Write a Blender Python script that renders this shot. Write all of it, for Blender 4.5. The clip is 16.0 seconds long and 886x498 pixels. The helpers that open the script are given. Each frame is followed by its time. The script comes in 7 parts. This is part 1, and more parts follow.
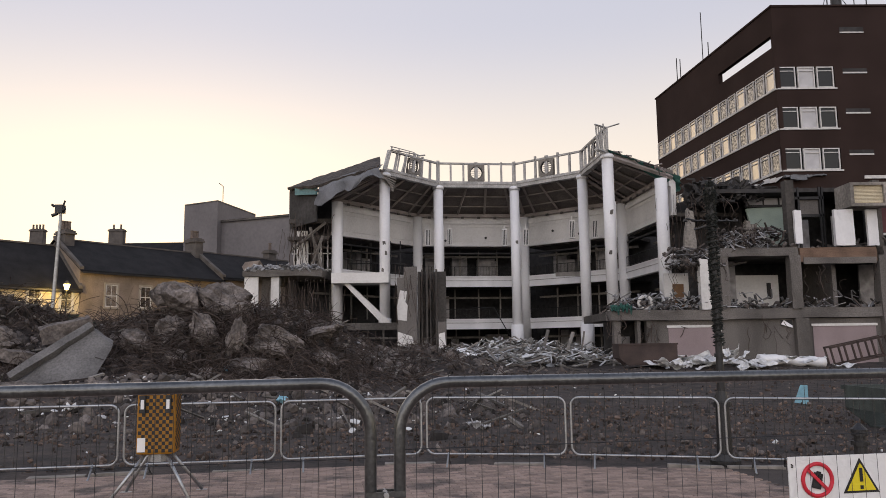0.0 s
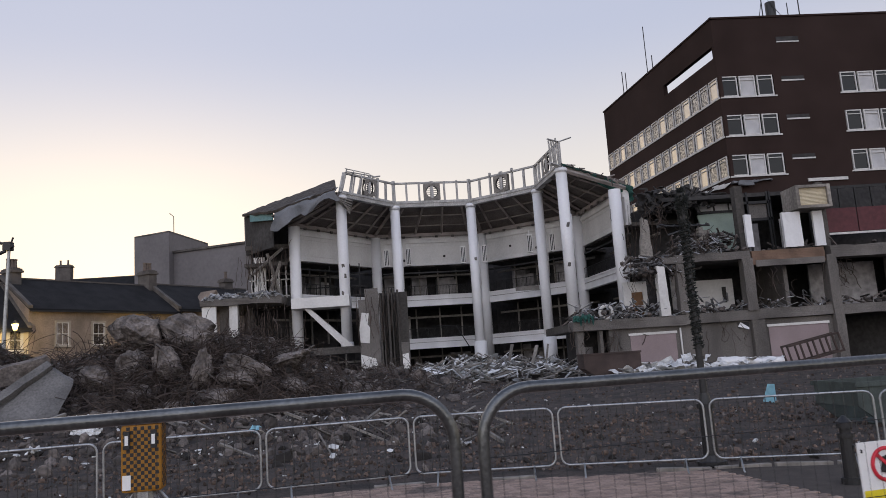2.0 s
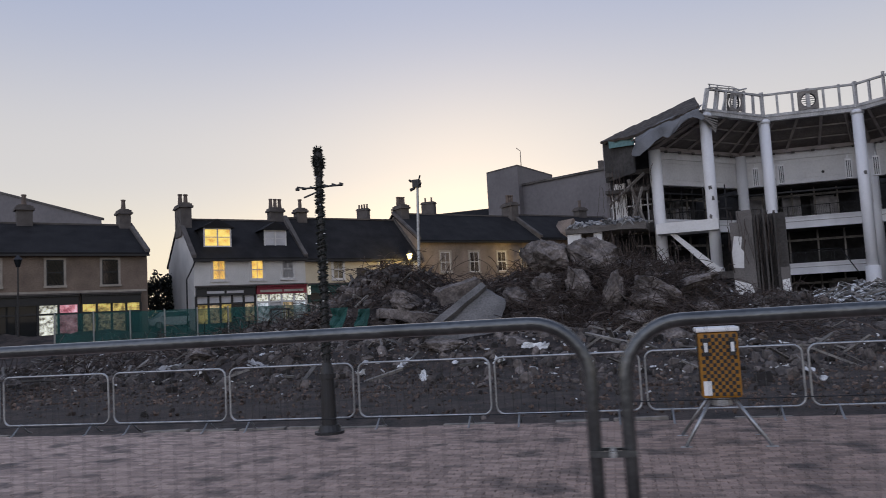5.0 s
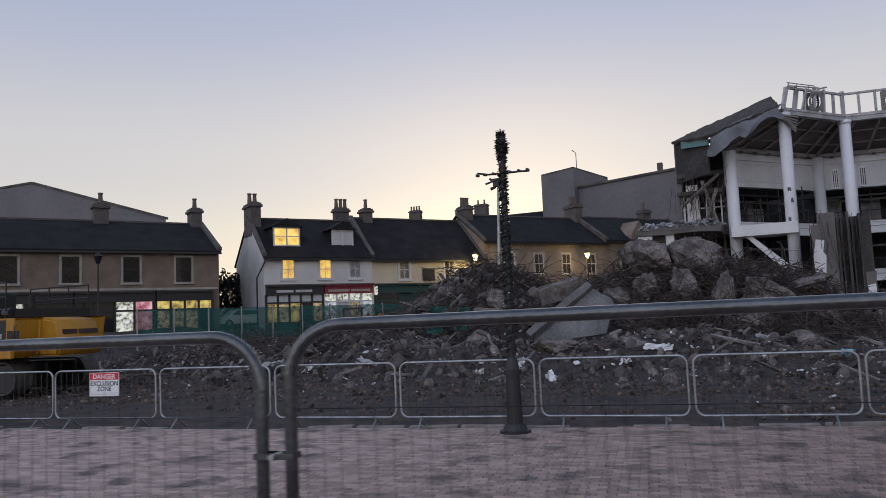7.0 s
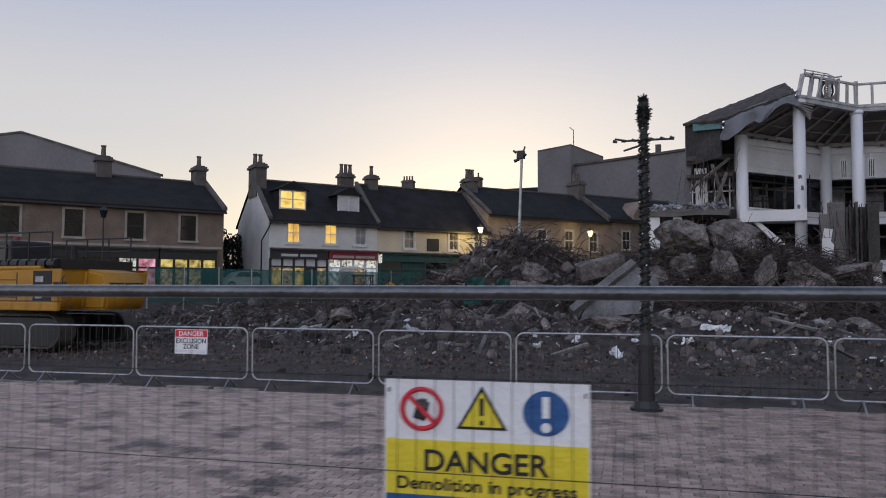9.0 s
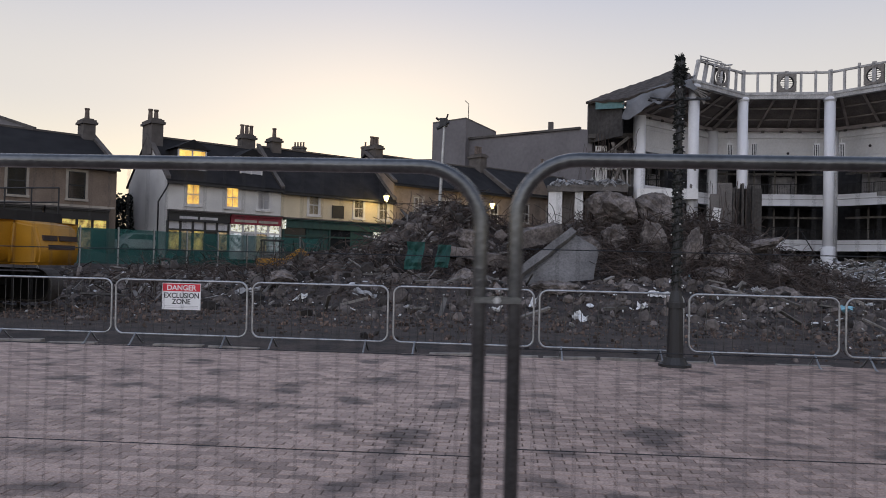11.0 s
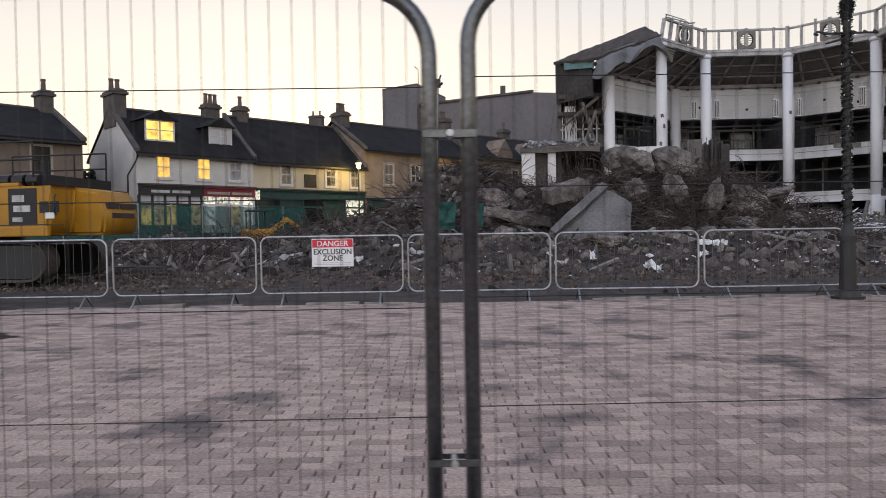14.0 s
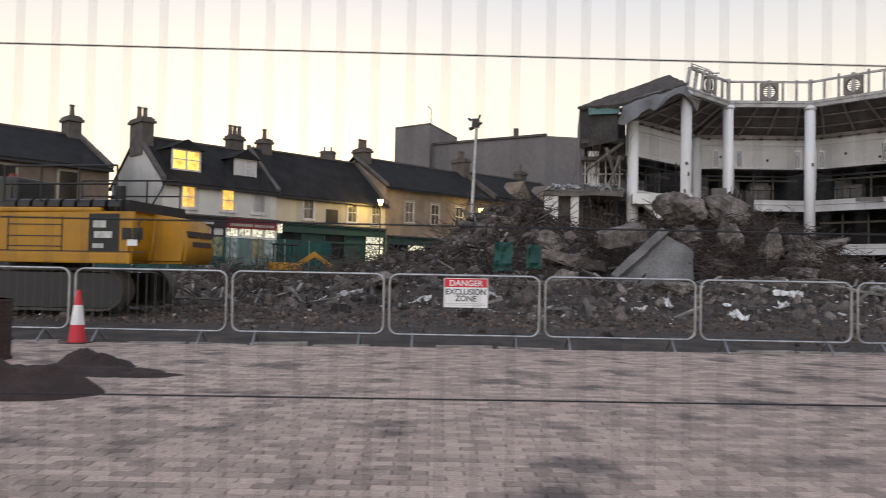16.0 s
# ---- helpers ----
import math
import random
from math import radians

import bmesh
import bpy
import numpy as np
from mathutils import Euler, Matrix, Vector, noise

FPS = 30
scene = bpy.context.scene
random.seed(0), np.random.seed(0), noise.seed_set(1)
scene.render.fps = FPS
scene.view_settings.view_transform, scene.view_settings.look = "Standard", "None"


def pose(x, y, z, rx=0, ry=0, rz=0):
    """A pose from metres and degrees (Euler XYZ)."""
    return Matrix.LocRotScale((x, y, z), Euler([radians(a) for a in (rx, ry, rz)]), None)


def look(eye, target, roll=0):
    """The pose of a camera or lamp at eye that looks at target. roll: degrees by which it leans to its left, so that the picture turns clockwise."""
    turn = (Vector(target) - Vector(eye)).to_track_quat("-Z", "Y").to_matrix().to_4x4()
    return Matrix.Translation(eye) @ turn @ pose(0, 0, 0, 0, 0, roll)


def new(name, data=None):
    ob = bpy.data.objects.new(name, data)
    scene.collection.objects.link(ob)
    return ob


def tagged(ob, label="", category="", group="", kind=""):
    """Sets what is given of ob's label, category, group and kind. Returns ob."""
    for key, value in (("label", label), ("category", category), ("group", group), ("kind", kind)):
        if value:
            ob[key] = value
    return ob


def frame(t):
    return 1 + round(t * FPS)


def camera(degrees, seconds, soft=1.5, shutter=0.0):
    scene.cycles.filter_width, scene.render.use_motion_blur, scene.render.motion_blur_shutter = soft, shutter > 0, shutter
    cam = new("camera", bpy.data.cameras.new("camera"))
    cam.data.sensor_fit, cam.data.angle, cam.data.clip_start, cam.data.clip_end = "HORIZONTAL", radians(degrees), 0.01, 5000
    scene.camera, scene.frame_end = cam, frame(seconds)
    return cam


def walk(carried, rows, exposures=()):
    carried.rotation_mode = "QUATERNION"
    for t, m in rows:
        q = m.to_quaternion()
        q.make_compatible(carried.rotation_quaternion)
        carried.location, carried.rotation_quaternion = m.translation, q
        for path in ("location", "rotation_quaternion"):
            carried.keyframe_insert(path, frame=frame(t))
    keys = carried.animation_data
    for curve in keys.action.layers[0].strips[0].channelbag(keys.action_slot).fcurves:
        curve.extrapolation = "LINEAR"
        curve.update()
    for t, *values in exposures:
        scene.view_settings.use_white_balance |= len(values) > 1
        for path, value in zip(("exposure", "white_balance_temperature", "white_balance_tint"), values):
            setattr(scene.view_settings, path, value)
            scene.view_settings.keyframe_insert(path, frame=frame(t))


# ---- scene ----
cam = camera(61.0, 16.0, soft=0.8, shutter=0.3)
PATH = [
    (0, (-0.067, 0.928, 1.953), (-0.09, 2.912, 2.206), -0.7),
    (0.5, (-0.05, 0.905, 1.939), (-0.076, 2.888, 2.192), -1.0),
    (1, (-0.059, 0.953, 1.914), (-0.037, 2.938, 2.161), -2.4),
    (1.5, (-0.199, 1.0, 1.907), (-0.119, 2.98, 2.183), -3.5),
    (2, (-0.471, 0.977, 1.923), (-0.372, 2.952, 2.223), -3.9),
    (2.5, (-0.801, 1.004, 1.879), (-0.751, 2.979, 2.192), -3.8),
    (3, (-1.304, 0.993, 1.874), (-1.365, 2.968, 2.185), -3.3),
    (3.5, (-1.796, 0.959, 1.82), (-1.997, 2.927, 2.113), -2.9),
    (4, (-2.292, 0.934, 1.82), (-2.623, 2.885, 2.097), -2.4),
    (4.5, (-2.877, 0.772, 1.851), (-3.446, 2.671, 2.112), -2.4),
    (5, (-3.508, 0.642, 1.865), (-4.257, 2.486, 2.032), -3.2),
    (7.5, (-6.544, 0.19, 1.807), (-7.416, 1.98, 1.995), -2.3),
    (8, (-7.17, 0.054, 1.845), (-8.071, 1.829, 2.035), -2.2),
    (8.5, (-7.673, -0.081, 1.855), (-8.478, 1.742, 2.019), -1.0),
    (9, (-8.269, -0.162, 1.79), (-9.069, 1.668, 1.897), 0.2),
    (9.5, (-8.843, -0.285, 1.776), (-9.625, 1.556, 1.79), 1.4),
    (10, (-9.382, -0.387, 1.713), (-10.055, 1.496, 1.703), 1.4),
    (12.5, (-12.48, -0.831, 1.19), (-12.908, 1.119, 1.308), 2.1),
    (13, (-13.042, -1.002, 1.15), (-13.478, 0.949, 1.191), 1.0),
    (13.5, (-13.614, -1.042, 1.107), (-13.997, 0.92, 1.072), -0.4),
    (14, (-14.194, -0.977, 1.118), (-14.523, 0.995, 1.075), -0.9),
    (14.5, (-14.735, -0.887, 1.148), (-14.977, 1.098, 1.136), -0.9),
    (15, (-15.335, -0.737, 1.181), (-15.584, 1.248, 1.21), -0.2),
    (15.5, (-15.819, -0.689, 1.192), (-16.012, 1.301, 1.255), 0.5),
    (16, (-16.448, -0.7, 1.132), (-16.765, 1.273, 1.194), 1.1),
]
# seconds, stops, kelvin, tint
EXPOSURES = [(0.0, 0.28, 7000, 15), (2.0, 0.13, 6350, 14.5), (3.5, 0.02, 6100, 15), (5.0, -0.2, 5950, 14.5), (8.0, -0.22, 5900, 14.5), (10.2, -0.1, 6000, 14), (12.3, -0.02, 6500, 13), (13.2, 0.02, 6550, 13.5), (14.0, 0.26, 6500, 13), (15.0, 0.4, 6450, 12), (16.0, 0.4, 6800, 10.5)]
walk(cam, [(t, look(eye, target, roll)) for t, eye, target, roll in PATH], exposures=EXPOSURES)

# ---- place ----
# ---- light ----
world = bpy.data.worlds.new("dusk_sky")
scene.world = world
world.use_nodes = True
wn, wl = world.node_tree.nodes, world.node_tree.links
sky = wn.new("ShaderNodeTexSky")
sky.sky_type, sky.sun_disc = "NISHITA", False
sky.sun_elevation, sky.sun_rotation = radians(5.0), radians(-20.0)
sky.air_density, sky.dust_density, sky.ozone_density = 1.0, 1.2, 2.0
# thin high cloud: a soft veil, cream at the horizon, lavender above
coord = wn.new("ShaderNodeTexCoord")
split = wn.new("ShaderNodeSeparateXYZ")
veil = wn.new("ShaderNodeValToRGB")
veil.color_ramp.interpolation = "EASE"
el = veil.color_ramp.elements
el[0].position, el[0].color = 0.0, (0.98, 0.80, 0.60, 1)
el[1].position, el[1].color = 1.0, (0.25, 0.31, 0.45, 1)
for at, colour in ((0.08, (0.94, 0.82, 0.60, 1)), (0.20, (0.76, 0.70, 0.61, 1)), (0.42, (0.48, 0.51, 0.60, 1))):
    e = el.new(at)
    e.color = colour
wl.new(coord.outputs["Generated"], split.inputs["Vector"])
wl.new(split.outputs["Z"], veil.inputs["Fac"])
dim = wn.new("ShaderNodeMix")
dim.data_type, dim.blend_type = "RGBA", "MULTIPLY"
dim.inputs[0].default_value = 1.0
dim.inputs[7].default_value = (0.10, 0.10, 0.10, 1)
wl.new(sky.outputs["Color"], dim.inputs[6])
blend = wn.new("ShaderNodeMix")
blend.data_type = "RGBA"
blend.inputs[0].default_value = 0.78
wl.new(dim.outputs[2], blend.inputs[6])
wl.new(veil.outputs["Color"], blend.inputs[7])
wl.new(blend.outputs[2], wn["Background"].inputs["Color"])
wn["Background"].inputs["Strength"].default_value = 1.22
# the bright upper sky behind the viewer, broad and without edges
sun = new("sun", bpy.data.lights.new("sun", "SUN"))
sun.data.energy, sun.data.angle, sun.data.color = 1.25, radians(100), (0.86, 0.90, 1.0)
sun.matrix_world = look((-6, -40, 17), (0, 20, 0))


# ---- materials ----
def mat(name, col, rough=0.85, metal=0.0, vary=0.25, scale=3.0, bump=0.3, stain=None, fine=40.0, rnd=0.0, island=False, streak=0.0, lo=0.32, hi=0.68, placed=False):
    """Procedural surface: broad stains, fine grain, bump."""
    m = bpy.data.materials.new(name)
    m.use_nodes = True
    n, l = m.node_tree.nodes, m.node_tree.links
    b = n["Principled BSDF"]
    b.inputs["Roughness"].default_value, b.inputs["Metallic"].default_value = rough, metal
    tc = n.new("ShaderNodeTexCoord")
    where = n.new("ShaderNodeNewGeometry").outputs["Position"] if placed else tc.outputs["Object"]
    big, small = n.new("ShaderNodeTexNoise"), n.new("ShaderNodeTexNoise")
    big.inputs["Scale"].default_value, small.inputs["Scale"].default_value = scale, fine
    big.inputs["Detail"].default_value, small.inputs["Detail"].default_value = 6, 5
    mp = n.new("ShaderNodeMapping")
    if streak:
        mp.inputs["Scale"].default_value = (1, 1, streak)
    l.new(where, mp.inputs["Vector"])
    l.new(mp.outputs["Vector"], big.inputs["Vector"])
    l.new(where, small.inputs["Vector"])
    ramp = n.new("ShaderNodeValToRGB")
    ramp.color_ramp.elements[0].position, ramp.color_ramp.elements[1].position = lo, hi
    st = stain or tuple(c * (1 - vary) for c in col)
    ramp.color_ramp.elements[0].color = (*st, 1)
    ramp.color_ramp.elements[1].color = (*[min(1, c * (1 + vary * 0.4)) for c in col], 1)
    l.new(big.outputs["Fac"], ramp.inputs["Fac"])
    mx = n.new("ShaderNodeMix")
    mx.data_type, mx.blend_type = "RGBA", "OVERLAY"
    mx.inputs[0].default_value = min(1.0, vary * 1.6)
    l.new(ramp.outputs["Color"], mx.inputs[6])
    l.new(small.outputs["Fac"], mx.inputs[7])
    out = mx.outputs[2]
    if rnd:
        src = n.new("ShaderNodeNewGeometry").outputs["Random Per Island"] if island else n.new("ShaderNodeObjectInfo").outputs["Random"]
        mr = n.new("ShaderNodeMapRange")
        mr.inputs["To Min"].default_value, mr.inputs["To Max"].default_value = 1 - rnd, 1 + rnd
        l.new(src, mr.inputs["Value"])
        hs = n.new("ShaderNodeHueSaturation")
        l.new(mr.outputs["Result"], hs.inputs["Value"])
        l.new(out, hs.inputs["Color"])
        out = hs.outputs["Color"]
    l.new(out, b.inputs["Base Color"])
    if bump:
        bp = n.new("ShaderNodeBump")
        bp.inputs["Strength"].default_value, bp.inputs["Distance"].default_value = bump, 0.02
        l.new(small.outputs["Fac"], bp.inputs["Height"])
        l.new(bp.outputs["Normal"], b.inputs["Normal"])
    return m


def glow(name, col, strength, vary=0.1, scale=3.0, stain=None):
    m = mat(name, col, 0.5, vary=vary, scale=scale, fine=9, bump=0, stain=stain)
    b = m.node_tree.nodes["Principled BSDF"]
    m.node_tree.links.new(b.inputs["Base Color"].links[0].from_socket, b.inputs["Emission Color"])
    b.inputs["Emission Strength"].default_value = strength
    return m


def glass(name, col=(0.016, 0.018, 0.02), rough=0.06):
    m = bpy.data.materials.new(name)
    m.use_nodes = True
    b = m.node_tree.nodes["Principled BSDF"]
    b.inputs["Base Color"].default_value, b.inputs["Roughness"].default_value = (*col, 1), rough
    b.inputs["Specular IOR Level"].default_value = 0.25
    return m


SOIL = mat("dark_soil", (0.050, 0.037, 0.031), 0.95, vary=0.5, scale=1.8, fine=16, bump=1.0, stain=(0.02, 0.016, 0.015), lo=0.38, hi=0.62)
PAVER = mat("paver_clay", (0.335, 0.252, 0.215), 0.75, vary=0.5, scale=1.5, fine=60, bump=0.4, rnd=0.3, island=True, stain=(0.14, 0.11, 0.099), lo=0.34, hi=0.46)
PAVER1 = mat("paver_clay_single", (0.335, 0.252, 0.215), 0.75, vary=0.5, scale=1.5, fine=60, bump=0.4, rnd=0.3, stain=(0.14, 0.11, 0.099), lo=0.34, hi=0.46, placed=True)
JOINT = mat("joint_sand", (0.06, 0.048, 0.042), 0.95, vary=0.3, scale=4)
RUBBLE = mat("broken_concrete", (0.105, 0.09, 0.083), 0.95, vary=0.5, scale=1.4, fine=12, bump=0.9, rnd=0.8, island=True)
CHUNK = mat("grey_concrete_lump", (0.185, 0.16, 0.147), 0.95, vary=0.75, stain=(0.045, 0.037, 0.033), scale=1.3, fine=11, bump=1.0)
CONC = mat("weathered_concrete", (0.27, 0.245, 0.22), 0.9, vary=0.45, scale=0.35, fine=6, bump=0.5, streak=0.3)
DARKC = mat("dark_concrete", (0.10, 0.09, 0.082), 0.92, vary=0.5, scale=0.4, fine=5, bump=0.5, streak=0.3)
CONCD = mat("stained_concrete", (0.155, 0.14, 0.13), 0.92, vary=0.4, scale=0.5, fine=14, bump=0.5, streak=0.25)
CLOD = mat("brown_clods", (0.115, 0.082, 0.066), 0.95, vary=0.5, scale=1.4, fine=12, bump=0.9, rnd=0.75, island=True)
REBAR = mat("rusty_rebar", (0.085, 0.063, 0.053), 0.8, 0.3, vary=0.4, scale=2, bump=0.2, rnd=0.4, island=True)
SCRAP = mat("pale_scrap", (0.62, 0.62, 0.62), 0.7, vary=0.35, scale=2, rnd=0.4, island=True)
WOOD = mat("splintered_timber", (0.19, 0.175, 0.16), 0.85, vary=0.4, scale=1.5, rnd=0.5, island=True)
NETTING = mat("green_netting", (0.016, 0.085, 0.07), 0.7, vary=0.35, scale=1.5, fine=70, bump=0.7)
WHITE = mat("white_painted_column", (0.80, 0.79, 0.80), 0.55, vary=0.14, scale=0.5, fine=6, bump=0.15, streak=0.25)
CREAM = mat("white_painted_wall", (0.72, 0.70, 0.68), 0.7, vary=0.2, scale=0.3, fine=5, bump=0.15)
BOARD = mat("brown_ceiling_boards", (0.155, 0.132, 0.12), 0.8, vary=0.35, scale=0.7, fine=7, bump=0.3)
RAFTER = mat("brown_rafter", (0.30, 0.26, 0.24), 0.8, vary=0.3, scale=1)
# near-black: indoor shade put into the colour; also charred edges and felt
DARK = mat("interior_shade_and_char", (0.05, 0.047, 0.047), 0.95, vary=0.5, scale=0.3, fine=3)
INNER = mat("dim_shop_wall", (0.40, 0.38, 0.38), 0.9, vary=0.5, scale=0.3, fine=2)
STEELB = mat("black_steel", (0.03, 0.03, 0.032), 0.5, 0.6, vary=0.3, scale=4)
SLATE = mat("roof_slate", (0.022, 0.021, 0.022), 0.85, vary=0.4, scale=0.8, fine=18, bump=0.6)
SLATE.node_tree.nodes["Principled BSDF"].inputs["Specular IOR Level"].default_value = 0.2
BROWN = mat("brown_brick_cladding", (0.042, 0.027, 0.024), 0.95, vary=0.25, scale=0.25, fine=25, bump=0.4)
BROWN.node_tree.nodes["Principled BSDF"].inputs["Specular IOR Level"].default_value = 0.12
WFRAME = mat("white_window_frame", (0.62, 0.60, 0.58), 0.6, vary=0.15)
GLASS = glass("dark_window_glass")
BLIND = mat("pale_blind", (0.55, 0.54, 0.55), 0.8, vary=0.2, scale=1)
GALV = mat("galvanised_steel", (0.42, 0.43, 0.44), 0.42, 0.85, vary=0.3, scale=5, fine=80, bump=0.1)
RAILM = mat("dull_fence_steel", (0.10, 0.105, 0.108), 0.3, 0.75, vary=0.4, scale=6, fine=60, bump=0.15)
SAND = mat("sandstone", (0.20, 0.152, 0.118), 0.9, vary=0.3, scale=0.8, fine=10, bump=0.5)
RAILM.node_tree.nodes["Principled BSDF"].inputs["Coat Weight"].default_value = 0.7
RAILM.node_tree.nodes["Principled BSDF"].inputs["Coat Roughness"].default_value = 0.18
SANDL = mat("light_sandstone", (0.255, 0.20, 0.16), 0.9, vary=0.3, scale=0.8, fine=10, bump=0.5)
PALE = mat("dusty_scraps", (0.30, 0.30, 0.31), 0.8, vary=0.35, scale=2, rnd=0.6, island=True)
WIREM = mat("dark_mesh_wire", (0.035, 0.037, 0.04), 0.5, 0.5, vary=0.2)
RENDERW = mat("white_render", (0.62, 0.60, 0.57), 0.9, vary=0.2, scale=0.4, fine=12, bump=0.3)
RENDERC = mat("cream_render", (0.58, 0.50, 0.36), 0.9, vary=0.2, scale=0.4, fine=12, bump=0.3)
GREYW = mat("grey_render", (0.17, 0.158, 0.162), 0.9, vary=0.15, scale=0.15, fine=2, bump=0.2)
LIT = glow("lit_window", (1.0, 0.62, 0.14), 0.95, 0.5, 1.6, (0.62, 0.33, 0.06))
LITW = glow("lit_shop", (1.0, 0.85, 0.62), 0.75, 0.7, 5.0, (0.06, 0.045, 0.03))
LITY = glow("lit_shop_yellow", (1.0, 0.58, 0.15), 0.7, 0.8, 2.2, (0.06, 0.03, 0.012))
LITD = glow("dim_shop_light", (0.75, 0.55, 0.28), 0.28, 0.8, 4.0, (0.03, 0.025, 0.02))
LITC = glow("cold_shop_light", (0.75, 0.90, 0.86), 0.5, 0.7, 3.0, (0.10, 0.14, 0.14))
LITR = glow("pink_shop_light", (1.0, 0.42, 0.45), 0.7, 0.6, 1.8, (0.25, 0.03, 0.05))
LAMPG = glow("lit_lantern", (1.0, 0.80, 0.30), 5.0)
RED = mat("red_fascia", (0.22, 0.02, 0.035), 0.6, vary=0.2)
GREEN = mat("dark_green_shopfront", (0.014, 0.055, 0.048), 0.6, vary=0.3)
BLACK = mat("black_paint", (0.015, 0.015, 0.017), 0.45, vary=0.2)
YELLOW = mat("yellow_digger_paint", (0.42, 0.20, 0.008), 0.5, vary=0.22, scale=1.2, bump=0.1)
SIGNW = mat("white_sign_board", (0.78, 0.78, 0.78), 0.5, vary=0.06)
SIGNY = mat("yellow_sign", (0.75, 0.60, 0.02), 0.5, vary=0.08)
SIGNB = mat("blue_sign", (0.02, 0.09, 0.27), 0.5, vary=0.08)
SIGNR = mat("red_sign", (0.60, 0.02, 0.04), 0.5, vary=0.08)
SIGNK = mat("black_print", (0.012, 0.012, 0.014), 0.6, vary=0.1)
ORANGE = mat("amber_sheet", (0.31, 0.135, 0.005), 0.6, vary=0.15)
PURPLE = mat("mauve_render", (0.30, 0.235, 0.24), 0.9, vary=0.2, scale=0.4)
RUST = mat("rusted_skip", (0.06, 0.04, 0.035), 0.8, vary=0.4, scale=1)
TARP = mat("grey_roof_membrane", (0.17, 0.175, 0.19), 0.75, vary=0.3, scale=0.8)
TEAL = mat("teal_board", (0.11, 0.235, 0.25), 0.6, vary=0.25)
CHIMNEY = mat("chimney_stone", (0.11, 0.096, 0.088), 0.9, vary=0.3, scale=1.5)
POT = mat("clay_pot", (0.15, 0.115, 0.095), 0.85, vary=0.3)
TRACKM = mat("muddy_track", (0.10, 0.09, 0.085), 0.8, 0.3, vary=0.5, scale=2, bump=0.6)
PEAT = mat("dark_red_earth", (0.045, 0.028, 0.025), 0.95, vary=0.4, scale=3, bump=0.8)
BLUE = mat("pale_blue_sheet", (0.25, 0.50, 0.62), 0.5, vary=0.2)
NETSCREEN = mat("green_debris_net", (0.02, 0.12, 0.105), 0.8, vary=0.35, scale=0.8, fine=60, bump=0.4)
nn, nl = NETSCREEN.node_tree.nodes, NETSCREEN.node_tree.links
net_mix, net_gap = nn.new("ShaderNodeMixShader"), nn.new("ShaderNodeBsdfTransparent")
net_mix.inputs[0].default_value = 0.45
nl.new(nn["Principled BSDF"].outputs[0], net_mix.inputs[1])
nl.new(net_gap.outputs[0], net_mix.inputs[2])
nl.new(net_mix.outputs[0], nn["Material Output"].inputs["Surface"])
MOSSY = mat("weathered_roof_slate", (0.075, 0.063, 0.056), 0.95, vary=0.5, scale=1.3, fine=14, bump=0.9)
GRIMY = mat("grimy_white_steel", (0.46, 0.445, 0.43), 0.7, vary=0.4, scale=0.9, fine=8, bump=0.2)
SURROUND = mat("window_surround_stone", (0.36, 0.32, 0.27), 0.9, vary=0.25, scale=1.5)
# tower panes: reflected bright sky painted in, blotchy here, plain warm sunset below
PATTERN = mat("painted_reflection_pane", (0.52, 0.48, 0.42), 0.18, 0.55, vary=0.5, scale=5.5, stain=(0.10, 0.09, 0.085), fine=14, bump=0, lo=0.40, hi=0.62)
SUNSETP = mat("painted_sunset_pane", (0.80, 0.70, 0.56), 0.2, 0.6, vary=0.12, scale=1)
SLABM = mat("smooth_grey_slab", (0.155, 0.148, 0.145), 0.9, vary=0.4, scale=0.8, fine=14, bump=0.4)
OAK = mat("varnished_door", (0.17, 0.085, 0.035), 0.6, vary=0.25)
LIMB = mat("pale_green_wall", (0.34, 0.42, 0.37), 0.85, vary=0.25, scale=0.6)
MAROON = mat("maroon_panel", (0.10, 0.025, 0.03), 0.7)
OXIDE = mat("orange_stained_concrete", (0.20, 0.125, 0.088), 0.9, vary=0.5, scale=0.5)
LEAF = mat("hedge_leaf", (0.012, 0.015, 0.012), 0.8, vary=0.4)


def darker_stretch(m, x0, x1, tone):
    """Turns the paving browner and darker, growing between two places along the square."""
    n, l = m.node_tree.nodes, m.node_tree.links
    b = n["Principled BSDF"]
    src = b.inputs["Base Color"].links[0].from_socket
    geo, sep, rng, mix, wob, add = (n.new("ShaderNode" + k) for k in ("NewGeometry", "SeparateXYZ", "MapRange", "Mix", "TexNoise", "Math"))
    l.new(geo.outputs["Position"], sep.inputs[0])
    l.new(geo.outputs["Position"], wob.inputs["Vector"])
    wob.inputs["Scale"].default_value = 0.6
    add.operation = "MULTIPLY_ADD"
    add.inputs[1].default_value = 6.0
    l.new(wob.outputs["Fac"], add.inputs[0])
    l.new(sep.outputs["X"], add.inputs[2])
    rng.inputs["From Min"].default_value, rng.inputs["From Max"].default_value = x0 + 3, x1 + 3
    l.new(add.outputs[0], rng.inputs["Value"])
    mix.data_type, mix.blend_type = "RGBA", "MULTIPLY"
    mix.inputs[7].default_value = (*tone, 1)
    l.new(rng.outputs["Result"], mix.inputs[0])
    l.new(src, mix.inputs[6])
    l.new(mix.outputs[2], b.inputs["Base Color"])


for m in (PAVER, PAVER1):
    darker_stretch(m, -13.0, -5.0, (0.70, 0.67, 0.645))


# ---- builders ----
def thing(name, label, category, m=None, group="", kind=""):
    ob = new(name)
    ob.empty_display_size = 0.2
    ob.matrix_world = m or Matrix()
    return tagged(ob, label, category, group, kind)


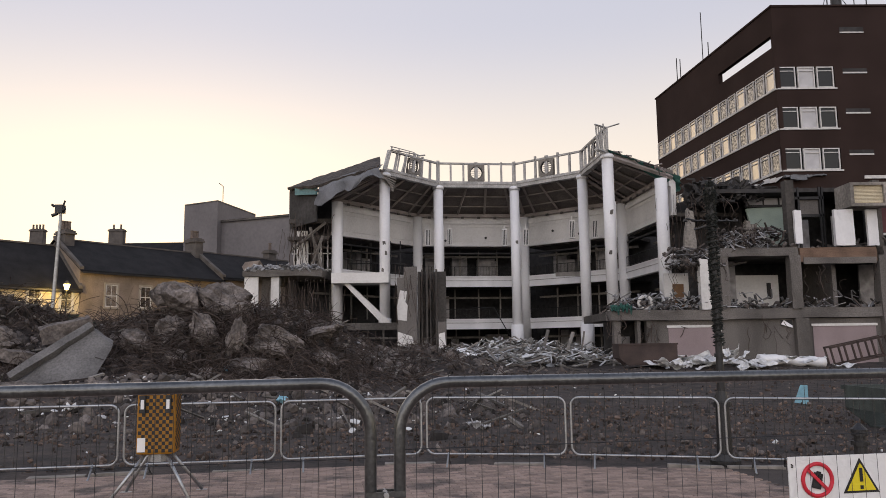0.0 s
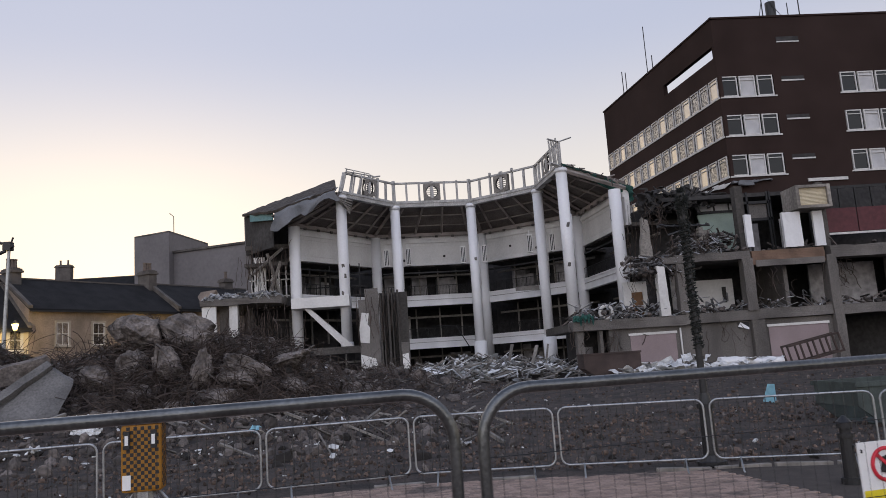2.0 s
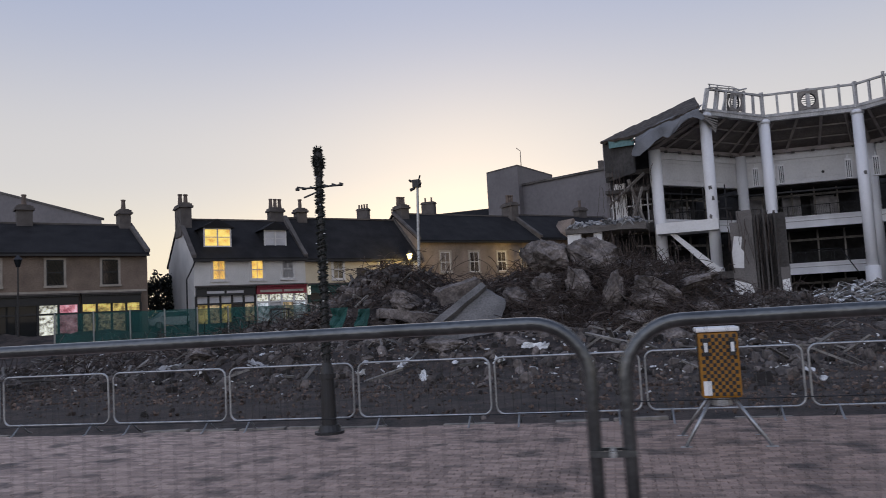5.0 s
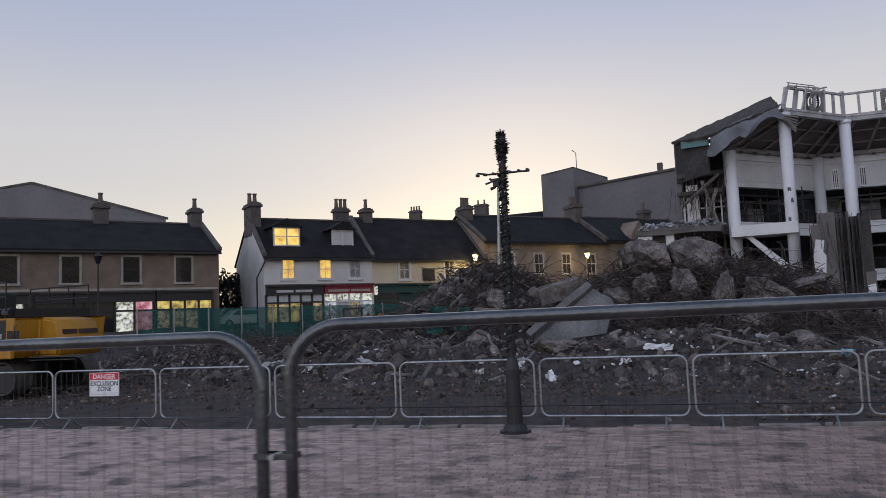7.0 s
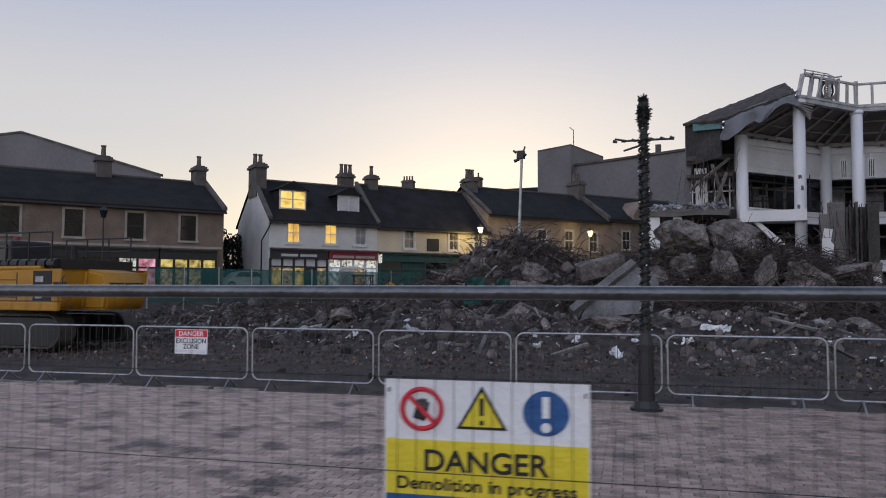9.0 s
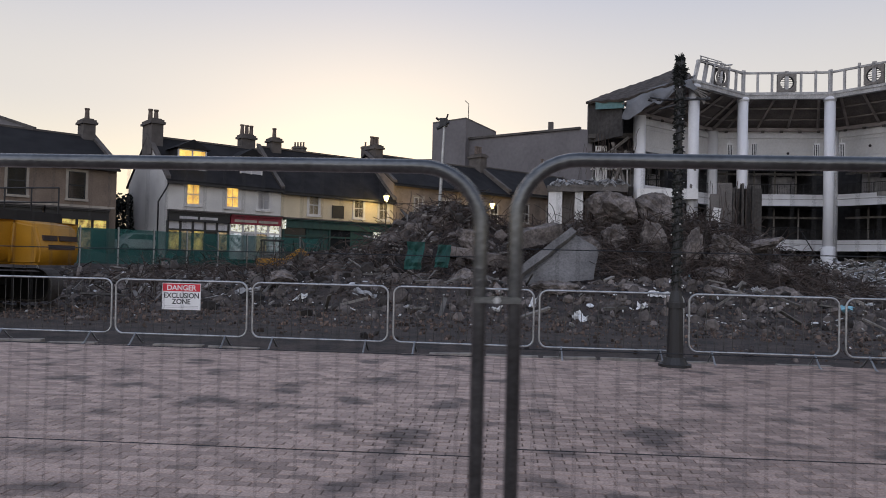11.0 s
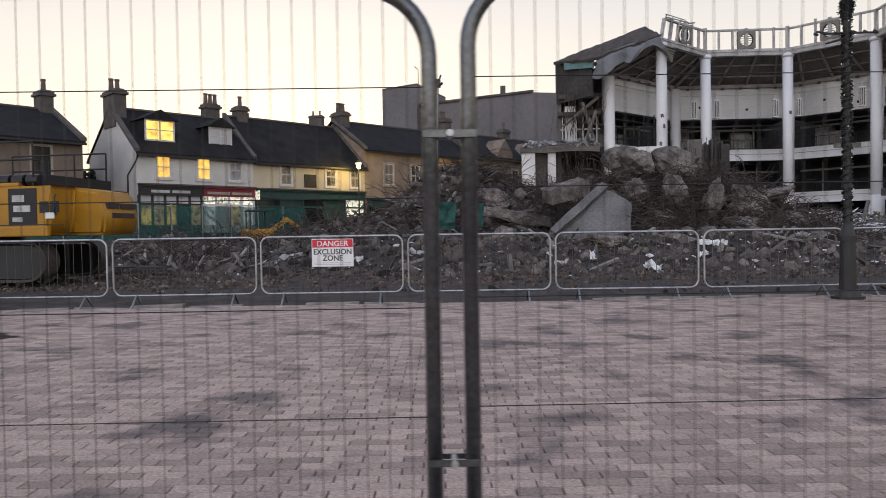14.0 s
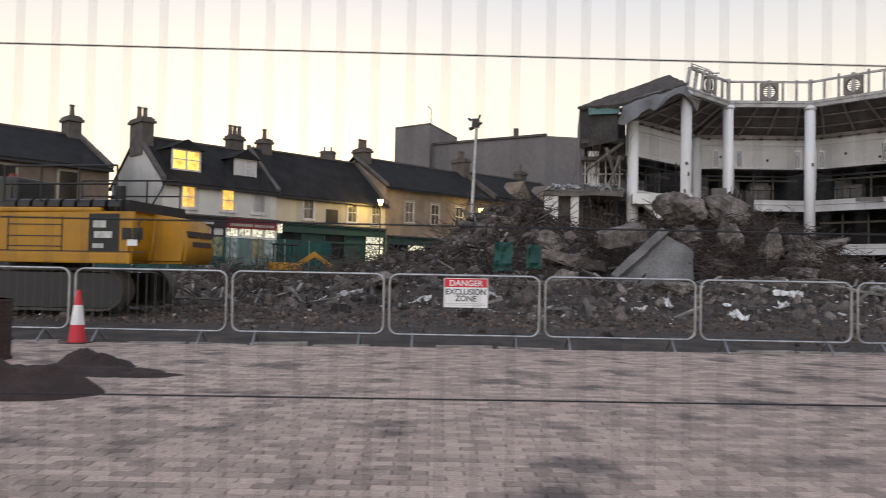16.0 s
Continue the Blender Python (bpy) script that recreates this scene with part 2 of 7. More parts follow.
def part(name, bm, material, parent=None, label="", m=None):
    me = bpy.data.meshes.new(name)
    if isinstance(bm, bmesh.types.BMesh):
        bm.normal_update()
        bm.to_mesh(me)
        bm.free()
    else:
        me.from_pydata(*bm)
    me.materials.append(material)
    ob = new(name, me)
    if m:
        ob.matrix_basis = m
    ob.parent = parent
    return tagged(ob, label) if label else ob


def box(bm, x0, y0, z0, x1, y1, z1, m=None, bev=0.0):
    r = bmesh.ops.create_cube(bm, size=1, matrix=Matrix.Translation(((x0 + x1) / 2, (y0 + y1) / 2, (z0 + z1) / 2)) @ Matrix.Diagonal((abs(x1 - x0), abs(y1 - y0), abs(z1 - z0), 1)))
    if bev:
        es = list({e for v in r["verts"] for e in v.link_edges})
        vs = bmesh.ops.bevel(bm, geom=es, offset=bev, segments=2, affect="EDGES", profile=0.6)["verts"]
    else:
        vs = r["verts"]
    if m:
        bmesh.ops.transform(bm, matrix=m, verts=vs if not bev else list({v for f in bm.faces for v in f.verts if v in set(vs)}))
    return bm


def boxes(*bs, m=None):
    bm = bmesh.new()
    for b in bs:
        box(bm, *b, m=m)
    return bm


def cyl(bm, p, q, r0, r1=None, n=12):
    p, q = Vector(p), Vector(q)
    mm = Matrix.Translation((p + q) / 2) @ (q - p).to_track_quat("Z", "Y").to_matrix().to_4x4()
    bmesh.ops.create_cone(bm, cap_ends=True, segments=n, radius1=r0, radius2=r0 if r1 is None else r1, depth=(q - p).length, matrix=mm)
    return bm


def tube(bm, pts, r, n=8, closed=False):
    pts = [Vector(p) for p in pts]
    rings, k = [], len(pts)
    side = None
    for i, p in enumerate(pts):
        a = pts[i - 1] if (i or closed) else p
        b = pts[(i + 1) % k] if (i < k - 1 or closed) else p
        d = (b - a).normalized()
        if side is None:
            side = d.orthogonal().normalized()
        side = (side - d * side.dot(d)).normalized()
        up = d.cross(side)
        rings.append([bm.verts.new(p + (side * math.cos(2 * math.pi * j / n) + up * math.sin(2 * math.pi * j / n)) * r) for j in range(n)])
    for i in range(k if closed else k - 1):
        a, b = rings[i], rings[(i + 1) % k]
        for j in range(n):
            bm.faces.new((a[j], a[(j + 1) % n], b[(j + 1) % n], b[j]))
    if not closed:
        bm.faces.new(rings[0][::-1])
        bm.faces.new(rings[-1])
    for f in bm.faces:
        f.smooth = True
    return bm


def prism(bm, poly, d):
    """Extrudes the closed outline poly (3D points) by the vector d."""
    d = Vector(d)
    a = [bm.verts.new(Vector(p)) for p in poly]
    b = [bm.verts.new(Vector(p) + d) for p in poly]
    n = len(a)
    bm.faces.new(a[::-1])
    bm.faces.new(b)
    for i in range(n):
        bm.faces.new((a[i], a[(i + 1) % n], b[(i + 1) % n], b[i]))
    bmesh.ops.recalc_face_normals(bm, faces=bm.faces)
    return bm


def round_rect(x0, z0, x1, z1, r, n=5, y=0.0):
    out = []
    for cx, cz, a0 in ((x1 - r, z1 - r, 0), (x0 + r, z1 - r, 90), (x0 + r, z0 + r, 180), (x1 - r, z0 + r, 270)):
        for i in range(n + 1):
            a = radians(a0 + 90 * i / n)
            out.append((cx + r * math.cos(a), y, cz + r * math.sin(a)))
    return out


def rot_z(a):
    return Matrix.Rotation(a, 4, "Z")


def side_frame(p, q):
    """Frame at p whose x runs to q and whose y points to the left of that."""
    p, q = Vector(p), Vector(q)
    return Matrix.Translation(p) @ rot_z(math.atan2(q.y - p.y, q.x - p.x))


def text(body, size, material, parent, m, name="lettering", width=None, extrude=0.001, spacing=1.0):
    cu = bpy.data.curves.new(name, "FONT")
    cu.body, cu.size, cu.align_x, cu.extrude, cu.offset = body, size, "CENTER", extrude, size * 0.018
    cu.space_character = spacing
    tmp = bpy.data.objects.new(name, cu)
    me = bpy.data.meshes.new_from_object(tmp)
    bpy.data.objects.remove(tmp)
    me.materials.append(material)
    ob = new(name, me)
    if width:
        w = max(v.co.x for v in me.vertices) - min(v.co.x for v in me.vertices)
        m = m @ Matrix.Diagonal((width / w, 1, 1, 1))
    ob.parent, ob.matrix_basis = parent, m
    return ob


RNG = random.Random(7)


# ---- ground, paving, rubble ----
def smooth(a, b, v):
    v = max(0.0, min(1.0, (v - a) / (b - a)))
    return v * v * (3 - 2 * v)


# x, y, height, radius across, radius along y
HEAPS = [(-10.6, 34.0, 2.9, 4.0, 4.5), (-19.0, 31.6, 3.6, 3.1, 3.6), (-6.4, 36.0, 2.0, 3.6, 4.6), (-14.6, 33.0, 1.1, 3.4, 3.4),
         (-22.4, 27.0, 0.9, 3.6, 3.5), (-28.0, 28.0, 0.3, 4.5, 4.0), (-2.5, 46.0, 1.4, 4.0, 6.0), (5.0, 60.0, 1.2, 7.0, 4.0),
         (-18.5, 23.0, 0.5, 5.0, 2.2), (-10.0, 24.5, 0.8, 7.0, 2.5), (-33.0, 30.0, 0.7, 4.0, 4.0), (18.0, 49.0, 0.5, 5.0, 2.0)]


def land(x, y):
    h = 0.35 * smooth(14, 60, y) + 1.6 * smooth(-36, -50, x) * smooth(20, 40, y)
    for cx, cy, hh, rx, ry in HEAPS:
        h += hh * math.exp(-((x - cx) / rx) ** 2 - ((y - cy) / ry) ** 2)
    wild = min(1.0, h / 1.5)
    h += (0.05 + 0.45 * wild) * noise.noise((x * 0.5, y * 0.5, 3.1)) + 0.06 * noise.noise((x * 2.1, y * 2.1, 0.4))
    return h


def edge(x):
    """The line on which the barriers stand: y at x."""
    return 13.50 + 0.190 * (x + 0.56) if x < -0.56 else 13.5 - 0.17 * (x + 0.56)


def make_ground():
    xs = list(np.arange(-60, 46, 0.6))
    ys = list(np.arange(9.0, 80, 0.6))
    verts, faces = [], []
    far = [-2500, -900, -300, -120] + xs + [80, 200, 800, 2500]
    deep = [-1500, -300, -60, 0] + ys + [110, 200, 500, 1500, 3000]
    for y in deep:
        for x in far:
            d = y - edge(max(-40, min(20, x)))
            z = land(x, y) if (-60 < x < 46 and 9 < y < 82) else (0.35 * smooth(14, 60, y) + 1.6 * smooth(-36, -50, x) * smooth(20, 40, y))
            k = smooth(0.1, 1.8, d)
            verts.append((x, y, -0.05 + (z + 0.05) * k))
    w = len(far)
    for j in range(len(deep) - 1):
        for i in range(w - 1):
            a = j * w + i
            faces.append((a, a + 1, a + w + 1, a + w))
    ob = part("ground", (verts, [], faces), SOIL)
    for p in ob.data.polygons:
        p.use_smooth = True
    tagged(ob, "dark churned soil of the cleared demolition site", "ground", kind="structure")


make_ground()


def rock_shape(seed, sub=1, rough=0.35, flat=0.72):
    bm = bmesh.new()
    bmesh.ops.create_icosphere(bm, subdivisions=sub, radius=1)
    for v in bm.verts:
        k = 1 + rough * noise.noise(v.co * 1.7 + Vector((seed * 3.7, seed, 0)))
        v.co = Vector([max(-flat, min(flat, c * k)) for c in v.co])
    vs = np.array([v.co for v in bm.verts])
    fs = np.array([[v.index for v in f.verts] for f in bm.faces])
    bm.free()
    return vs, fs


def scatter(name, shapes, items, material, label, category):
    """items: (x, y, z, size vector, euler). One joined object of kind stuff."""
    vv, ff, n = [], [], 0
    for i, (x, y, z, s, e) in enumerate(items):
        vs, fs = shapes[i % len(shapes)]
        r = np.array(Euler(e).to_matrix())
        vv.append((vs * np.array(s)) @ r.T + (x, y, z))
        ff.append(fs + n)
        n += len(vs)
    vv, ff = np.concatenate(vv), np.concatenate(ff)
    ob = part(name, (vv.tolist(), [], ff.tolist()), material)
    return tagged(ob, label, category, kind="stuff")


def cube_shape():
    vs = np.array([(x, y, z) for x in (-1, 1) for y in (-1, 1) for z in (-1, 1)], float)
    fs = np.array([(0, 1, 3, 2), (4, 6, 7, 5), (0, 4, 5, 1), (2, 3, 7, 6), (0, 2, 6, 4), (1, 5, 7, 3)])
    return vs, fs


def spin():
    return (RNG.uniform(0, 6.3), RNG.uniform(0, 6.3), RNG.uniform(0, 6.3))


def spot(kind):
    """A place on the rubble: 'heap', 'apron' or 'field'."""
    while True:
        if kind == "heap":
            cx, cy, hh, rx, ry = RNG.choice(HEAPS[:7])
            x, y = RNG.gauss(cx, rx * 0.75), RNG.gauss(cy, ry * 0.7)
        elif kind == "near":
            x, y = RNG.uniform(-30, 14), RNG.uniform(13, 24)
        elif kind == "apron":
            x, y = RNG.uniform(-38, 2), RNG.gauss(23.5, 2.6)
        else:
            x, y = RNG.uniform(-38, 24), 13 + 36 * RNG.random() ** 1.6
        if x < -7 and y < edge(x) + 4.5 and RNG.random() < 0.8:
            continue
        if y > edge(x) + 1.0 and -44 < x < 26 and not (-15.0 < x < -11.9 and 24.8 < y < 29.0):
            return x, y


def make_rubble():
    rocks = [rock_shape(i) for i in range(7)]
    for name, kinds, material, label in (("rubble", (("heap", 6500, 0.05, 0.36), ("apron", 5200, 0.03, 0.24), ("field", 9000, 0.012, 0.11)), RUBBLE, "broken grey concrete and brick rubble heaped on soil"),
                                         ("soil_clods", (("field", 10000, 0.012, 0.10), ("near", 22000, 0.010, 0.065)), CLOD, "brown clods and stones on the churned soil")):
        items = []
        for kind, count, lo, hi in kinds:
            for _ in range(count):
                x, y = spot(kind)
                s = lo * (hi / lo) ** (RNG.random() ** 2.2)
                items.append((x, y, land(x, y) + s * 0.2, (s * RNG.uniform(0.7, 1.5), s, s * RNG.uniform(0.5, 0.9)), spin()))
        scatter(name, rocks, items, material, label, "rubble")
    items = []
    for kind, count in (("heap", 260), ("apron", 420), ("field", 160)):
        for _ in range(count):
            x, y = spot(kind)
            a = 0.022 * (4 if kind == "field" else 8) ** (RNG.random() ** 1.5)
            items.append((x, y, land(x, y) + 0.1, (a, a * RNG.uniform(0.3, 1.0), RNG.uniform(0.01, 0.04)), (RNG.uniform(-0.6, 0.6), RNG.uniform(-0.6, 0.6), RNG.uniform(0, 6))))
    for _ in range(560):
        x, y = RNG.gauss(4.6, 4.4), RNG.gauss(56.5, 2.6)
        items.append((x, y, land(x, y) + RNG.uniform(0.1, 0.8), (RNG.uniform(0.15, 1.3), RNG.uniform(0.05, 0.25), 0.03), (RNG.uniform(-0.5, 0.5), RNG.uniform(-0.5, 0.5), RNG.uniform(0, 6))))
    scatter("scrap", rocks, items, SCRAP, "pale torn board and plastic scraps in the rubble", "debris")
    items = []
    for kind, count in (("heap", 330), ("apron", 120)):
        for _ in range(count):
            x, y = spot(kind)
            items.append((x, y, land(x, y) + 0.15, (RNG.uniform(0.2, 0.8), RNG.uniform(0.02, 0.06), RNG.uniform(0.01, 0.04)), (RNG.uniform(-0.5, 0.5), RNG.uniform(-0.6, 0.6), RNG.uniform(0, 6))))
    for _ in range(520):
        x, y = RNG.gauss(5.0, 4.6), RNG.gauss(58.0, 3.2)
        items.append((x, y, land(x, y) + RNG.uniform(0.05, 0.4), (RNG.uniform(0.4, 2.0), RNG.uniform(0.04, 0.11), RNG.uniform(0.02, 0.06)), (RNG.uniform(-0.4, 0.4), RNG.uniform(-0.5, 0.5), RNG.uniform(0, 6))))
    for x, y, turn in ((-0.6, 52.5, 0.5), (-0.9, 53.6, -0.7), (3.0, 55.5, 0.2), (4.4, 55.2, 0.12), (8.3, 56.6, 1.2), (9.4, 57.0, 1.4), (6.6, 57.0, 1.3)):
        items.append((x, y, land(x, y) + 0.7, (1.5, 0.14, 0.05), (0.3, -turn, RNG.uniform(-0.5, 0.5))))
    scatter("timber", [cube_shape()], items, WOOD, "splintered timber and laths lying in the rubble", "debris")


make_rubble()


def torn_pieces():
    """Bright sheets, sacks and board ends that stand out on the heap and its apron."""
    rng = random.Random(21)
    places = [(-11.0, 26.6, 1.5), (-11.2, 26.9, 1.7), (-11.4, 26.4, 1.2), (-8.6, 29.5, 2.6), (-9.8, 23.2, 0.9), (-7.0, 24.0, 0.8), (-14.4, 20.4, 0.45), (-16.8, 20.0, 0.4), (-13.5, 21.6, 0.6), (-18.6, 21.2, 0.6), (-20.5, 20.6, 0.5), (-5.0, 22.5, 0.6), (-3.0, 20.0, 0.4), (0.5, 18.5, 0.35), (-12.0, 19.6, 0.4), (-23.0, 22.0, 0.5), (-10.4, 21.4, 0.5)]
    for i, (x, y, z) in enumerate(places):
        bm = bmesh.new()
        g = bmesh.ops.create_grid(bm, x_segments=9, y_segments=6, size=0.5)
        w, d = rng.uniform(0.25, 0.9), rng.uniform(0.1, 0.28)
        for v in g["verts"]:
            q = Vector((v.co.x * 3.2, v.co.y * 3.2, i * 7))
            v.co = Vector((v.co.x * w + 0.06 * noise.noise(q * 2), v.co.y * d + 0.06 * noise.noise(q * 2.3 + Vector((5, 0, 0))), 0.16 * noise.noise(q) + 0.07 * noise.noise(q * 3)))
        ob = part("torn_sheet", bm, (SCRAP, PALE, SCRAP, BLUE)[i % 4] if i % 8 == 3 else (SCRAP, PALE)[i % 2])
        ob.modifiers.new("thick", "SOLIDIFY").thickness = 0.015
        ob.matrix_basis = pose(x, y, land(x, y) + 0.13, rng.uniform(-40, 20), rng.uniform(-20, 20), rng.uniform(0, 360))
        tagged(ob, "pale torn sheet caught in the rubble", "debris", "torn sheets in the rubble")




torn_pieces()


def make_rebar():
    """Bundles of thin bent bars, each bundle drooping its own way."""
    vv, ff, n = [], [], 0
    ring = [(math.cos(2.1 * j), math.sin(2.1 * j)) for j in range(3)]
    for k in range(950):
        cx, cy = spot("heap") if k % 3 else (RNG.gauss(-9.0, 2.8), RNG.gauss(30.6, 1.6))
        lead = Vector((RNG.uniform(-1, 1), RNG.uniform(-1, 0.4), RNG.uniform(-0.1, 0.8))).normalized()
        droop = RNG.uniform(0.08, 0.4)
        for _ in range(RNG.randint(4, 22)):
            x, y = cx + RNG.gauss(0, 0.45), cy + RNG.gauss(0, 0.45)
            if -15.2 < x < -11.7 and y < 29.2:
                continue
            p = Vector((x, y, land(x, y) + RNG.uniform(-0.1, 0.2 + 0.25 * (y < 32.0) * (x > -13))))
            d = (lead + Vector((RNG.gauss(0, 0.4), RNG.gauss(0, 0.4), RNG.gauss(0, 0.3)))).normalized()
            curl = Vector((RNG.uniform(-0.25, 0.25), RNG.uniform(-0.25, 0.25), -droop))
            step, r = RNG.uniform(0.1, 0.34), RNG.uniform(0.007, 0.019)
            m = RNG.randint(4, 7)
            for i in range(m):
                a = d.orthogonal().normalized()
                b = d.cross(a)
                vv += [tuple(p + (a * c + b * s) * r) for c, s in ring]
                if i:
                    o = n + (i - 1) * 3
                    ff += [(o + j, o + (j + 1) % 3, o + 3 + (j + 1) % 3, o + 3 + j) for j in range(3)]
                p = p + d * step
                d = (d + curl).normalized()
            n += m * 3
    tagged(part("rebar", (vv, [], ff), REBAR), "tangled rusty reinforcing bars sticking out of rubble", "rebar", kind="stuff")


make_rebar()


def boulder(x, y, z, sx, sy, sz, seed, turn, label):
    """A lump split along a few rough planes, with a pitted crust."""
    rng = random.Random(seed)
    bm = bmesh.new()
    bmesh.ops.create_icosphere(bm, subdivisions=4, radius=1)
    cuts = [(Vector((rng.gauss(0, 1), rng.gauss(0, 1), rng.gauss(0, 1))).normalized(), rng.uniform(0.58, 0.86)) for _ in range(11)]
    off = Vector((seed * 3.1, seed, 0))
    for v in bm.verts:
        for nrm, far in cuts:
            over = v.co.dot(nrm) - far
            if over > 0:
                v.co -= nrm * over * 0.92
        d = v.co.normalized()
        v.co += d * (0.22 * noise.noise(v.co * 1.9 + off) + 0.15 * noise.noise(v.co * 4.5 + off) + 0.07 * noise.noise(v.co * 12 + off))
        v.co = Vector((v.co.x * sx, v.co.y * sy, v.co.z * sz))
    ob = part("concrete_boulder", bm, CHUNK)
    ob.matrix_basis = pose(x, y, z, rng.uniform(-15, 15), turn, rng.uniform(-40, 40))
    tagged(ob, label, "concrete lump", "concrete lumps on the heap")


# x, y, z, half sizes, tilt about the line of sight
BOULDERS = [(-11.6, 32.4, 3.95, 1.05, 1.0, 0.95, 10), (-9.7, 32.8, 3.85, 1.45, 1.0, 0.8, 28), (-11.4, 31.2, 2.6, 0.95, 0.8, 0.75, -30), (-9.9, 30.6, 2.5, 0.6, 0.6, 1.05, -25),
            (-8.5, 30.2, 2.2, 0.55, 0.6, 1.05, 12), (-7.0, 31.2, 2.75, 1.5, 0.8, 0.55, 24), (-7.6, 29.2, 1.45, 1.0, 0.8, 0.55, 8), (-7.2, 30.4, 2.05, 0.85, 0.6, 0.5, 15),
            (-12.4, 30.4, 2.3, 0.8, 0.7, 0.6, 40), (-5.6, 33.0, 2.5, 1.1, 0.8, 0.5, -12), (-10.6, 29.4, 1.5, 0.7, 0.6, 0.5, 5), (-5.2, 31.4, 1.5, 0.8, 0.6, 0.45, 20), (-9.0, 28.3, 1.1, 0.55, 0.5, 0.4, 0),
            (-16.4, 25.4, 1.0, 0.6, 0.5, 0.35, 0), (-13.0, 23.6, 0.75, 0.8, 0.6, 0.3, 5), (-22.0, 22.6, 0.85, 0.55, 0.5, 0.3, 0), (-20.4, 29.2, 2.2, 0.8, 0.6, 0.5, -14), (-17.0, 29.3, 2.4, 0.7, 0.6, 0.5, 18),
            (-10.8, 24.2, 0.7, 0.9, 0.6, 0.3, 0), (-6.0, 25.6, 0.7, 0.6, 0.5, 0.3, 8)]
for i, (bx, by, bz, sx, sy, sz, turn) in enumerate(BOULDERS):
    if 2 <= i <= 12:
        sx, sy, sz = sx * 0.88, sy * 0.88, sz * 0.82
    boulder(bx, by, min(bz, land(bx, by) + sz * 1.0), sx, sy, sz, 31 + i, turn, "large jagged grey concrete lump on the rubble heap")


def rough_block(bm, amount=0.07):
    """Chips and roughens a plain block."""
    bmesh.ops.subdivide_edges(bm, edges=bm.edges[:], cuts=5, use_grid_fill=True)
    for v in bm.verts:
        v.co += Vector((noise.noise(v.co * 2.3), noise.noise(v.co * 2.3 + Vector((9, 0, 0))), noise.noise(v.co * 2.3 + Vector((0, 9, 0))))) * amount + Vector((0, 0, 0.6 * amount * noise.noise(v.co * 7)))
    return bm


def make_slabs():
    bm = prism(bmesh.new(), [(-14.6, 25.9, 0.75), (-12.0, 26.2, 1.05), (-11.9, 27.2, 2.1), (-12.75, 27.5, 2.6)], (-0.15, 0.3, 0.12))
    rough_block(bm, 0.05)
    tagged(part("concrete_slab", bm, SLABM), "tilted pale concrete slab leaning on the heap", "concrete slab")
    bm = cyl(bmesh.new(), (-14.75, 25.95, 1.05), (-12.85, 27.55, 2.75), 0.2, n=4)
    rough_block(bm, 0.04)
    tagged(part("concrete_beam", bm, SLABM), "broken kerb beam along the slab edge", "concrete beam")
    bm = boxes((-0.85, -0.4, -0.3, 0.85, 0.4, 0.3), m=pose(-14.3, 28.6, 2.65, 8, -13, 30))
    rough_block(bm, 0.12)
    tagged(part("concrete_beam", bm, CHUNK), "broken concrete beam across the heap top", "concrete beam")
    bm = boxes((-1.5, -0.35, -0.2, 1.5, 0.35, 0.2), m=pose(-16.4, 28.9, land(-16.4, 28.9) + 0.2, 0, 9, 14))
    rough_block(bm, 0.14)
    tagged(part("concrete_beam", bm, CHUNK), "long broken concrete beam lying on the heap", "concrete beam")
    for x, y, s in ((-18.6, 26.4, 0.8), (-17.5, 26.4, 0.65)):
        bm = bmesh.new()
        g = bmesh.ops.create_grid(bm, x_segments=6, y_segments=8, size=0.5)
        for v in g["verts"]:
            q = v.co.copy()
            v.co = Vector((x + q.x * 0.8 * s, y + 0.3 * noise.noise(q * 3 + Vector((x, 0, 0))) + q.y * 0.5, 1.75 + q.y * 1.3 * s))
        ob = part("green_net", bm, NETTING)
        mo = ob.modifiers.new("thick", "SOLIDIFY")
        mo.thickness = 0.03
        tagged(ob, "torn dark green netting draped on the rubble", "netting")


make_slabs()


# ---- rotunda ----
OC, R_IN, R_OUT = Vector((3.44, 64.5, 0)), 9.83, 14.73
OA, OS = radians(209.25), radians(-45.17)


def ov(k, r):
    return Vector((OC.x + r * math.cos(OA + OS * k), OC.y + r * math.sin(OA + OS * k), 0))


ROT = thing("rotunda", "half-demolished octagonal shopping hall with white columns", "building", Matrix.Translation(OC))
INV = Matrix.Translation(-OC)


def rpart(name, bm, material, label="", m=None):
    return part(name, bm, material, ROT, label, INV @ (m or Matrix()))


def lean(bm, w):
    """Bends the torn end of the clerestory inwards."""
    for v in bm.verts:
        h = max(0.0, v.co.z - 17.7)
        k = max(0.0, 1 - v.co.x / w)
        v.co.x += 0.42 * h * k
        v.co.y += 0.10 * h * k


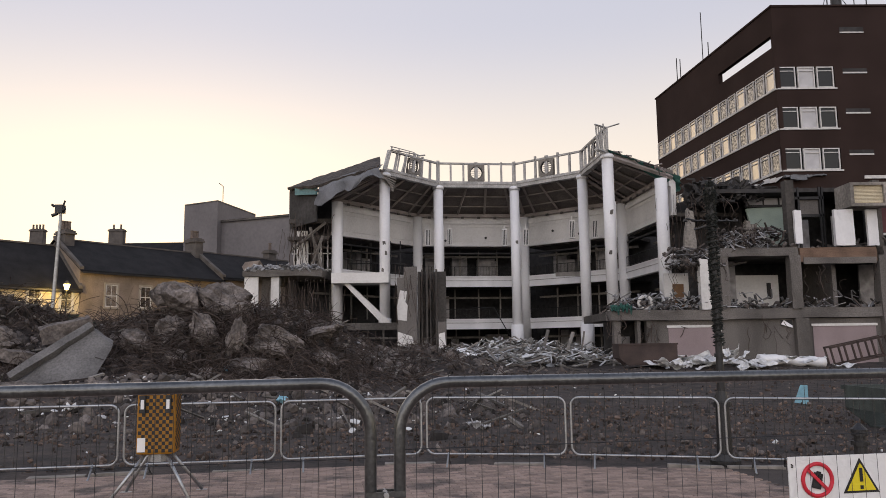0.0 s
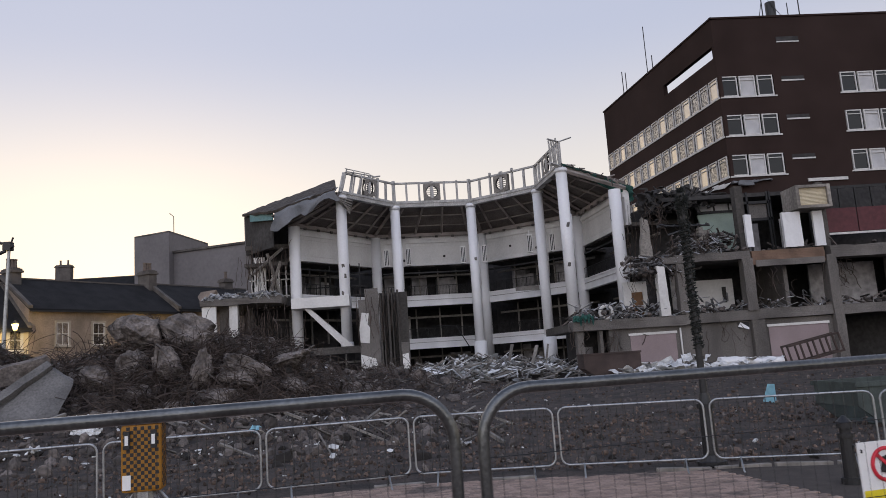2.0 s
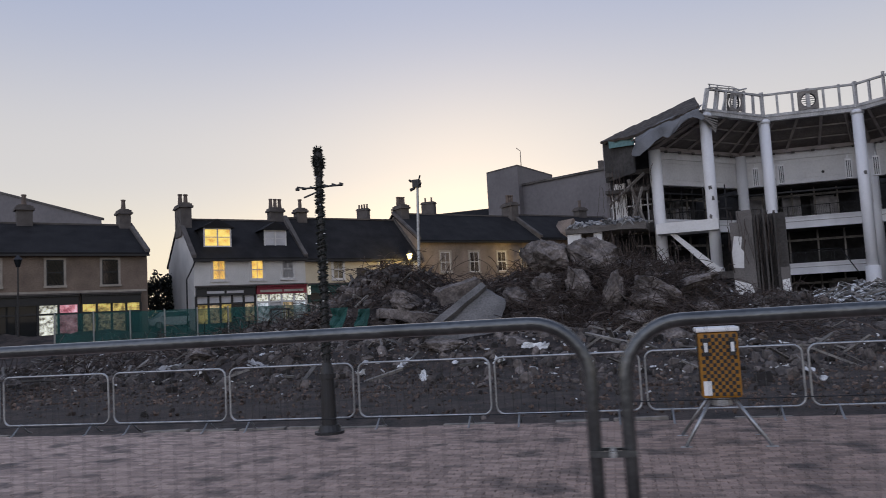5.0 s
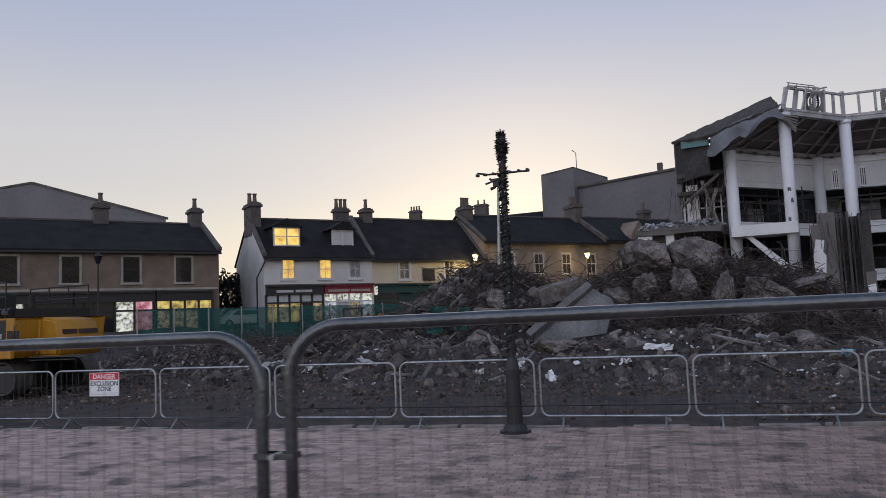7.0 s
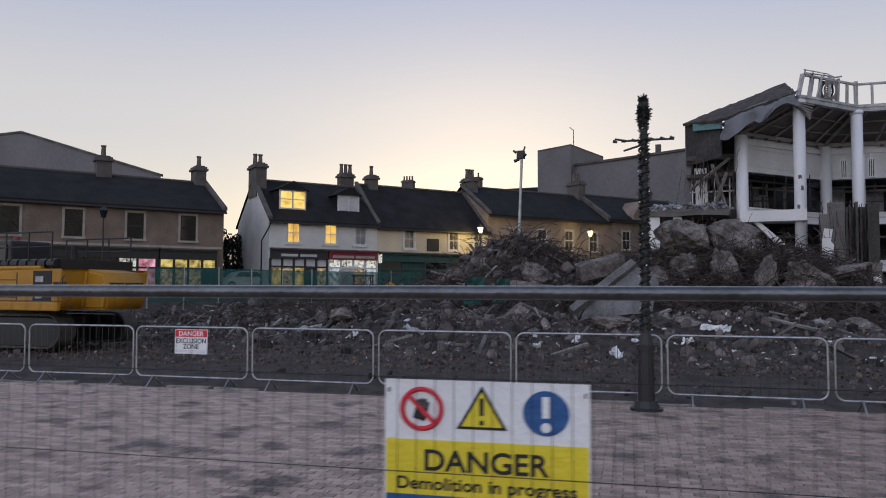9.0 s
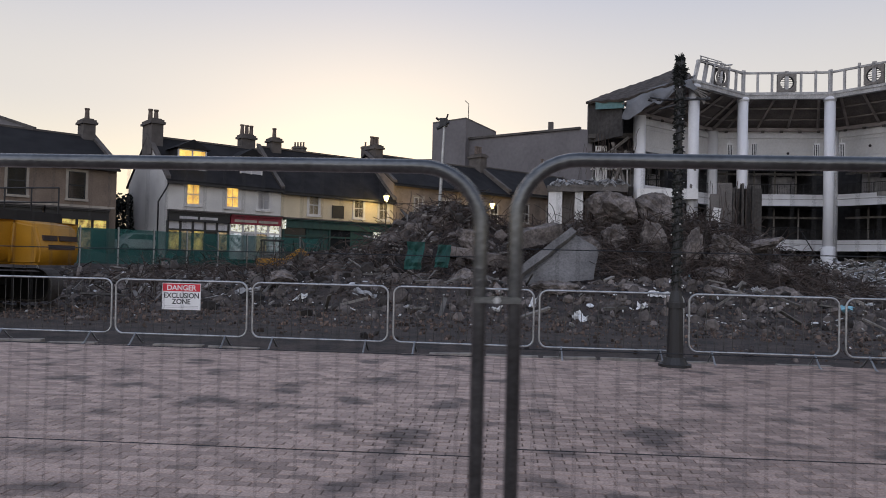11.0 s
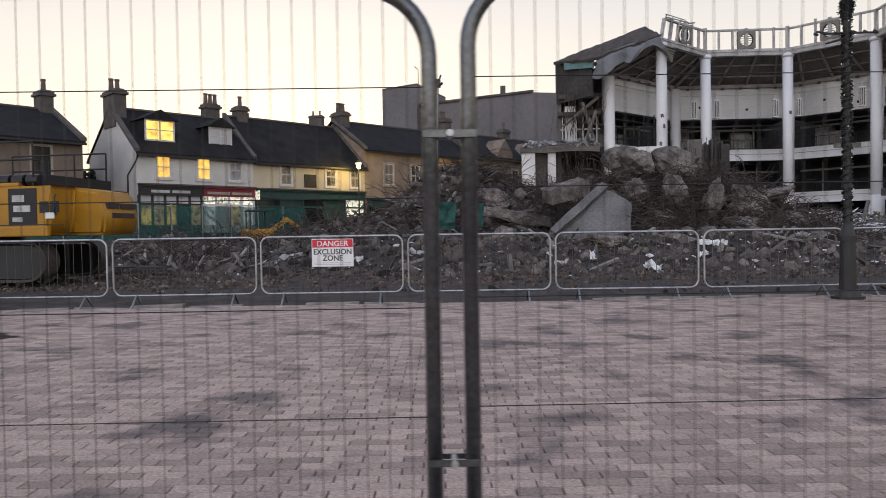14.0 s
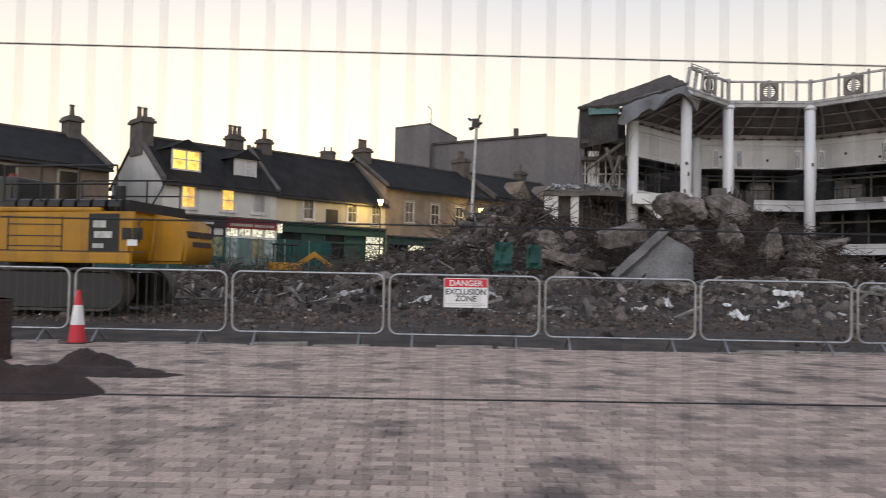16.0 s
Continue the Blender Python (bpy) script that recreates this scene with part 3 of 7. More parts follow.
def make_rotunda():
    z_in, z_out = 17.25, 15.0
    # free-standing inner columns
    foot = {1: 3.8, 2: 0.2, 3: 0.3, 4: 0.3, 5: 3.4}
    for k in (1, 2, 3, 4, 5):
        p = ov(k, R_IN)
        bm = bmesh.new()
        cyl(bm, (p.x, p.y, foot[k]), (p.x, p.y, z_in + 0.1), 0.47, n=20)
        cyl(bm, (p.x, p.y, foot[k]), (p.x, p.y, foot[k] + 0.5), 0.56, n=20)
        cyl(bm, (p.x, p.y, z_in - 0.25), (p.x, p.y, z_in + 0.02), 0.55, n=20)
        if k in (2, 3, 4):
            cyl(bm, (p.x, p.y, foot[k]), (p.x, p.y, 3.8), 0.62, n=20)
        for f in bm.faces:
            f.smooth = len(f.verts) == 4
        rpart("column", bm, WHITE)
    for k in (1, 2, 3, 4, 5):
        p = ov(k, R_OUT - (0.3 if k < 5 else 0.75))
        bm = cyl(bmesh.new(), (p.x, p.y, 2.0 if k not in (1, 5) else 3.6), (p.x, p.y, 15.0), 0.5, n=18)
        for f in bm.faces:
            f.smooth = len(f.verts) == 4
        rpart("column", bm, WHITE)
    # sides of the outer octagon
    for k in (1, 2, 3, 4):
        p, q = ov(k, R_OUT), ov(k + 1, R_OUT)
        fr = side_frame(p, q)
        w = (q - p).length
        rpart("frieze", boxes((0, 0, 12.0, w, 0.4, 15.2), (0, -0.12, 14.35, w, 0.0, 14.75), (0, -0.08, 12.0, w, 0, 12.2), (0.8, -0.04, 12.5, w - 0.8, 0, 12.56), (0.8, -0.04, 14.0, w - 0.8, 0, 14.06)), CREAM, m=fr)
        rpart("cornice", boxes((0, -0.35, 15.0, w, 0.1, 15.35)), RAFTER, "brown timber wall plate", m=fr)
        for z0, z1 in ((7.8, 8.9), (3.5, 4.55)):
            if k == 1 and z0 < 5:
                continue
            rpart("balcony_front", boxes((0, -0.25, z0, w, 0.15, z1), (0, -0.33, z1 - 0.12, w, -0.25, z1), (0, -0.30, z0, w, -0.25, z0 + 0.1)), WHITE, m=fr)
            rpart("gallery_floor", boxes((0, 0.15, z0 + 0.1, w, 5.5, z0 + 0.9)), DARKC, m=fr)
            bm = boxes((0.3, -0.22, z1 + 0.95, w - 0.3, -0.17, z1 + 1.0), (0.3, -0.21, z1 + 0.12, w - 0.3, -0.18, z1 + 0.15))
            n = int(w / 1.25)
            for i in range(n + 1):
                x = 0.3 + (w - 0.6) * i / n
                box(bm, x - 0.025, -0.22, z1, x + 0.025, -0.17, z1 + 1.0)
            m2 = int(w / 0.16)
            for i in range(m2):
                x = 0.3 + (w - 0.6) * i / m2
                if RNG.random() < 0.9:
                    box(bm, x - 0.008, -0.205, z1 + 0.12, x + 0.008, -0.19, z1 + 0.95)
            rpart("railing", bm, STEELB, "black steel balcony railing", m=fr)
        # shops behind the galleries; near-black back wall holds their shade in its colour
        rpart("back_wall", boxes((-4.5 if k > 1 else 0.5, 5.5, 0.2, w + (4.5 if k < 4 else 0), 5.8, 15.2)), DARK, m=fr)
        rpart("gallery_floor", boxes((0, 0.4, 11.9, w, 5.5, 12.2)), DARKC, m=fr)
        bm = bmesh.new()
        for z0, z1 in ((8.9, 12.0), (4.55, 7.8), (0.4, 3.5)):
            for i in range(1, 5):
                x = w * i / 5 + RNG.uniform(-0.3, 0.3)
                box(bm, x - 0.07, 2.6, z0, x + 0.07, 2.75, z1)
            box(bm, 0, 2.6, z0 + 2.2, w, 2.75, z0 + 2.4)
        rpart("shopfront_frame", bm, CONC, m=fr)
        for _ in range(8):
            x, z0 = RNG.uniform(0.4, w - 2), RNG.choice((8.9, 8.9, 4.55, 0.6))
            rpart("shop_partition", boxes((x, 3.4 + RNG.uniform(0, 1.5), z0, x + RNG.uniform(0.6, 2.2), 5.2, z0 + RNG.uniform(1.5, 2.8))), INNER, m=fr)
        rpart("soffit", boxes((0, -0.05, 11.2, w, 0.3, 11.35)), STEELB, m=fr)
    # sloping ceiling, rafters, clerestory
    for k in (1, 2, 3, 4):
        a, b = ov(k, R_IN), ov(k + 1, R_IN)
        c, d = ov(k + 1, R_OUT + 0.2), ov(k, R_OUT + 0.2)
        up = Vector((0, 0, 1))
        bm = prism(bmesh.new(), [a + up * 17.45, b + up * 17.45, c + up * 15.25, d + up * 15.25], (0, 0, 0.35))
        rpart("ceiling_panel", bm, BOARD, "dark brown boarded sloping ceiling")
        for i in range(4):
            f = (i + 0.5) / 4
            rpart("rafter", cyl(bmesh.new(), a.lerp(b, f) + up * 17.3, d.lerp(c, f) + up * 15.1, 0.13, n=4), RAFTER)
        for f in (0.0, 1.0) if k == 4 else (0.0,):
            rpart("hip_rafter", cyl(bmesh.new(), a.lerp(b, f) + up * 17.25, d.lerp(c, f) + up * 15.05, 0.2, n=4), RAFTER)
        for f in (0.33, 0.66):
            rpart("purlin", cyl(bmesh.new(), a.lerp(d, f) + up * (17.37 - 2.2 * f), b.lerp(c, f) + up * (17.37 - 2.2 * f), 0.07, n=4), RAFTER)
        fr = side_frame(a, b)
        w = (b - a).length
        rpart("ring_beam", boxes((-0.1, -0.25, 17.2, w + 0.1, 0.25, 17.65), (-0.1, -0.32, 17.55, w + 0.1, 0.3, 17.72)), GRIMY, m=fr)
        bm = boxes((0, -0.1, 19.55, w, 0.12, 19.72), (0, -0.08, 17.7, w, 0.1, 17.85))
        for i in range(7):
            x = w * i / 6
            t = 0.16 if i in (0, 3, 6) else 0.09
            box(bm, x - t, -0.1, 17.7, x + t, 0.1, 19.7 + (RNG.uniform(0, 0.35) if RNG.random() < 0.4 else 0))
        if k == 1:
            lean(bm, w)
        rpart("clerestory_frame", bm, GRIMY, "white clerestory window frame without glass", m=fr)
        # round louvred window
        bm = bmesh.new()
        cx, cz, hw = w * 0.5, 18.7, 0.82
        n = 24
        outer = []
        inner = []
        for i in range(n):
            t = 2 * math.pi * i / n
            s = max(abs(math.cos(t)), abs(math.sin(t)))
            outer.append((cx + hw * math.cos(t) / s, cz + hw * math.sin(t) / s))
            inner.append((cx + 0.62 * math.cos(t), cz + 0.62 * math.sin(t)))
        for y in (-0.16, 0.16):
            vo = [bm.verts.new((x, y, z)) for x, z in outer]
            vi = [bm.verts.new((x, y, z)) for x, z in inner]
            for i in range(n):
                j = (i + 1) % n
                bm.faces.new((vo[i], vo[j], vi[j], vi[i]))
        bmesh.ops.recalc_face_normals(bm, faces=bm.faces)
        if k == 1:
            lean(bm, w)
        rpart("round_window", bm, CONC, "round opening in a square panel", m=fr)
        bm = boxes(*[(cx - 0.58, -0.03, cz - 0.5 + i * 0.2, cx + 0.58, 0.03, cz - 0.455 + i * 0.2) for i in range(6)], (cx - 0.05, -0.06, cz - 0.6, cx + 0.05, 0.06, cz + 0.6))
        tube(bm, [(cx + 0.6 * math.cos(t * 0.2618), 0, cz + 0.6 * math.sin(t * 0.2618)) for t in range(24)], 0.06, 6, True)
        if k == 1:
            lean(bm, w)
        rpart("louvre", bm, STEELB, m=fr)
    for k in (2, 3, 4):
        p = ov(k, R_IN)
        for s in (-1, 1):
            q = p + Vector((s * 1.05, 0.3, 0))
            bm = boxes((q.x - 0.24, q.y - 0.2, 13.1, q.x + 0.24, q.y + 0.2, 13.2), (q.x - 0.24, q.y - 0.2, 11.5, q.x + 0.24, q.y + 0.2, 11.6))
            for i in range(4):
                x = q.x - 0.22 + i * 0.147
                box(bm, x - 0.03, q.y - 0.2, 11.6, x + 0.03, q.y - 0.15, 13.1)
            cyl(bm, (q.x, q.y, 13.2), (q.x, q.y, 13.6), 0.04, n=6)
            box(bm, min(q.x, p.x), q.y - 0.03, 12.9, max(q.x, p.x), q.y + 0.03, 12.98)
            ln = rpart("lantern", bm, CREAM, "slatted white lantern on a column")
            part("lamp_core", boxes((q.x - 0.19, q.y - 0.14, 11.62, q.x + 0.19, q.y + 0.14, 13.08)), STEELB, ln)
    # broken end of the clerestory above the cut edges
    for k, s in ((5, 1),):
        p = ov(k, R_IN)
        bm = bmesh.new()
        e = ov(k - 1 if k == 1 else k + 1, R_IN)
        way = (e - p).normalized()
        for i in range(4):
            q = p + way * (0.25 + i * 0.42)
            cyl(bm, (q.x, q.y, 17.5), (q.x + way.x * 0.25, q.y + way.y * 0.25, 19.75 - 0.12 * i + RNG.uniform(-0.1, 0.2)), 0.08, n=4)
        q = p + way * 1.9
        cyl(bm, (p.x, p.y, 19.65), (q.x, q.y, 19.5), 0.09, n=4)
        cyl(bm, (p.x, p.y, 17.5), (q.x, q.y, 17.45), 0.16, n=4)
        cyl(bm, (p.x, p.y, 19.65), (p.x + 1.2, p.y + 0.4, 20.1), 0.06, n=4)
        rpart("bent_frame", bm, GRIMY, "bent white steel frame")
    p = ov(1, R_IN)
    f1 = side_frame(p, ov(2, R_IN))
    for a0, a1, r in (((0.85, 0, 19.75), (4.7, 0.05, 19.95), 0.06), ((0.9, 0.1, 20.05), (4.2, 0.1, 20.1), 0.045), ((4.5, 0, 19.8), (5.5, -0.1, 20.05), 0.08),
                      ((1.9, 0.1, 19.6), (2.1, 0.1, 20.1), 0.05), ((3.4, 0.1, 19.6), (3.5, 0.1, 20.1), 0.05), ((0.35, 0.15, 17.7), (1.15, 0.15, 20.05), 0.07),
                      ((1.8, 0.2, 17.7), (2.3, 0.2, 19.7), 0.08), ((2.1, -0.1, 17.7), (2.9, -0.1, 19.7), 0.07), ((4.9, 0.1, 17.7), (5.1, 0.1, 19.7), 0.06)):
        rpart("bent_bar", cyl(bmesh.new(), a0, a1, r, n=5), GRIMY, "bent broken frame bar", m=f1)
    for i in range(7):
        c, s = math.cos(radians(-20 - 7 * i)), math.sin(radians(-20 - 7 * i))
        rpart("torn_board", boxes((-0.2, -0.3, -0.05, 1.5 - 0.12 * i, 0.1, 0.05), m=Matrix.Translation((p.x - 0.35 + 0.12 * i, p.y - 0.4, 17.15 - 0.16 * i)) @ Matrix.Rotation(radians(18 + 6 * i), 4, "Y")), CONC, "torn fascia board")
    # torn roof left of the hall
    up = Vector((0, 0, 1))
    a = ov(1, R_IN)
    bm = bmesh.new()
    g = bmesh.ops.create_grid(bm, x_segments=36, y_segments=14, size=0.5)
    r00, r10, r11, r01 = Vector((-15.4, 70.0, 16.55)), Vector((-12.0, 65.5, 15.75)), Vector((-6.2, 65.4, 17.45)), Vector((-6.85, 72.0, 19.9))
    for v in g["verts"]:
        f, s = v.co.x + 0.5, v.co.y + 0.5
        q = r00.lerp(r01, f).lerp(r10.lerp(r11, f), s)
        v.co = q + Vector((0, 0, 0.12 * noise.noise(q * 1.6) + 0.07 * noise.noise(q * 5)))
        if s > 0.99 or f < 0.01:
            v.co += Vector((0.15 * noise.noise(q * 4), -0.2 * abs(noise.noise(q * 3.1)), -0.1 * abs(noise.noise(q * 5))))
    ob = rpart("roof_slope", bm, MOSSY, "torn weathered slate roof slope")
    ob.modifiers.new("thick", "SOLIDIFY").thickness = 0.22
    bm = bmesh.new()
    g = bmesh.ops.create_grid(bm, x_segments=22, y_segments=8, size=0.5)
    for v in g["verts"]:
        f, s = v.co.x + 0.5, v.co.y + 0.5
        p = Vector((-11.8, 65.65, 15.7)).lerp(Vector((a.x - 0.1, 65.55, 17.35)), f)
        drop = s * (1.9 - 1.0 * f + 0.3 * math.sin(f * 14) + 0.25 * noise.noise((f * 11, 3, 1)))
        v.co = p + Vector((0.2 * math.sin(s * 5 + f * 9), -0.9 * min(s, 0.4) + s * 0.18 * math.sin(f * 21), -drop + 0.4 + 0.1 * noise.noise((f * 9, s * 5, 2))))
    ob = rpart("torn_membrane", bm, TARP, "grey roof membrane hanging in folds")
    ob.modifiers.new("thick", "SOLIDIFY").thickness = 0.04
    p1 = ov(1, R_OUT)
    bm = prism(bmesh.new(), [(-12.0, 65.7, 15.5), (-6.2, 65.6, 17.25), (a.x, a.y, 17.4), (p1.x, p1.y, 15.2)], (0, 0, 0.12))
    rpart("ceiling_panel", bm, BOARD, "dark brown boarded sloping ceiling")
    for f in (0.25, 0.5, 0.75):
        lo_p, hi_p = Vector((-12.0, 65.7, 15.4)).lerp(Vector((p1.x, p1.y, 15.1)), f), Vector((-6.2, 65.6, 17.15)).lerp(Vector((a.x, a.y, 17.3)), f)
        rpart("rafter", cyl(bmesh.new(), lo_p, hi_p, 0.08, n=4), RAFTER)
    # left wing of the hall, open and gutted
    rpart("wing_wall", boxes((-15.2, 70.0, 3.8, -14.7, 80, 16.4)), GREYW, "grey gable wall of the gutted wing")
    # near-black walls paint in the shade inside the gutted wing
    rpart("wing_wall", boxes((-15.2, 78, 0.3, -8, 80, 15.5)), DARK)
    rpart("wing_wall", boxes((-14.7, 71.2, 12.0, -10.9, 71.4, 16.3)), DARK, "near-black wall painted as the shade under the roof")
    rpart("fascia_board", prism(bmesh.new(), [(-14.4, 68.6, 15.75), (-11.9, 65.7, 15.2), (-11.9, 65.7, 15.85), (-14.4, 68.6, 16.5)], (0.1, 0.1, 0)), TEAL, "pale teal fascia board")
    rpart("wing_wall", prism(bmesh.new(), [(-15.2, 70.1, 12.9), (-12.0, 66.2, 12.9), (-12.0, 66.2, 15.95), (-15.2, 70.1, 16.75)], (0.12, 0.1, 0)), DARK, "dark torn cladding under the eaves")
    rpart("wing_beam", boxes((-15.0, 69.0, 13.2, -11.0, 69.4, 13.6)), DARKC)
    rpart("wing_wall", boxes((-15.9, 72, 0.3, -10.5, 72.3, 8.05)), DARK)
    rpart("wing_panel", boxes((-14.4, 69.7, 9.0, -13.4, 69.9, 12.6)), CREAM, "white wall panel")
    for s0, s1 in (((-13.0, 67.6, 8.0), (-11.6, 67.6, 11.8)), ((-11.6, 67.8, 8.4), (-12.8, 67.8, 12.6)), ((-14.6, 68.0, 10.5), (-11.4, 67.6, 13.0))):
        rpart("bent_beam", cyl(bmesh.new(), s0, s1, 0.14, n=4), CONC)
    rpart("wing_floor", rough_block(boxes((-18.3, 66.0, 8.05, -11.4, 70, 8.65)), 0.14), CONCD, "ragged concrete floor edge")
    vv, ff, n = [], [], 0
    for i in range(150):
        vs, fs = cube_shape()
        r = np.array(Euler((RNG.uniform(-0.6, 0.6), RNG.uniform(-0.8, 0.8), RNG.uniform(0, 6))).to_matrix())
        vv.append((vs * np.array((RNG.uniform(0.05, 0.5), RNG.uniform(0.03, 0.15), RNG.uniform(0.02, 0.12)))) @ r.T + (RNG.uniform(-18.0, -11.6), RNG.uniform(65.9, 67.2), 8.6 + RNG.random() ** 2 * 0.5))
        ff.append(fs + n)
        n += 8
    tagged(rpart("slab_scrap", (np.concatenate(vv).tolist(), [], np.concatenate(ff).tolist()), PALE, "broken bits along the floor edge"), kind="stuff")
    rpart("wing_floor", boxes((-18.2, 70.0, 8.05, -11.4, 78, 8.6), (-15.2, 67.5, 3.3, -8.5, 77, 3.9), (-15.0, 68.5, 11.6, -11.2, 78, 11.9)), DARKC, "broken concrete floor slab")
    rpart("wing_column", rough_block(boxes((-15.9, 66.3, 0.3, -15.2, 67.0, 8.1)), 0.05), CREAM)
    rpart("wing_wall", boxes((-18.2, 66.2, 4.2, -17.0, 66.5, 8.05)), CREAM, "white remnant of wall")
    rpart("wing_wall", boxes((-17.0, 67.4, 3.0, -15.9, 67.7, 8.05)), CONCD)
    bm = bmesh.new()
    for i in range(6):
        x = -14.6 + i * 0.62
        box(bm, x - 0.06, 69.6, 7.9, x + 0.06, 69.75, 11.8)
    for z in (8.9, 10.4):
        box(bm, -14.8, 69.6, z, -11.2, 69.75, z + 0.1)
    rpart("glazing_grid", bm, CREAM)
    bm = bmesh.new()
    for i in range(6):
        x = -9.8 + i * 0.95
        box(bm, x - 0.05, 73.2, 8.9, x + 0.05, 73.3, 12.0)
    for z in (8.9, 9.8, 10.9):
        box(bm, -10.2, 73.2, z, -4.6, 73.3, z + 0.1)
    rpart("glazing_grid", bm, STEELB)
    # stair flight and landing between the two cut columns
    bm = prism(bmesh.new(), [(-9.6, 66.6, 7.4), (-9.1, 66.6, 7.4), (-5.4, 66.6, 3.9), (-6.3, 66.6, 3.9)], (0, 1.6, 0))
    rpart("stair_flight", bm, CREAM, "white side of a stair flight")
    rpart("landing", boxes((-10.6, 66.2, 7.4, -5.6, 69.0, 8.3)), CREAM, "white landing edge")
    rpart("landing", boxes((-10.8, 65.6, 3.3, -3.4, 68.0, 3.9)), DARKC, "broken concrete floor edge")
    # lift shaft stub
    bm = boxes((-4.75, 64.7, 0.3, -3.06, 65.4, 7.7), (-4.2, 64.8, 7.7, -3.06, 65.4, 8.6))
    rough_block(bm, 0.05)
    rpart("lift_shaft", bm, CONCD, "brown broken side wall of the lift shaft")
    rpart("lift_shaft", boxes((-3.06, 66.2, 0.3, -0.6, 66.5, 8.3)), DARKC, "dark back of the lift shaft")
    for i, x in enumerate((-3.0, -2.72, -2.3, -1.98, -1.5)):
        rpart("shaft_rail", boxes((x, 65.0 + 0.25 * (i % 2), 0.3, x + (0.16, 0.1)[i % 2], 66.2, 8.2 + 0.2 * (i % 3))), DARKC, "dark vertical guide rail")
    bm = boxes((-1.3, 64.8, 0.3, -0.62, 65.5, 3.9))
    rough_block(bm, 0.06)
    rpart("lift_shaft", bm, CONCD, "brown broken side wall of the lift shaft")
    for poly in ([(-4.7, 4.1), (-3.95, 4.0), (-3.85, 5.3), (-4.05, 5.6), (-3.9, 6.5), (-4.5, 6.6), (-4.75, 5.2)], [(-4.75, 0.4), (-3.6, 0.4), (-3.7, 1.7), (-3.3, 2.0), (-3.5, 2.7), (-4.7, 3.1)], [(-1.25, 0.4), (-0.95, 0.4), (-0.9, 1.6), (-0.65, 1.9), (-0.75, 3.0), (-1.25, 2.9)]):
        rpart("wall_stub", prism(bmesh.new(), [(x, 64.66, z) for x, z in poly], (0, 0.08, 0)), CREAM, "peeling white wall face")
    # torn right edge of the sloping roof, hung with green net and laths
    lo_e, hi_e = Vector((18.3, 60.0, 14.9)), Vector((12.9, 61.5, 17.7))
    bm = bmesh.new()
    g = bmesh.ops.create_grid(bm, x_segments=26, y_segments=5, size=0.5)
    for v in g["verts"]:
        f, t = v.co.x + 0.5, v.co.y + 0.5
        v.co = hi_e.lerp(lo_e, f) + Vector((0.25 * noise.noise((f * 12, t * 3, 1)), 0.5 * t - 0.3 * noise.noise((f * 9, t * 4, 2)), 0.1 - t * (0.35 + 0.7 * f * f + 0.35 * noise.noise((f * 14, 0, 5)))))
    ob = rpart("torn_net", bm, NETTING, "dark green net hanging along the torn roof edge")
    ob.modifiers.new("thick", "SOLIDIFY").thickness = 0.03
    for i in range(34):
        f = RNG.random()
        q = hi_e.lerp(lo_e, f) + Vector((0, RNG.uniform(-0.2, 0.4), RNG.uniform(-0.1, 0.22)))
        e = q + Vector((RNG.uniform(0.1, 0.9), RNG.uniform(-0.3, 0.3), RNG.uniform(-0.7, 0.25)))
        rpart("torn_lath", cyl(bmesh.new(), q, e, RNG.uniform(0.03, 0.08), n=4), RNG.choice((DARKC, RAFTER, DARK)))
    for k, spots in ((2, ((2.6, 13.2), (3.0, 12.6), (7.2, 12.9))), (3, ((3.4, 13.3), (6.4, 12.7)))):
        fr = side_frame(ov(k, R_OUT), ov(k + 1, R_OUT))
        for x, z in spots:
            rpart("socket_hole", cyl(bmesh.new(), (x, -0.06, z), (x, -0.01, z), 0.13, n=10), DARK, m=fr)
    for k in (1, 2, 3, 4):
        fr = side_frame(ov(k, R_OUT), ov(k + 1, R_OUT))
        for i in range(6):
            x = 1.2 + i * 1.7
            rpart("eaves_bracket", boxes((x, -0.5, 14.85, x + 0.28, -0.36, 15.05)), DARKC, m=fr)
        for z in (7.95, 3.65):
            if k == 1 and z < 5:
                continue
            rpart("moulding", boxes((0.2, -0.29, z + 0.45, 10.8, -0.252, z + 0.52)), GRIMY, m=fr)
        # slim rails and brackets left on the columns
        p = ov(k + 1, R_IN)
        rpart("conduit", tube(bmesh.new(), [(p.x + 0.5, p.y - 0.1, 9.2), (p.x + 0.5, p.y - 0.1, 13.4)], 0.035, 5), CREAM)
    for k, marks in ((1, ((10.8, 0.0), (9.9, 0.15), (8.4, -0.1), (7.7, 0.05))), (3, ((11.6, 0.1),)), (5, ((9.0, -0.1), (12.3, 0.1)))):
        p = ov(k, R_IN)
        for z, dx in marks:
            rpart("chipped_patch", rough_block(boxes((p.x + dx - 0.12, p.y - 0.49, z, p.x + dx + 0.1, p.y - 0.4, z + 0.35)), 0.08), CONCD, "chip in the column's white paint")
    # exit sign and small wall marks on the balconies
    rpart("sign_box", boxes((9.9, 73.0, 8.35, 12.2, 73.2, 8.75)), WOOD, "brown sign box on the balcony front")
    for q0, q1 in (((1.6, 75.5, 5.6), (4.0, 75.3, 5.55)), ((4.0, 75.3, 5.55), (5.6, 74.8, 2.6))):
        rpart("loose_rail", tube(bmesh.new(), [q0, q1], 0.05, 5), STEELB, "bent loose handrail")
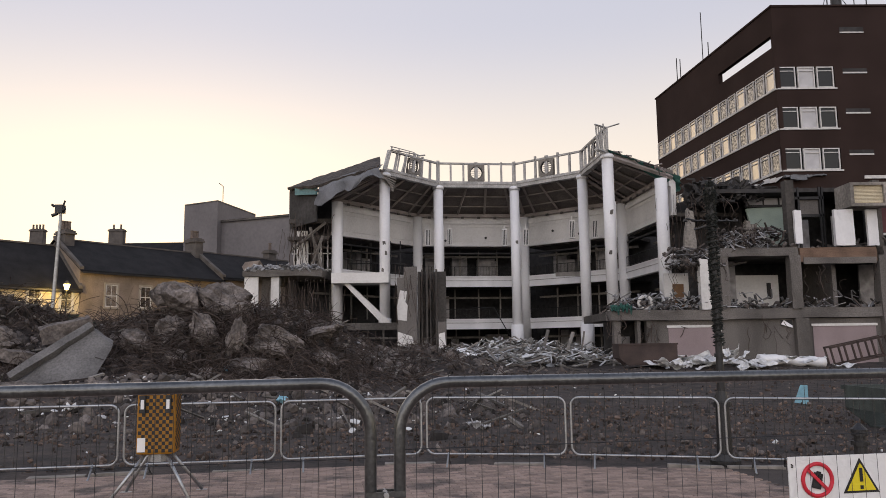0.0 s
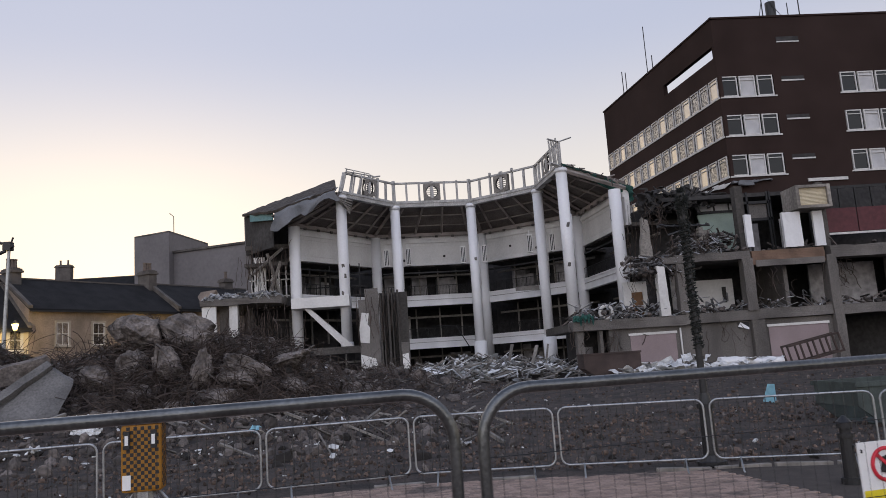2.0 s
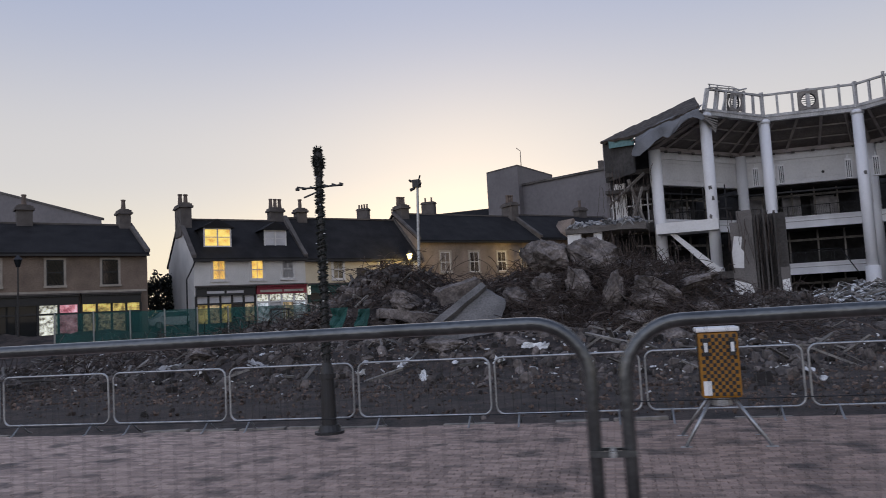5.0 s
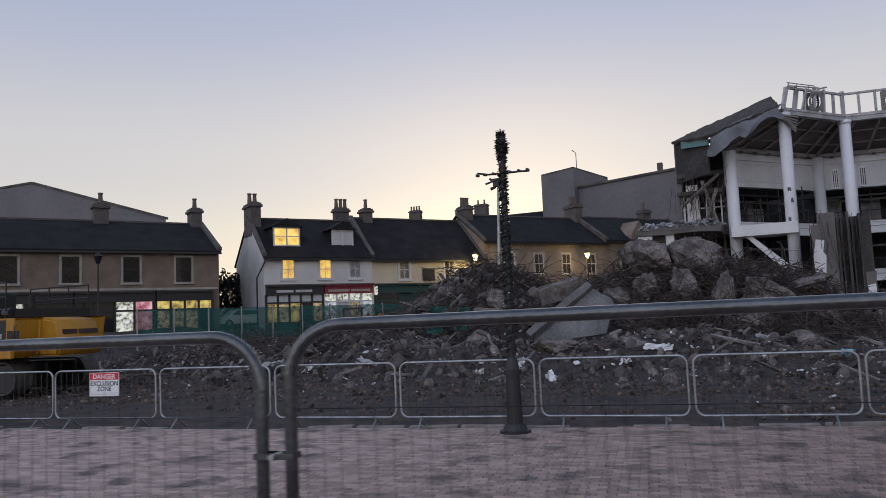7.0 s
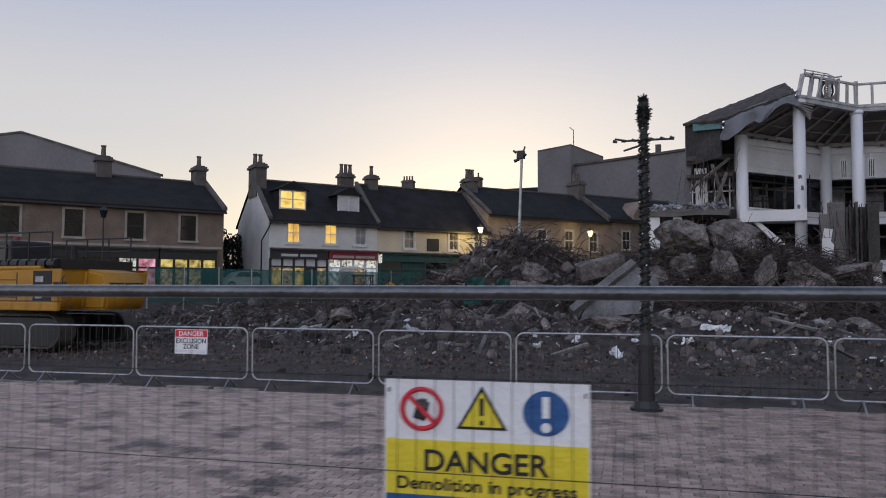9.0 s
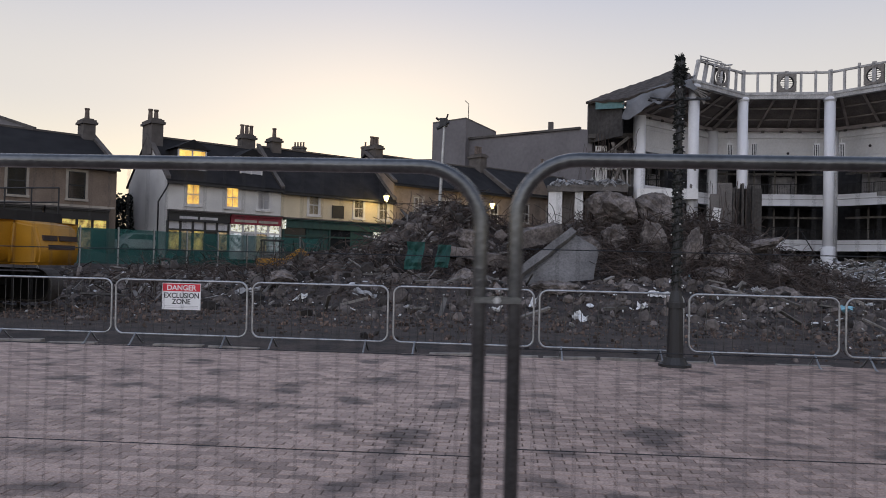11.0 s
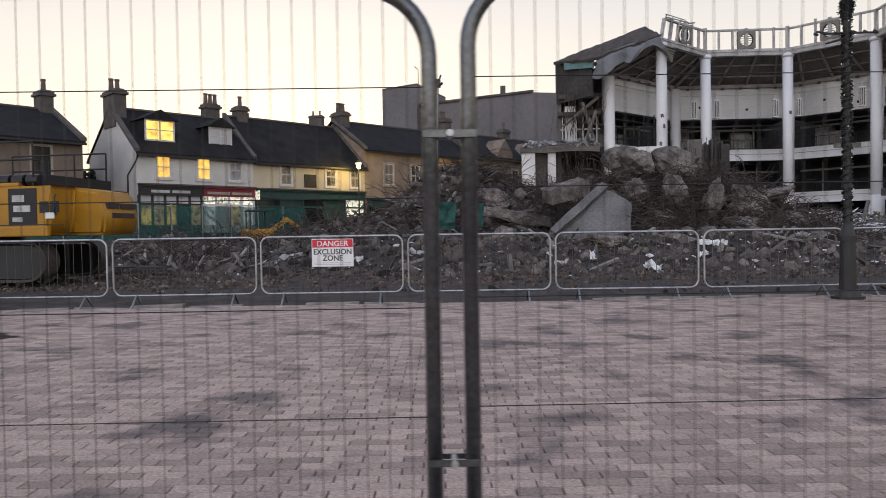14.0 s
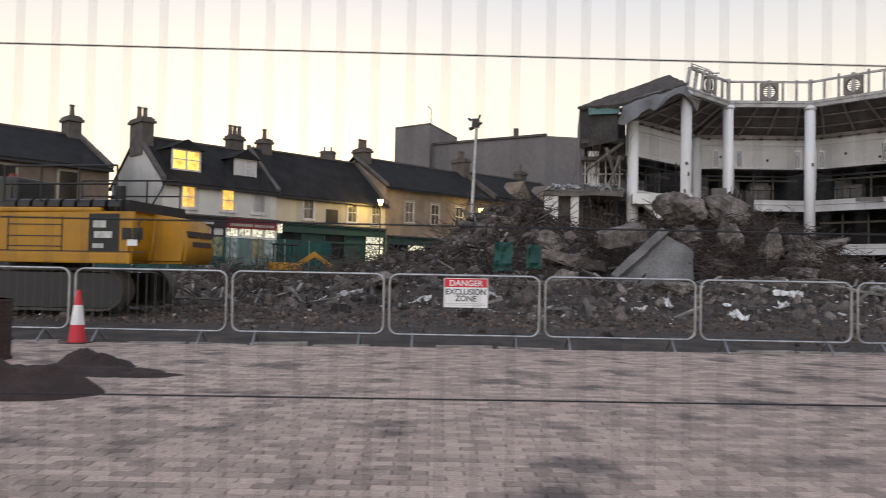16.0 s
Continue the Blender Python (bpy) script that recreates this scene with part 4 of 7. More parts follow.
    # hanging cables and bars at the cut ends
    for cx, cy, z1, n in ((-13.0, 67.0, 14.0, 40), (-13.6, 66.2, 8.2, 70), (-3.0, 64.4, 8.8, 34), (18.6, 59.5, 14, 26), (-8, 65.5, 3.6, 26)):
        bm = bmesh.new()
        for _ in range(n):
            p = Vector((cx + RNG.gauss(0, 1.1), cy + RNG.uniform(-0.3, 1.0), z1 - RNG.uniform(0, 2.5)))
            pts = [p.copy()]
            for _ in range(5):
                p = p + Vector((RNG.uniform(-0.16, 0.16), RNG.uniform(-0.1, 0.1), -RNG.uniform(0.2, 0.9)))
                pts.append(p.copy())
            tube(bm, pts, RNG.uniform(0.014, 0.034), 3)
        tagged(rpart("hanging_rebar", bm, REBAR, "hanging bent bars and cables"), kind="stuff")


make_rotunda()


# ---- tower and gutted podium ----
def window_unit(parent, fr, x, z, w, h, pane, name="window"):
    """A framed window with a transom light, standing 6 cm proud of y = 0 of the frame fr."""
    t = 0.09
    bm = boxes((x, -0.06, z, x + t, 0.1, z + h), (x + w - t, -0.06, z, x + w, 0.1, z + h), (x + t, -0.06, z, x + w - t, 0.1, z + t), (x + t, -0.06, z + h - t, x + w - t, 0.1, z + h), (x + t, -0.05, z + h * 0.78, x + w - t, 0.08, z + h * 0.78 + 0.06))
    ob = part(name, bm, WFRAME, parent, m=fr)
    part("pane", boxes((x + t, 0.02, z + t, x + w - t, 0.05, z + h - t)), pane, ob)
    return ob


def make_tower():
    c0, far = Vector((25.5, 58.0, 0)), Vector((22.4, 80.5, 0))
    tw = thing("office_tower", "dark brown six-storey office tower with white-framed windows", "building", Matrix.Translation(c0))
    inv = Matrix.Translation(-c0)
    fl = side_frame(far, c0)
    fr = side_frame(c0, Vector((52, 58.6, 0)))
    wl_, wr = (c0 - far).length, 26.5
    # wall bands left face: x from far end to corner; outside is y < 0
    rows = (15.0, 18.3, 21.55)
    hh = 1.7
    bm = bmesh.new()
    z = 13.6
    for r in rows:
        box(bm, 0, 0, z, wl_, 0.4, r)
        z = r + hh
    box(bm, 0, 0, z, wl_, 0.4, 24.95)
    box(bm, 0, 0, 24.95, wl_ - 8.9, 0.4, 25.95)
    box(bm, wl_ - 0.3, 0, 24.95, wl_, 0.4, 25.95)
    box(bm, 0, 0, 25.95, wl_, 0.4, 28.2)
    box(bm, -0.1, -0.08, 28.2, wl_ + 0.1, 0.5, 28.35)
    part("wall", bm, BROWN, tw, m=inv @ fl)
    n = 15
    pw = wl_ / n
    for r in rows:
        part("sill", boxes((0, -0.08, r - 0.12, wl_, 0.02, r)), WFRAME, tw, "pale sill band", m=inv @ fl)
        for i in range(n):
            # panes alternate between the two painted sky reflections
            pane = SUNSETP if (i * 7 + round(r)) % 3 == 0 else PATTERN
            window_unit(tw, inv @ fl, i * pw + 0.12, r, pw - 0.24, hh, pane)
        for i in range(n + 1):
            part("pier", boxes((i * pw - 0.12, 0.02, r, i * pw + 0.12, 0.3, r + hh)), BROWN, tw, m=inv @ fl)
    # right face
    bm = bmesh.new()
    wins = [(0.15, 3), (10.2, 5), (20.2, 3)]
    slots = (5.3, 16.4)
    z = 13.6
    for r in rows:
        box(bm, 0, 0.0, z, wr, 0.4, r)
        x = 0
        for s, k in wins:
            box(bm, x, 0, r, s, 0.4, r + hh)
            x = s + k * 1.5
        box(bm, x, 0, r, wr, 0.4, r + hh)
        z = r + hh
    box(bm, 0, 0, z, wr, 0.4, 28.2)
    box(bm, -0.1, -0.08, 28.2, wr, 0.5, 28.35)
    part("wall", bm, BROWN, tw, m=inv @ fr)
    for r in rows:
        for s, k in wins:
            part("sill", boxes((s - 0.1, -0.08, r - 0.12, s + k * 1.5 + 0.1, 0.02, r)), WFRAME, tw, m=inv @ fr)
            for i in range(k):
                window_unit(tw, inv @ fr, s + i * 1.5 + 0.06, r, 1.32, hh, BLIND if i == 1 else GLASS)
        for s in slots:
            part("louvre", boxes((s, -0.02, r + 1.25, s + 1.9, 0.02, r + 1.55)), DARK, tw, m=inv @ fr)
            part("sill", boxes((s, -0.06, r + 1.13, s + 1.9, 0.0, r + 1.25)), WFRAME, tw, m=inv @ fr)
    part("louvre", boxes((5.3, -0.02, 26.1, 7.2, 0.02, 26.5)), DARK, tw, m=inv @ fr)
    part("sill", boxes((5.3, -0.06, 26.0, 7.2, 0.0, 26.1)), WFRAME, tw, m=inv @ fr)
    # near-black filler block, coloured as the unlit inside of the tower
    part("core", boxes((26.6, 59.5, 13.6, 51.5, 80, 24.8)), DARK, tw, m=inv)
    part("roof_deck", boxes((25.6, 59.0, 24.85, 51.5, 80, 24.95)), SLATE, tw, m=inv)
    # aerials and flue
    for x, y, h, r in ((24.1, 70, 5.0, 0.045), (24.3, 69, 1.6, 0.05), (23.3, 75.5, 2.6, 0.05), (23.5, 75, 2.3, 0.05), (31.0, 60, 2.6, 0.05), (34.2, 60, 4.0, 0.05), (33.2, 60, 2.0, 0.04)):
        part("aerial", cyl(bmesh.new(), (x, y, 25), (x, y, 28.3 + h), r, n=5), STEELB, tw, m=inv)
    for q in ((30.5, 60, 28.4, 31.0, 60, 30.5), (31.6, 60, 30.6, 33, 60, 28.6)):
        part("stay_wire", cyl(bmesh.new(), q[:3], q[3:], 0.03, n=4), STEELB, tw, m=inv)
    part("flue", cyl(bmesh.new(), (32.0, 60.5, 25), (32.0, 60.5, 30.6), 0.42, n=14), BLACK, tw, m=inv)
    # soffit band under the tower
    part("soffit_band", boxes((25.45, 57.9, 13.45, 52, 58.3, 13.6), (24.6, 58.3, 13.4, 52, 80, 13.55)), BROWN, tw, m=inv)
    # torn flashings along the foot of the cladding
    for i in range(9):
        x = wl_ - 8.0 + i * 0.9
        z = 14.55 - 0.10 * (i % 3) - 0.02 * i
        bm = prism(bmesh.new(), [(x, -0.16, z), (x + 0.93, -0.2, z - 0.09 * ((i + 1) % 3 - i % 3)), (x + 0.93, -0.1, z + 0.3), (x, -0.1, z + 0.34)], (0, 0.03, 0))
        part("flashing", bm, WFRAME, tw, "torn pale flashing strip", inv @ fl)
    for b in ((0.0, -0.5, 14.35, 2.1, 0.0, 14.5), (0.3, -0.62, 14.1, 1.6, -0.45, 14.45), (2.1, -0.25, 14.5, 3.3, 0, 14.58)):
        part("flashing", rough_block(boxes(b), 0.12), TARP, tw, "crumpled grey flashing", inv @ fr)
    part("flashing", boxes((6.3, -0.12, 14.25, 9.6, 0, 14.5)), WFRAME, tw, "pale flashing strip", inv @ fr)


make_tower()


def make_podium():
    """Gutted three-storey podium: front at y = 54, floors at 4.2 and 8.5 m."""
    base = Vector((22, 54, 0))
    pd = thing("gutted_podium", "gutted concrete podium with open floors and torn walls", "building", Matrix.Translation(base))
    inv = Matrix.Translation(-base)

    def pp(name, bm, material, label=""):
        return part(name, bm, material, pd, label, inv)

    def worn(name, b, material, label="", amount=0.06):
        return pp(name, rough_block(boxes(b), amount), material, label)

    f1, f2, top = 4.2, 8.5, 13.4
    # floor edges, in broken lengths
    for a, b, dz in ((11.0, 15.0, 0.0), (15.0, 19.2, -0.03), (19.2, 24.4, 0.02), (24.4, 30.2, 0.05), (30.2, 36.0, 0.0), (36.0, 52.0, 0.0)):
        worn("floor_edge", (a, 53.98 + abs(dz), 3.5 + dz, b, 55.6, f1 + dz), CONCD, "broken concrete floor edge", 0.05)
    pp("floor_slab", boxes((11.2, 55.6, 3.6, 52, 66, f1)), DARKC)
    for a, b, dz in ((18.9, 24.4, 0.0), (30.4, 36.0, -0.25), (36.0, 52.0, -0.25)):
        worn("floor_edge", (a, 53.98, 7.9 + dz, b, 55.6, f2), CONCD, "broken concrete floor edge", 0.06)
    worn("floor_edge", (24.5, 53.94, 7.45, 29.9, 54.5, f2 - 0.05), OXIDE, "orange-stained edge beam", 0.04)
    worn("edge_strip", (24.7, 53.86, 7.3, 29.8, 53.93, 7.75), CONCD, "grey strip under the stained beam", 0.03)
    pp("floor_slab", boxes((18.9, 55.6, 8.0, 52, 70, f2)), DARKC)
    # roof slab coloured near-black, as the shade below the tower
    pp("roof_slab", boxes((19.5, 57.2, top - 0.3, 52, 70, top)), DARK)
    # columns
    for b in ((23.9, 53.9, 0.3, 24.8, 54.7, 3.5), (23.75, 53.9, f1, 24.5, 54.7, 7.95), (18.9, 54.0, f1, 19.45, 54.7, 7.9), (30.0, 53.9, 0.3, 30.7, 54.8, 7.9), (38.6, 53.9, 0.3, 39.4, 54.8, 12.8), (45.6, 53.9, 0.3, 46.4, 54.8, 12.8)):
        worn("column", b, CONCD, "stained concrete column", 0.07)
    pp("column", boxes((23.95, 54.3, f2, 24.55, 55.0, top)), DARKC)
    pp("column", boxes((30.35, 54.6, f2, 30.85, 55.6, top)), DARKC)
    bm = prism(bmesh.new(), [(17.4, 53.9, f1), (18.1, 53.9, f1), (17.98, 53.9, 7.7), (17.4, 53.9, 7.8)], (0, 0.6, 0))
    pp("column", rough_block(bm, 0.04), CREAM, "white-faced broken column")
    worn("bracket", (17.9, 53.95, 7.9, 18.9, 54.4, 8.35), CONCD)
    # ground storey: stained wall, mauve panels, pale borders
    pp("wall_panel", boxes((14.3, 54.35, 0.2, 30.0, 54.7, 3.5)), CONCD, "stained rendered ground wall")
    for a, b in ((15.1, 18.4), (25.2, 29.6)):
        pp("mauve_panel", boxes((a, 54.31, 0.2, b, 54.35, 2.95)), PURPLE, "faded mauve painted panel")
        pp("coping", boxes((a - 0.1, 54.25, 2.95, b + 0.1, 54.33, 3.12)), CREAM, "pale string course")
    pp("downpipe", tube(bmesh.new(), [(18.75, 54.25, 0.3), (18.75, 54.25, 3.3)], 0.06, 6), CREAM)
    # dark sheet on the wall, painted as the shade in a hole
    pp("vent_hole", boxes((23.0, 54.30, 3.0, 23.8, 54.35, 3.4)), DARK)
    pp("vent_flap", prism(bmesh.new(), [(22.95, 54.2, 3.1), (23.7, 54.1, 2.85), (23.75, 54.2, 3.0), (23.2, 54.28, 3.4)], (0, 0.03, 0)), WHITE, "torn white vent flap")
    for x, w in ((11.5, 0.5), (13.0, 0.25), (13.9, 0.7)):
        worn("pier", (x - w / 2, 54.2, 0.3, x + w / 2, 54.9, 3.5), CONCD, "broken concrete pier")
    # back walls near-black: the depth of the rooms is painted shade
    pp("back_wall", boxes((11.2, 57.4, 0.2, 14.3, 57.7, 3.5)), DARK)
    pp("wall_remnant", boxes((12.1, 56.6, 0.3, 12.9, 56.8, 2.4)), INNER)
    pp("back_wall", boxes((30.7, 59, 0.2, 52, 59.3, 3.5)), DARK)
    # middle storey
    # near-black again, shade of the open storey put into the wall colour
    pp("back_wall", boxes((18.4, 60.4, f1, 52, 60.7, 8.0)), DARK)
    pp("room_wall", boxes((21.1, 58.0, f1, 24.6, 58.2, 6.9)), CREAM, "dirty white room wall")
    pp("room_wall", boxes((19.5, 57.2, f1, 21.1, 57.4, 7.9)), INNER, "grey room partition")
    # flat dark sheet painted as a shaded door opening
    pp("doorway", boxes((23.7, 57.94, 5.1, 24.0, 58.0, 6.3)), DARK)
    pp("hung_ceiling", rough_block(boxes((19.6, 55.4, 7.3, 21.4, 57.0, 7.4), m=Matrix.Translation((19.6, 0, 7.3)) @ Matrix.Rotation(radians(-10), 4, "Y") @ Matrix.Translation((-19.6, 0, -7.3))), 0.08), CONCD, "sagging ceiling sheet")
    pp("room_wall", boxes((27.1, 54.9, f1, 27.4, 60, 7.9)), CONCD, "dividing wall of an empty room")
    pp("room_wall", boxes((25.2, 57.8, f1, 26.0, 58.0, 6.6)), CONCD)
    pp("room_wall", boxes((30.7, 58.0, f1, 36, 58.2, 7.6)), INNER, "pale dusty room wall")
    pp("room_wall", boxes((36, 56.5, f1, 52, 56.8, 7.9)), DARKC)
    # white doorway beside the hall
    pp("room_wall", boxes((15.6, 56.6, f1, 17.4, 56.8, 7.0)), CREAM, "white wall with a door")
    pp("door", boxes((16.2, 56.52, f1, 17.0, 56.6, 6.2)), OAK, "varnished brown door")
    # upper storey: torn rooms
    # back wall coloured as the shade of the torn rooms
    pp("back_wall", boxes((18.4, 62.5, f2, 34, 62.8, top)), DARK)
    bm = prism(bmesh.new(), [(24.3, 59, 9.2), (26.6, 59, 9.2), (26.6, 59, 12.4), (22.9, 59, 12.2), (23.2, 59, 10.8), (23.7, 59, 9.9)], (0, 0.2, 0))
    pp("room_wall", bm, LIMB, "pale green painted room wall")
    bm = boxes((22.8, 58.85, 12.28, 26.6, 58.98, 12.46), (22.8, 58.85, 13.0, 26.6, 58.98, 13.1))
    for x in (22.9, 24.2, 25.4, 26.5):
        box(bm, x, 58.86, 12.46, x + 0.1, 58.97, 13.0)
    pp("glazing_grid", bm, STEELB)
    pp("clerestory_pane", boxes((22.9, 58.95, 12.4, 26.5, 58.97, 13.05)), BLIND)
    # stepped masonry where the stair wall broke off
    bm = bmesh.new()
    for j in range(11):
        z = f2 + j * 0.26
        x0, x1 = 22.2 + 0.03 * j, 25.1 - 0.27 * j + 0.25 * noise.noise((j * 1.7, 0, 0))
        x = x0
        while x < x1:
            w = RNG.uniform(0.3, 0.5)
            box(bm, x, 57.9 + RNG.uniform(-0.05, 0.05), z, x + w - 0.03, 58.6, z + 0.235)
            x += w
    pp("block_stub", bm, CONC, "stepped broken blockwork")
    pp("stub_core", prism(bmesh.new(), [(22.2, 58.1, f2), (24.9, 58.1, f2), (22.5, 58.1, 11.2)], (0, 0.4, 0)), DARKC)
    for b in ((24.3, 53.95, 8.75, 24.8, 54.2, 11.15), (27.2, 54.1, 8.6, 28.55, 54.4, 11.2), (29.6, 54.3, 8.6, 30.35, 54.5, 11.2)):
        pp("wall_remnant", rough_block(boxes(b), 0.03), WHITE, "bright white wall remnant")
    pp("stair_back", boxes((28.5, 57.0, f2, 29.7, 57.2, 11.2)), INNER)
    pp("stair_flight", boxes(*[(28.55, 55.0 + i * 0.28, f2, 29.6, 55.28 + i * 0.28, f2 + 0.18 * (i + 1)) for i in range(6)]), DARKC, "dark stair flight")
    bm = boxes((28.1, 53.4, 11.3, 30.7, 55.6, 11.5), (28.1, 53.4, 12.8, 30.7, 55.6, 13.0), (28.1, 53.4, 11.5, 28.35, 55.6, 12.8), (30.45, 53.4, 11.5, 30.7, 55.6, 12.8))
    pp("shutter_box", bm, CONC, "projecting concrete box with a shutter")
    wave = [(28.35, 53.6 + 0.03 * (i % 2), 11.5 + i * 0.05) for i in range(27)]
    bm = prism(bmesh.new(), wave + [(28.35, 53.7, 12.8), (28.35, 53.7, 11.5)], (2.1, 0, 0))
    pp("shutter", bm, RENDERC, "cream roller shutter")
    bm = bmesh.new()
    for x in (24.95, 25.3, 26.85, 27.05):
        box(bm, x, 55.4, f2, x + 0.12, 55.55, 13.1)
    for z in (10.9, 12.2):
        box(bm, 24.95, 55.4, z, 27.2, 55.55, z + 0.2)
    pp("glazing_grid", bm, STEELB, "dark empty glazing frame")
    pp("upper_panel", boxes((25.4, 55.6, 11.1, 26.9, 55.7, 12.2)), CONCD)
    pp("room_wall", boxes((25.5, 57.4, f2, 26.9, 57.6, 11.0)), INNER, "grey wall with an open doorway")
    # another dark sheet in place of the shaded opening
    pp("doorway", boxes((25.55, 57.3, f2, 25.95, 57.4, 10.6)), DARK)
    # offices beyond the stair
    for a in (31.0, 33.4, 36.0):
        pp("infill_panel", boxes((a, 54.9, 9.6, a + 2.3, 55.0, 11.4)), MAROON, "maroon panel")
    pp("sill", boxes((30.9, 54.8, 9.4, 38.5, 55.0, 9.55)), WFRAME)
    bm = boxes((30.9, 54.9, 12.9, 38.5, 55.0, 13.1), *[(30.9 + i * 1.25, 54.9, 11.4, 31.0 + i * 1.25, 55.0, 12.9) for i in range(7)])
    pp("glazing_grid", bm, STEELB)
    # office back wall in the same painted shade
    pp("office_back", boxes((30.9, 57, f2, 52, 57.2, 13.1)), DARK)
    # charred torn roof edge and leaning remains beside the hall
    bm = prism(bmesh.new(), [(17.5, 57.5, 8.7), (18.5, 57.5, 8.5), (18.35, 57.5, 11.7), (17.9, 57.5, 12.0)], (0, 0.5, 0))
    pp("wall_stub", rough_block(bm, 0.08), CONC, "leaning slab of broken wall")
    vv, ff, n = [], [], 0
    for i in range(170):
        vs, fs = cube_shape()
        f = RNG.random()
        x = 18.2 + 5.6 * f
        z = 14.0 - 0.4 * f + RNG.gauss(0, 0.25) - (RNG.random() ** 2) * 1.7 * (1 - 0.6 * f)
        r = np.array(Euler((RNG.uniform(-0.6, 0.6), RNG.uniform(-1.4, 1.4), RNG.uniform(-0.8, 0.8))).to_matrix())
        vv.append((vs * np.array((RNG.uniform(0.06, 0.42), RNG.uniform(0.04, 0.25), RNG.uniform(0.02, 0.10)))) @ r.T + (x, 58.0 + RNG.uniform(-0.6, 1.2), z))
        ff.append(fs + n)
        n += 8
    tagged(pp("roof_edge", (np.concatenate(vv).tolist(), [], np.concatenate(ff).tolist()), DARK, "charred torn roof edge"), kind="stuff")
    bm = bmesh.new()
    g = bmesh.ops.create_grid(bm, x_segments=30, y_segments=8, size=0.5)
    for v in g["verts"]:
        f, t = v.co.x + 0.5, v.co.y + 0.5
        v.co = Vector((18.0 + 7.2 * f, 58.3 + 0.4 * t + 0.5 * noise.noise((f * 8, t * 3, 4)), 14.1 - 0.35 * f - t * (1.5 - 1.0 * f + 0.9 * noise.noise((f * 9, 1, 3)))))
    ob = pp("roof_felt", bm, DARK, "black torn roofing felt hanging down")
    ob.modifiers.new("thick", "SOLIDIFY").thickness = 0.05
    # rubble, scraps and bars on the floors
    rocks = [rock_shape(40 + i) for i in range(4)]
    for (a, b, z, cnt, high) in ((11.2, 17.4, f1, 150, 0.7), (18.5, 24, f1, 60, 0.3), (15.6, 19.2, 7.2, 150, 1.4), (19.0, 23.8, f2, 190, 1.5), (24, 34, f2, 30, 0.25), (24.6, 36, f1, 90, 0.5)):
        vv, ff, n = [], [], 0
        for i in range(cnt):
            vs, fs = rocks[i % 4] if i % 3 else cube_shape()
            if len(fs[0]) == 4:
                fs = np.concatenate([fs[:, :3], fs[:, [0, 2, 3]]])
                sz = np.array((RNG.uniform(0.2, 0.9), 0.06, 0.05))
            else:
                sz = np.array((1, 1, 0.7)) * RNG.uniform(0.06, 0.32)
            r = np.array(Euler((RNG.uniform(-0.5, 0.5), RNG.uniform(-0.8, 0.8), RNG.uniform(0, 6))).to_matrix())
            vv.append((vs * sz) @ r.T + (RNG.uniform(a, b), RNG.uniform(54.1, 56.8), z + 0.1 + RNG.random() ** 2 * high))
            ff.append(fs + n)
            n += len(vs)
        tagged(pp("slab_rubble", (np.concatenate(vv).tolist(), [], np.concatenate(ff).tolist()), RUBBLE, "rubble lying on the floor edge"), kind="stuff")
    for a, b, z, cnt in ((11.2, 17.4, f1, 150), (18.6, 23.6, f1, 60), (15.8, 19.0, 7.4, 70), (19.5, 23.0, f2, 120), (24.6, 31.0, f1, 50)):
        vv, ff, n = [], [], 0
        for i in range(cnt):
            vs, fs = cube_shape()
            r = np.array(Euler((RNG.uniform(-0.6, 0.6), RNG.uniform(-0.8, 0.8), RNG.uniform(0, 6))).to_matrix())
            vv.append((vs * np.array((RNG.uniform(0.08, 0.6), RNG.uniform(0.02, 0.10), 0.014))) @ r.T + (RNG.uniform(a, b), RNG.uniform(53.95, 55.5), z + 0.1 + RNG.random() ** 2 * 1.1))
            ff.append(fs + n)
            n += 8
        tagged(pp("slab_scrap", (np.concatenate(vv).tolist(), [], np.concatenate(ff).tolist()), PALE, "pale scraps on the floor edge"), kind="stuff")
    tube_ring = [(13.6 + 0.45 * math.cos(i * 0.39), 54.5, 4.75 + 0.45 * math.sin(i * 0.39)) for i in range(16)]
    pp("duct_ring", tube(bmesh.new(), tube_ring, 0.13, 6, True), CREAM, "white duct end lying on the floor")
    bm = bmesh.new()
    g = bmesh.ops.create_grid(bm, x_segments=24, y_segments=5, size=0.5)
    for v in g["verts"]:
        f, t = v.co.x + 0.5, v.co.y + 0.5
        v.co = Vector((11.0 + 1.5 * f, 53.85 - 0.1 * t + 0.2 * noise.noise((f * 9, t * 2, 1)), 4.6 + 0.3 * noise.noise((f * 7, 0, 2)) - t * (0.45 + 0.5 * noise.noise((f * 10, 3, 2)))))
    pp("green_net", bm, NETTING, "torn green net over the floor edge").modifiers.new("thick", "SOLIDIFY").thickness = 0.02
    for cx, z1, n in ((17.4, 8.4, 30), (13.2, 4.1, 24), (26.0, 7.6, 10), (20.5, 11.0, 26), (31.2, 8, 16), (18.4, 13.0, 24), (22.5, 4.0, 12)):
        bm = bmesh.new()
        for _ in range(n):
            p = Vector((cx + RNG.gauss(0, 1.0), 53.8 + RNG.uniform(0, 1.0), z1 - RNG.uniform(0, 1.5)))
            pts = [p.copy()]
            for _ in range(5):
                p = p + Vector((RNG.uniform(-0.3, 0.3), RNG.uniform(-0.1, 0.1), -RNG.uniform(0.0, 0.5)))
                pts.append(p.copy())
            tube(bm, pts, RNG.uniform(0.014, 0.034), 3)
        tagged(pp("hanging_rebar", bm, REBAR, "hanging bent bars and cables"), kind="stuff")


make_podium()


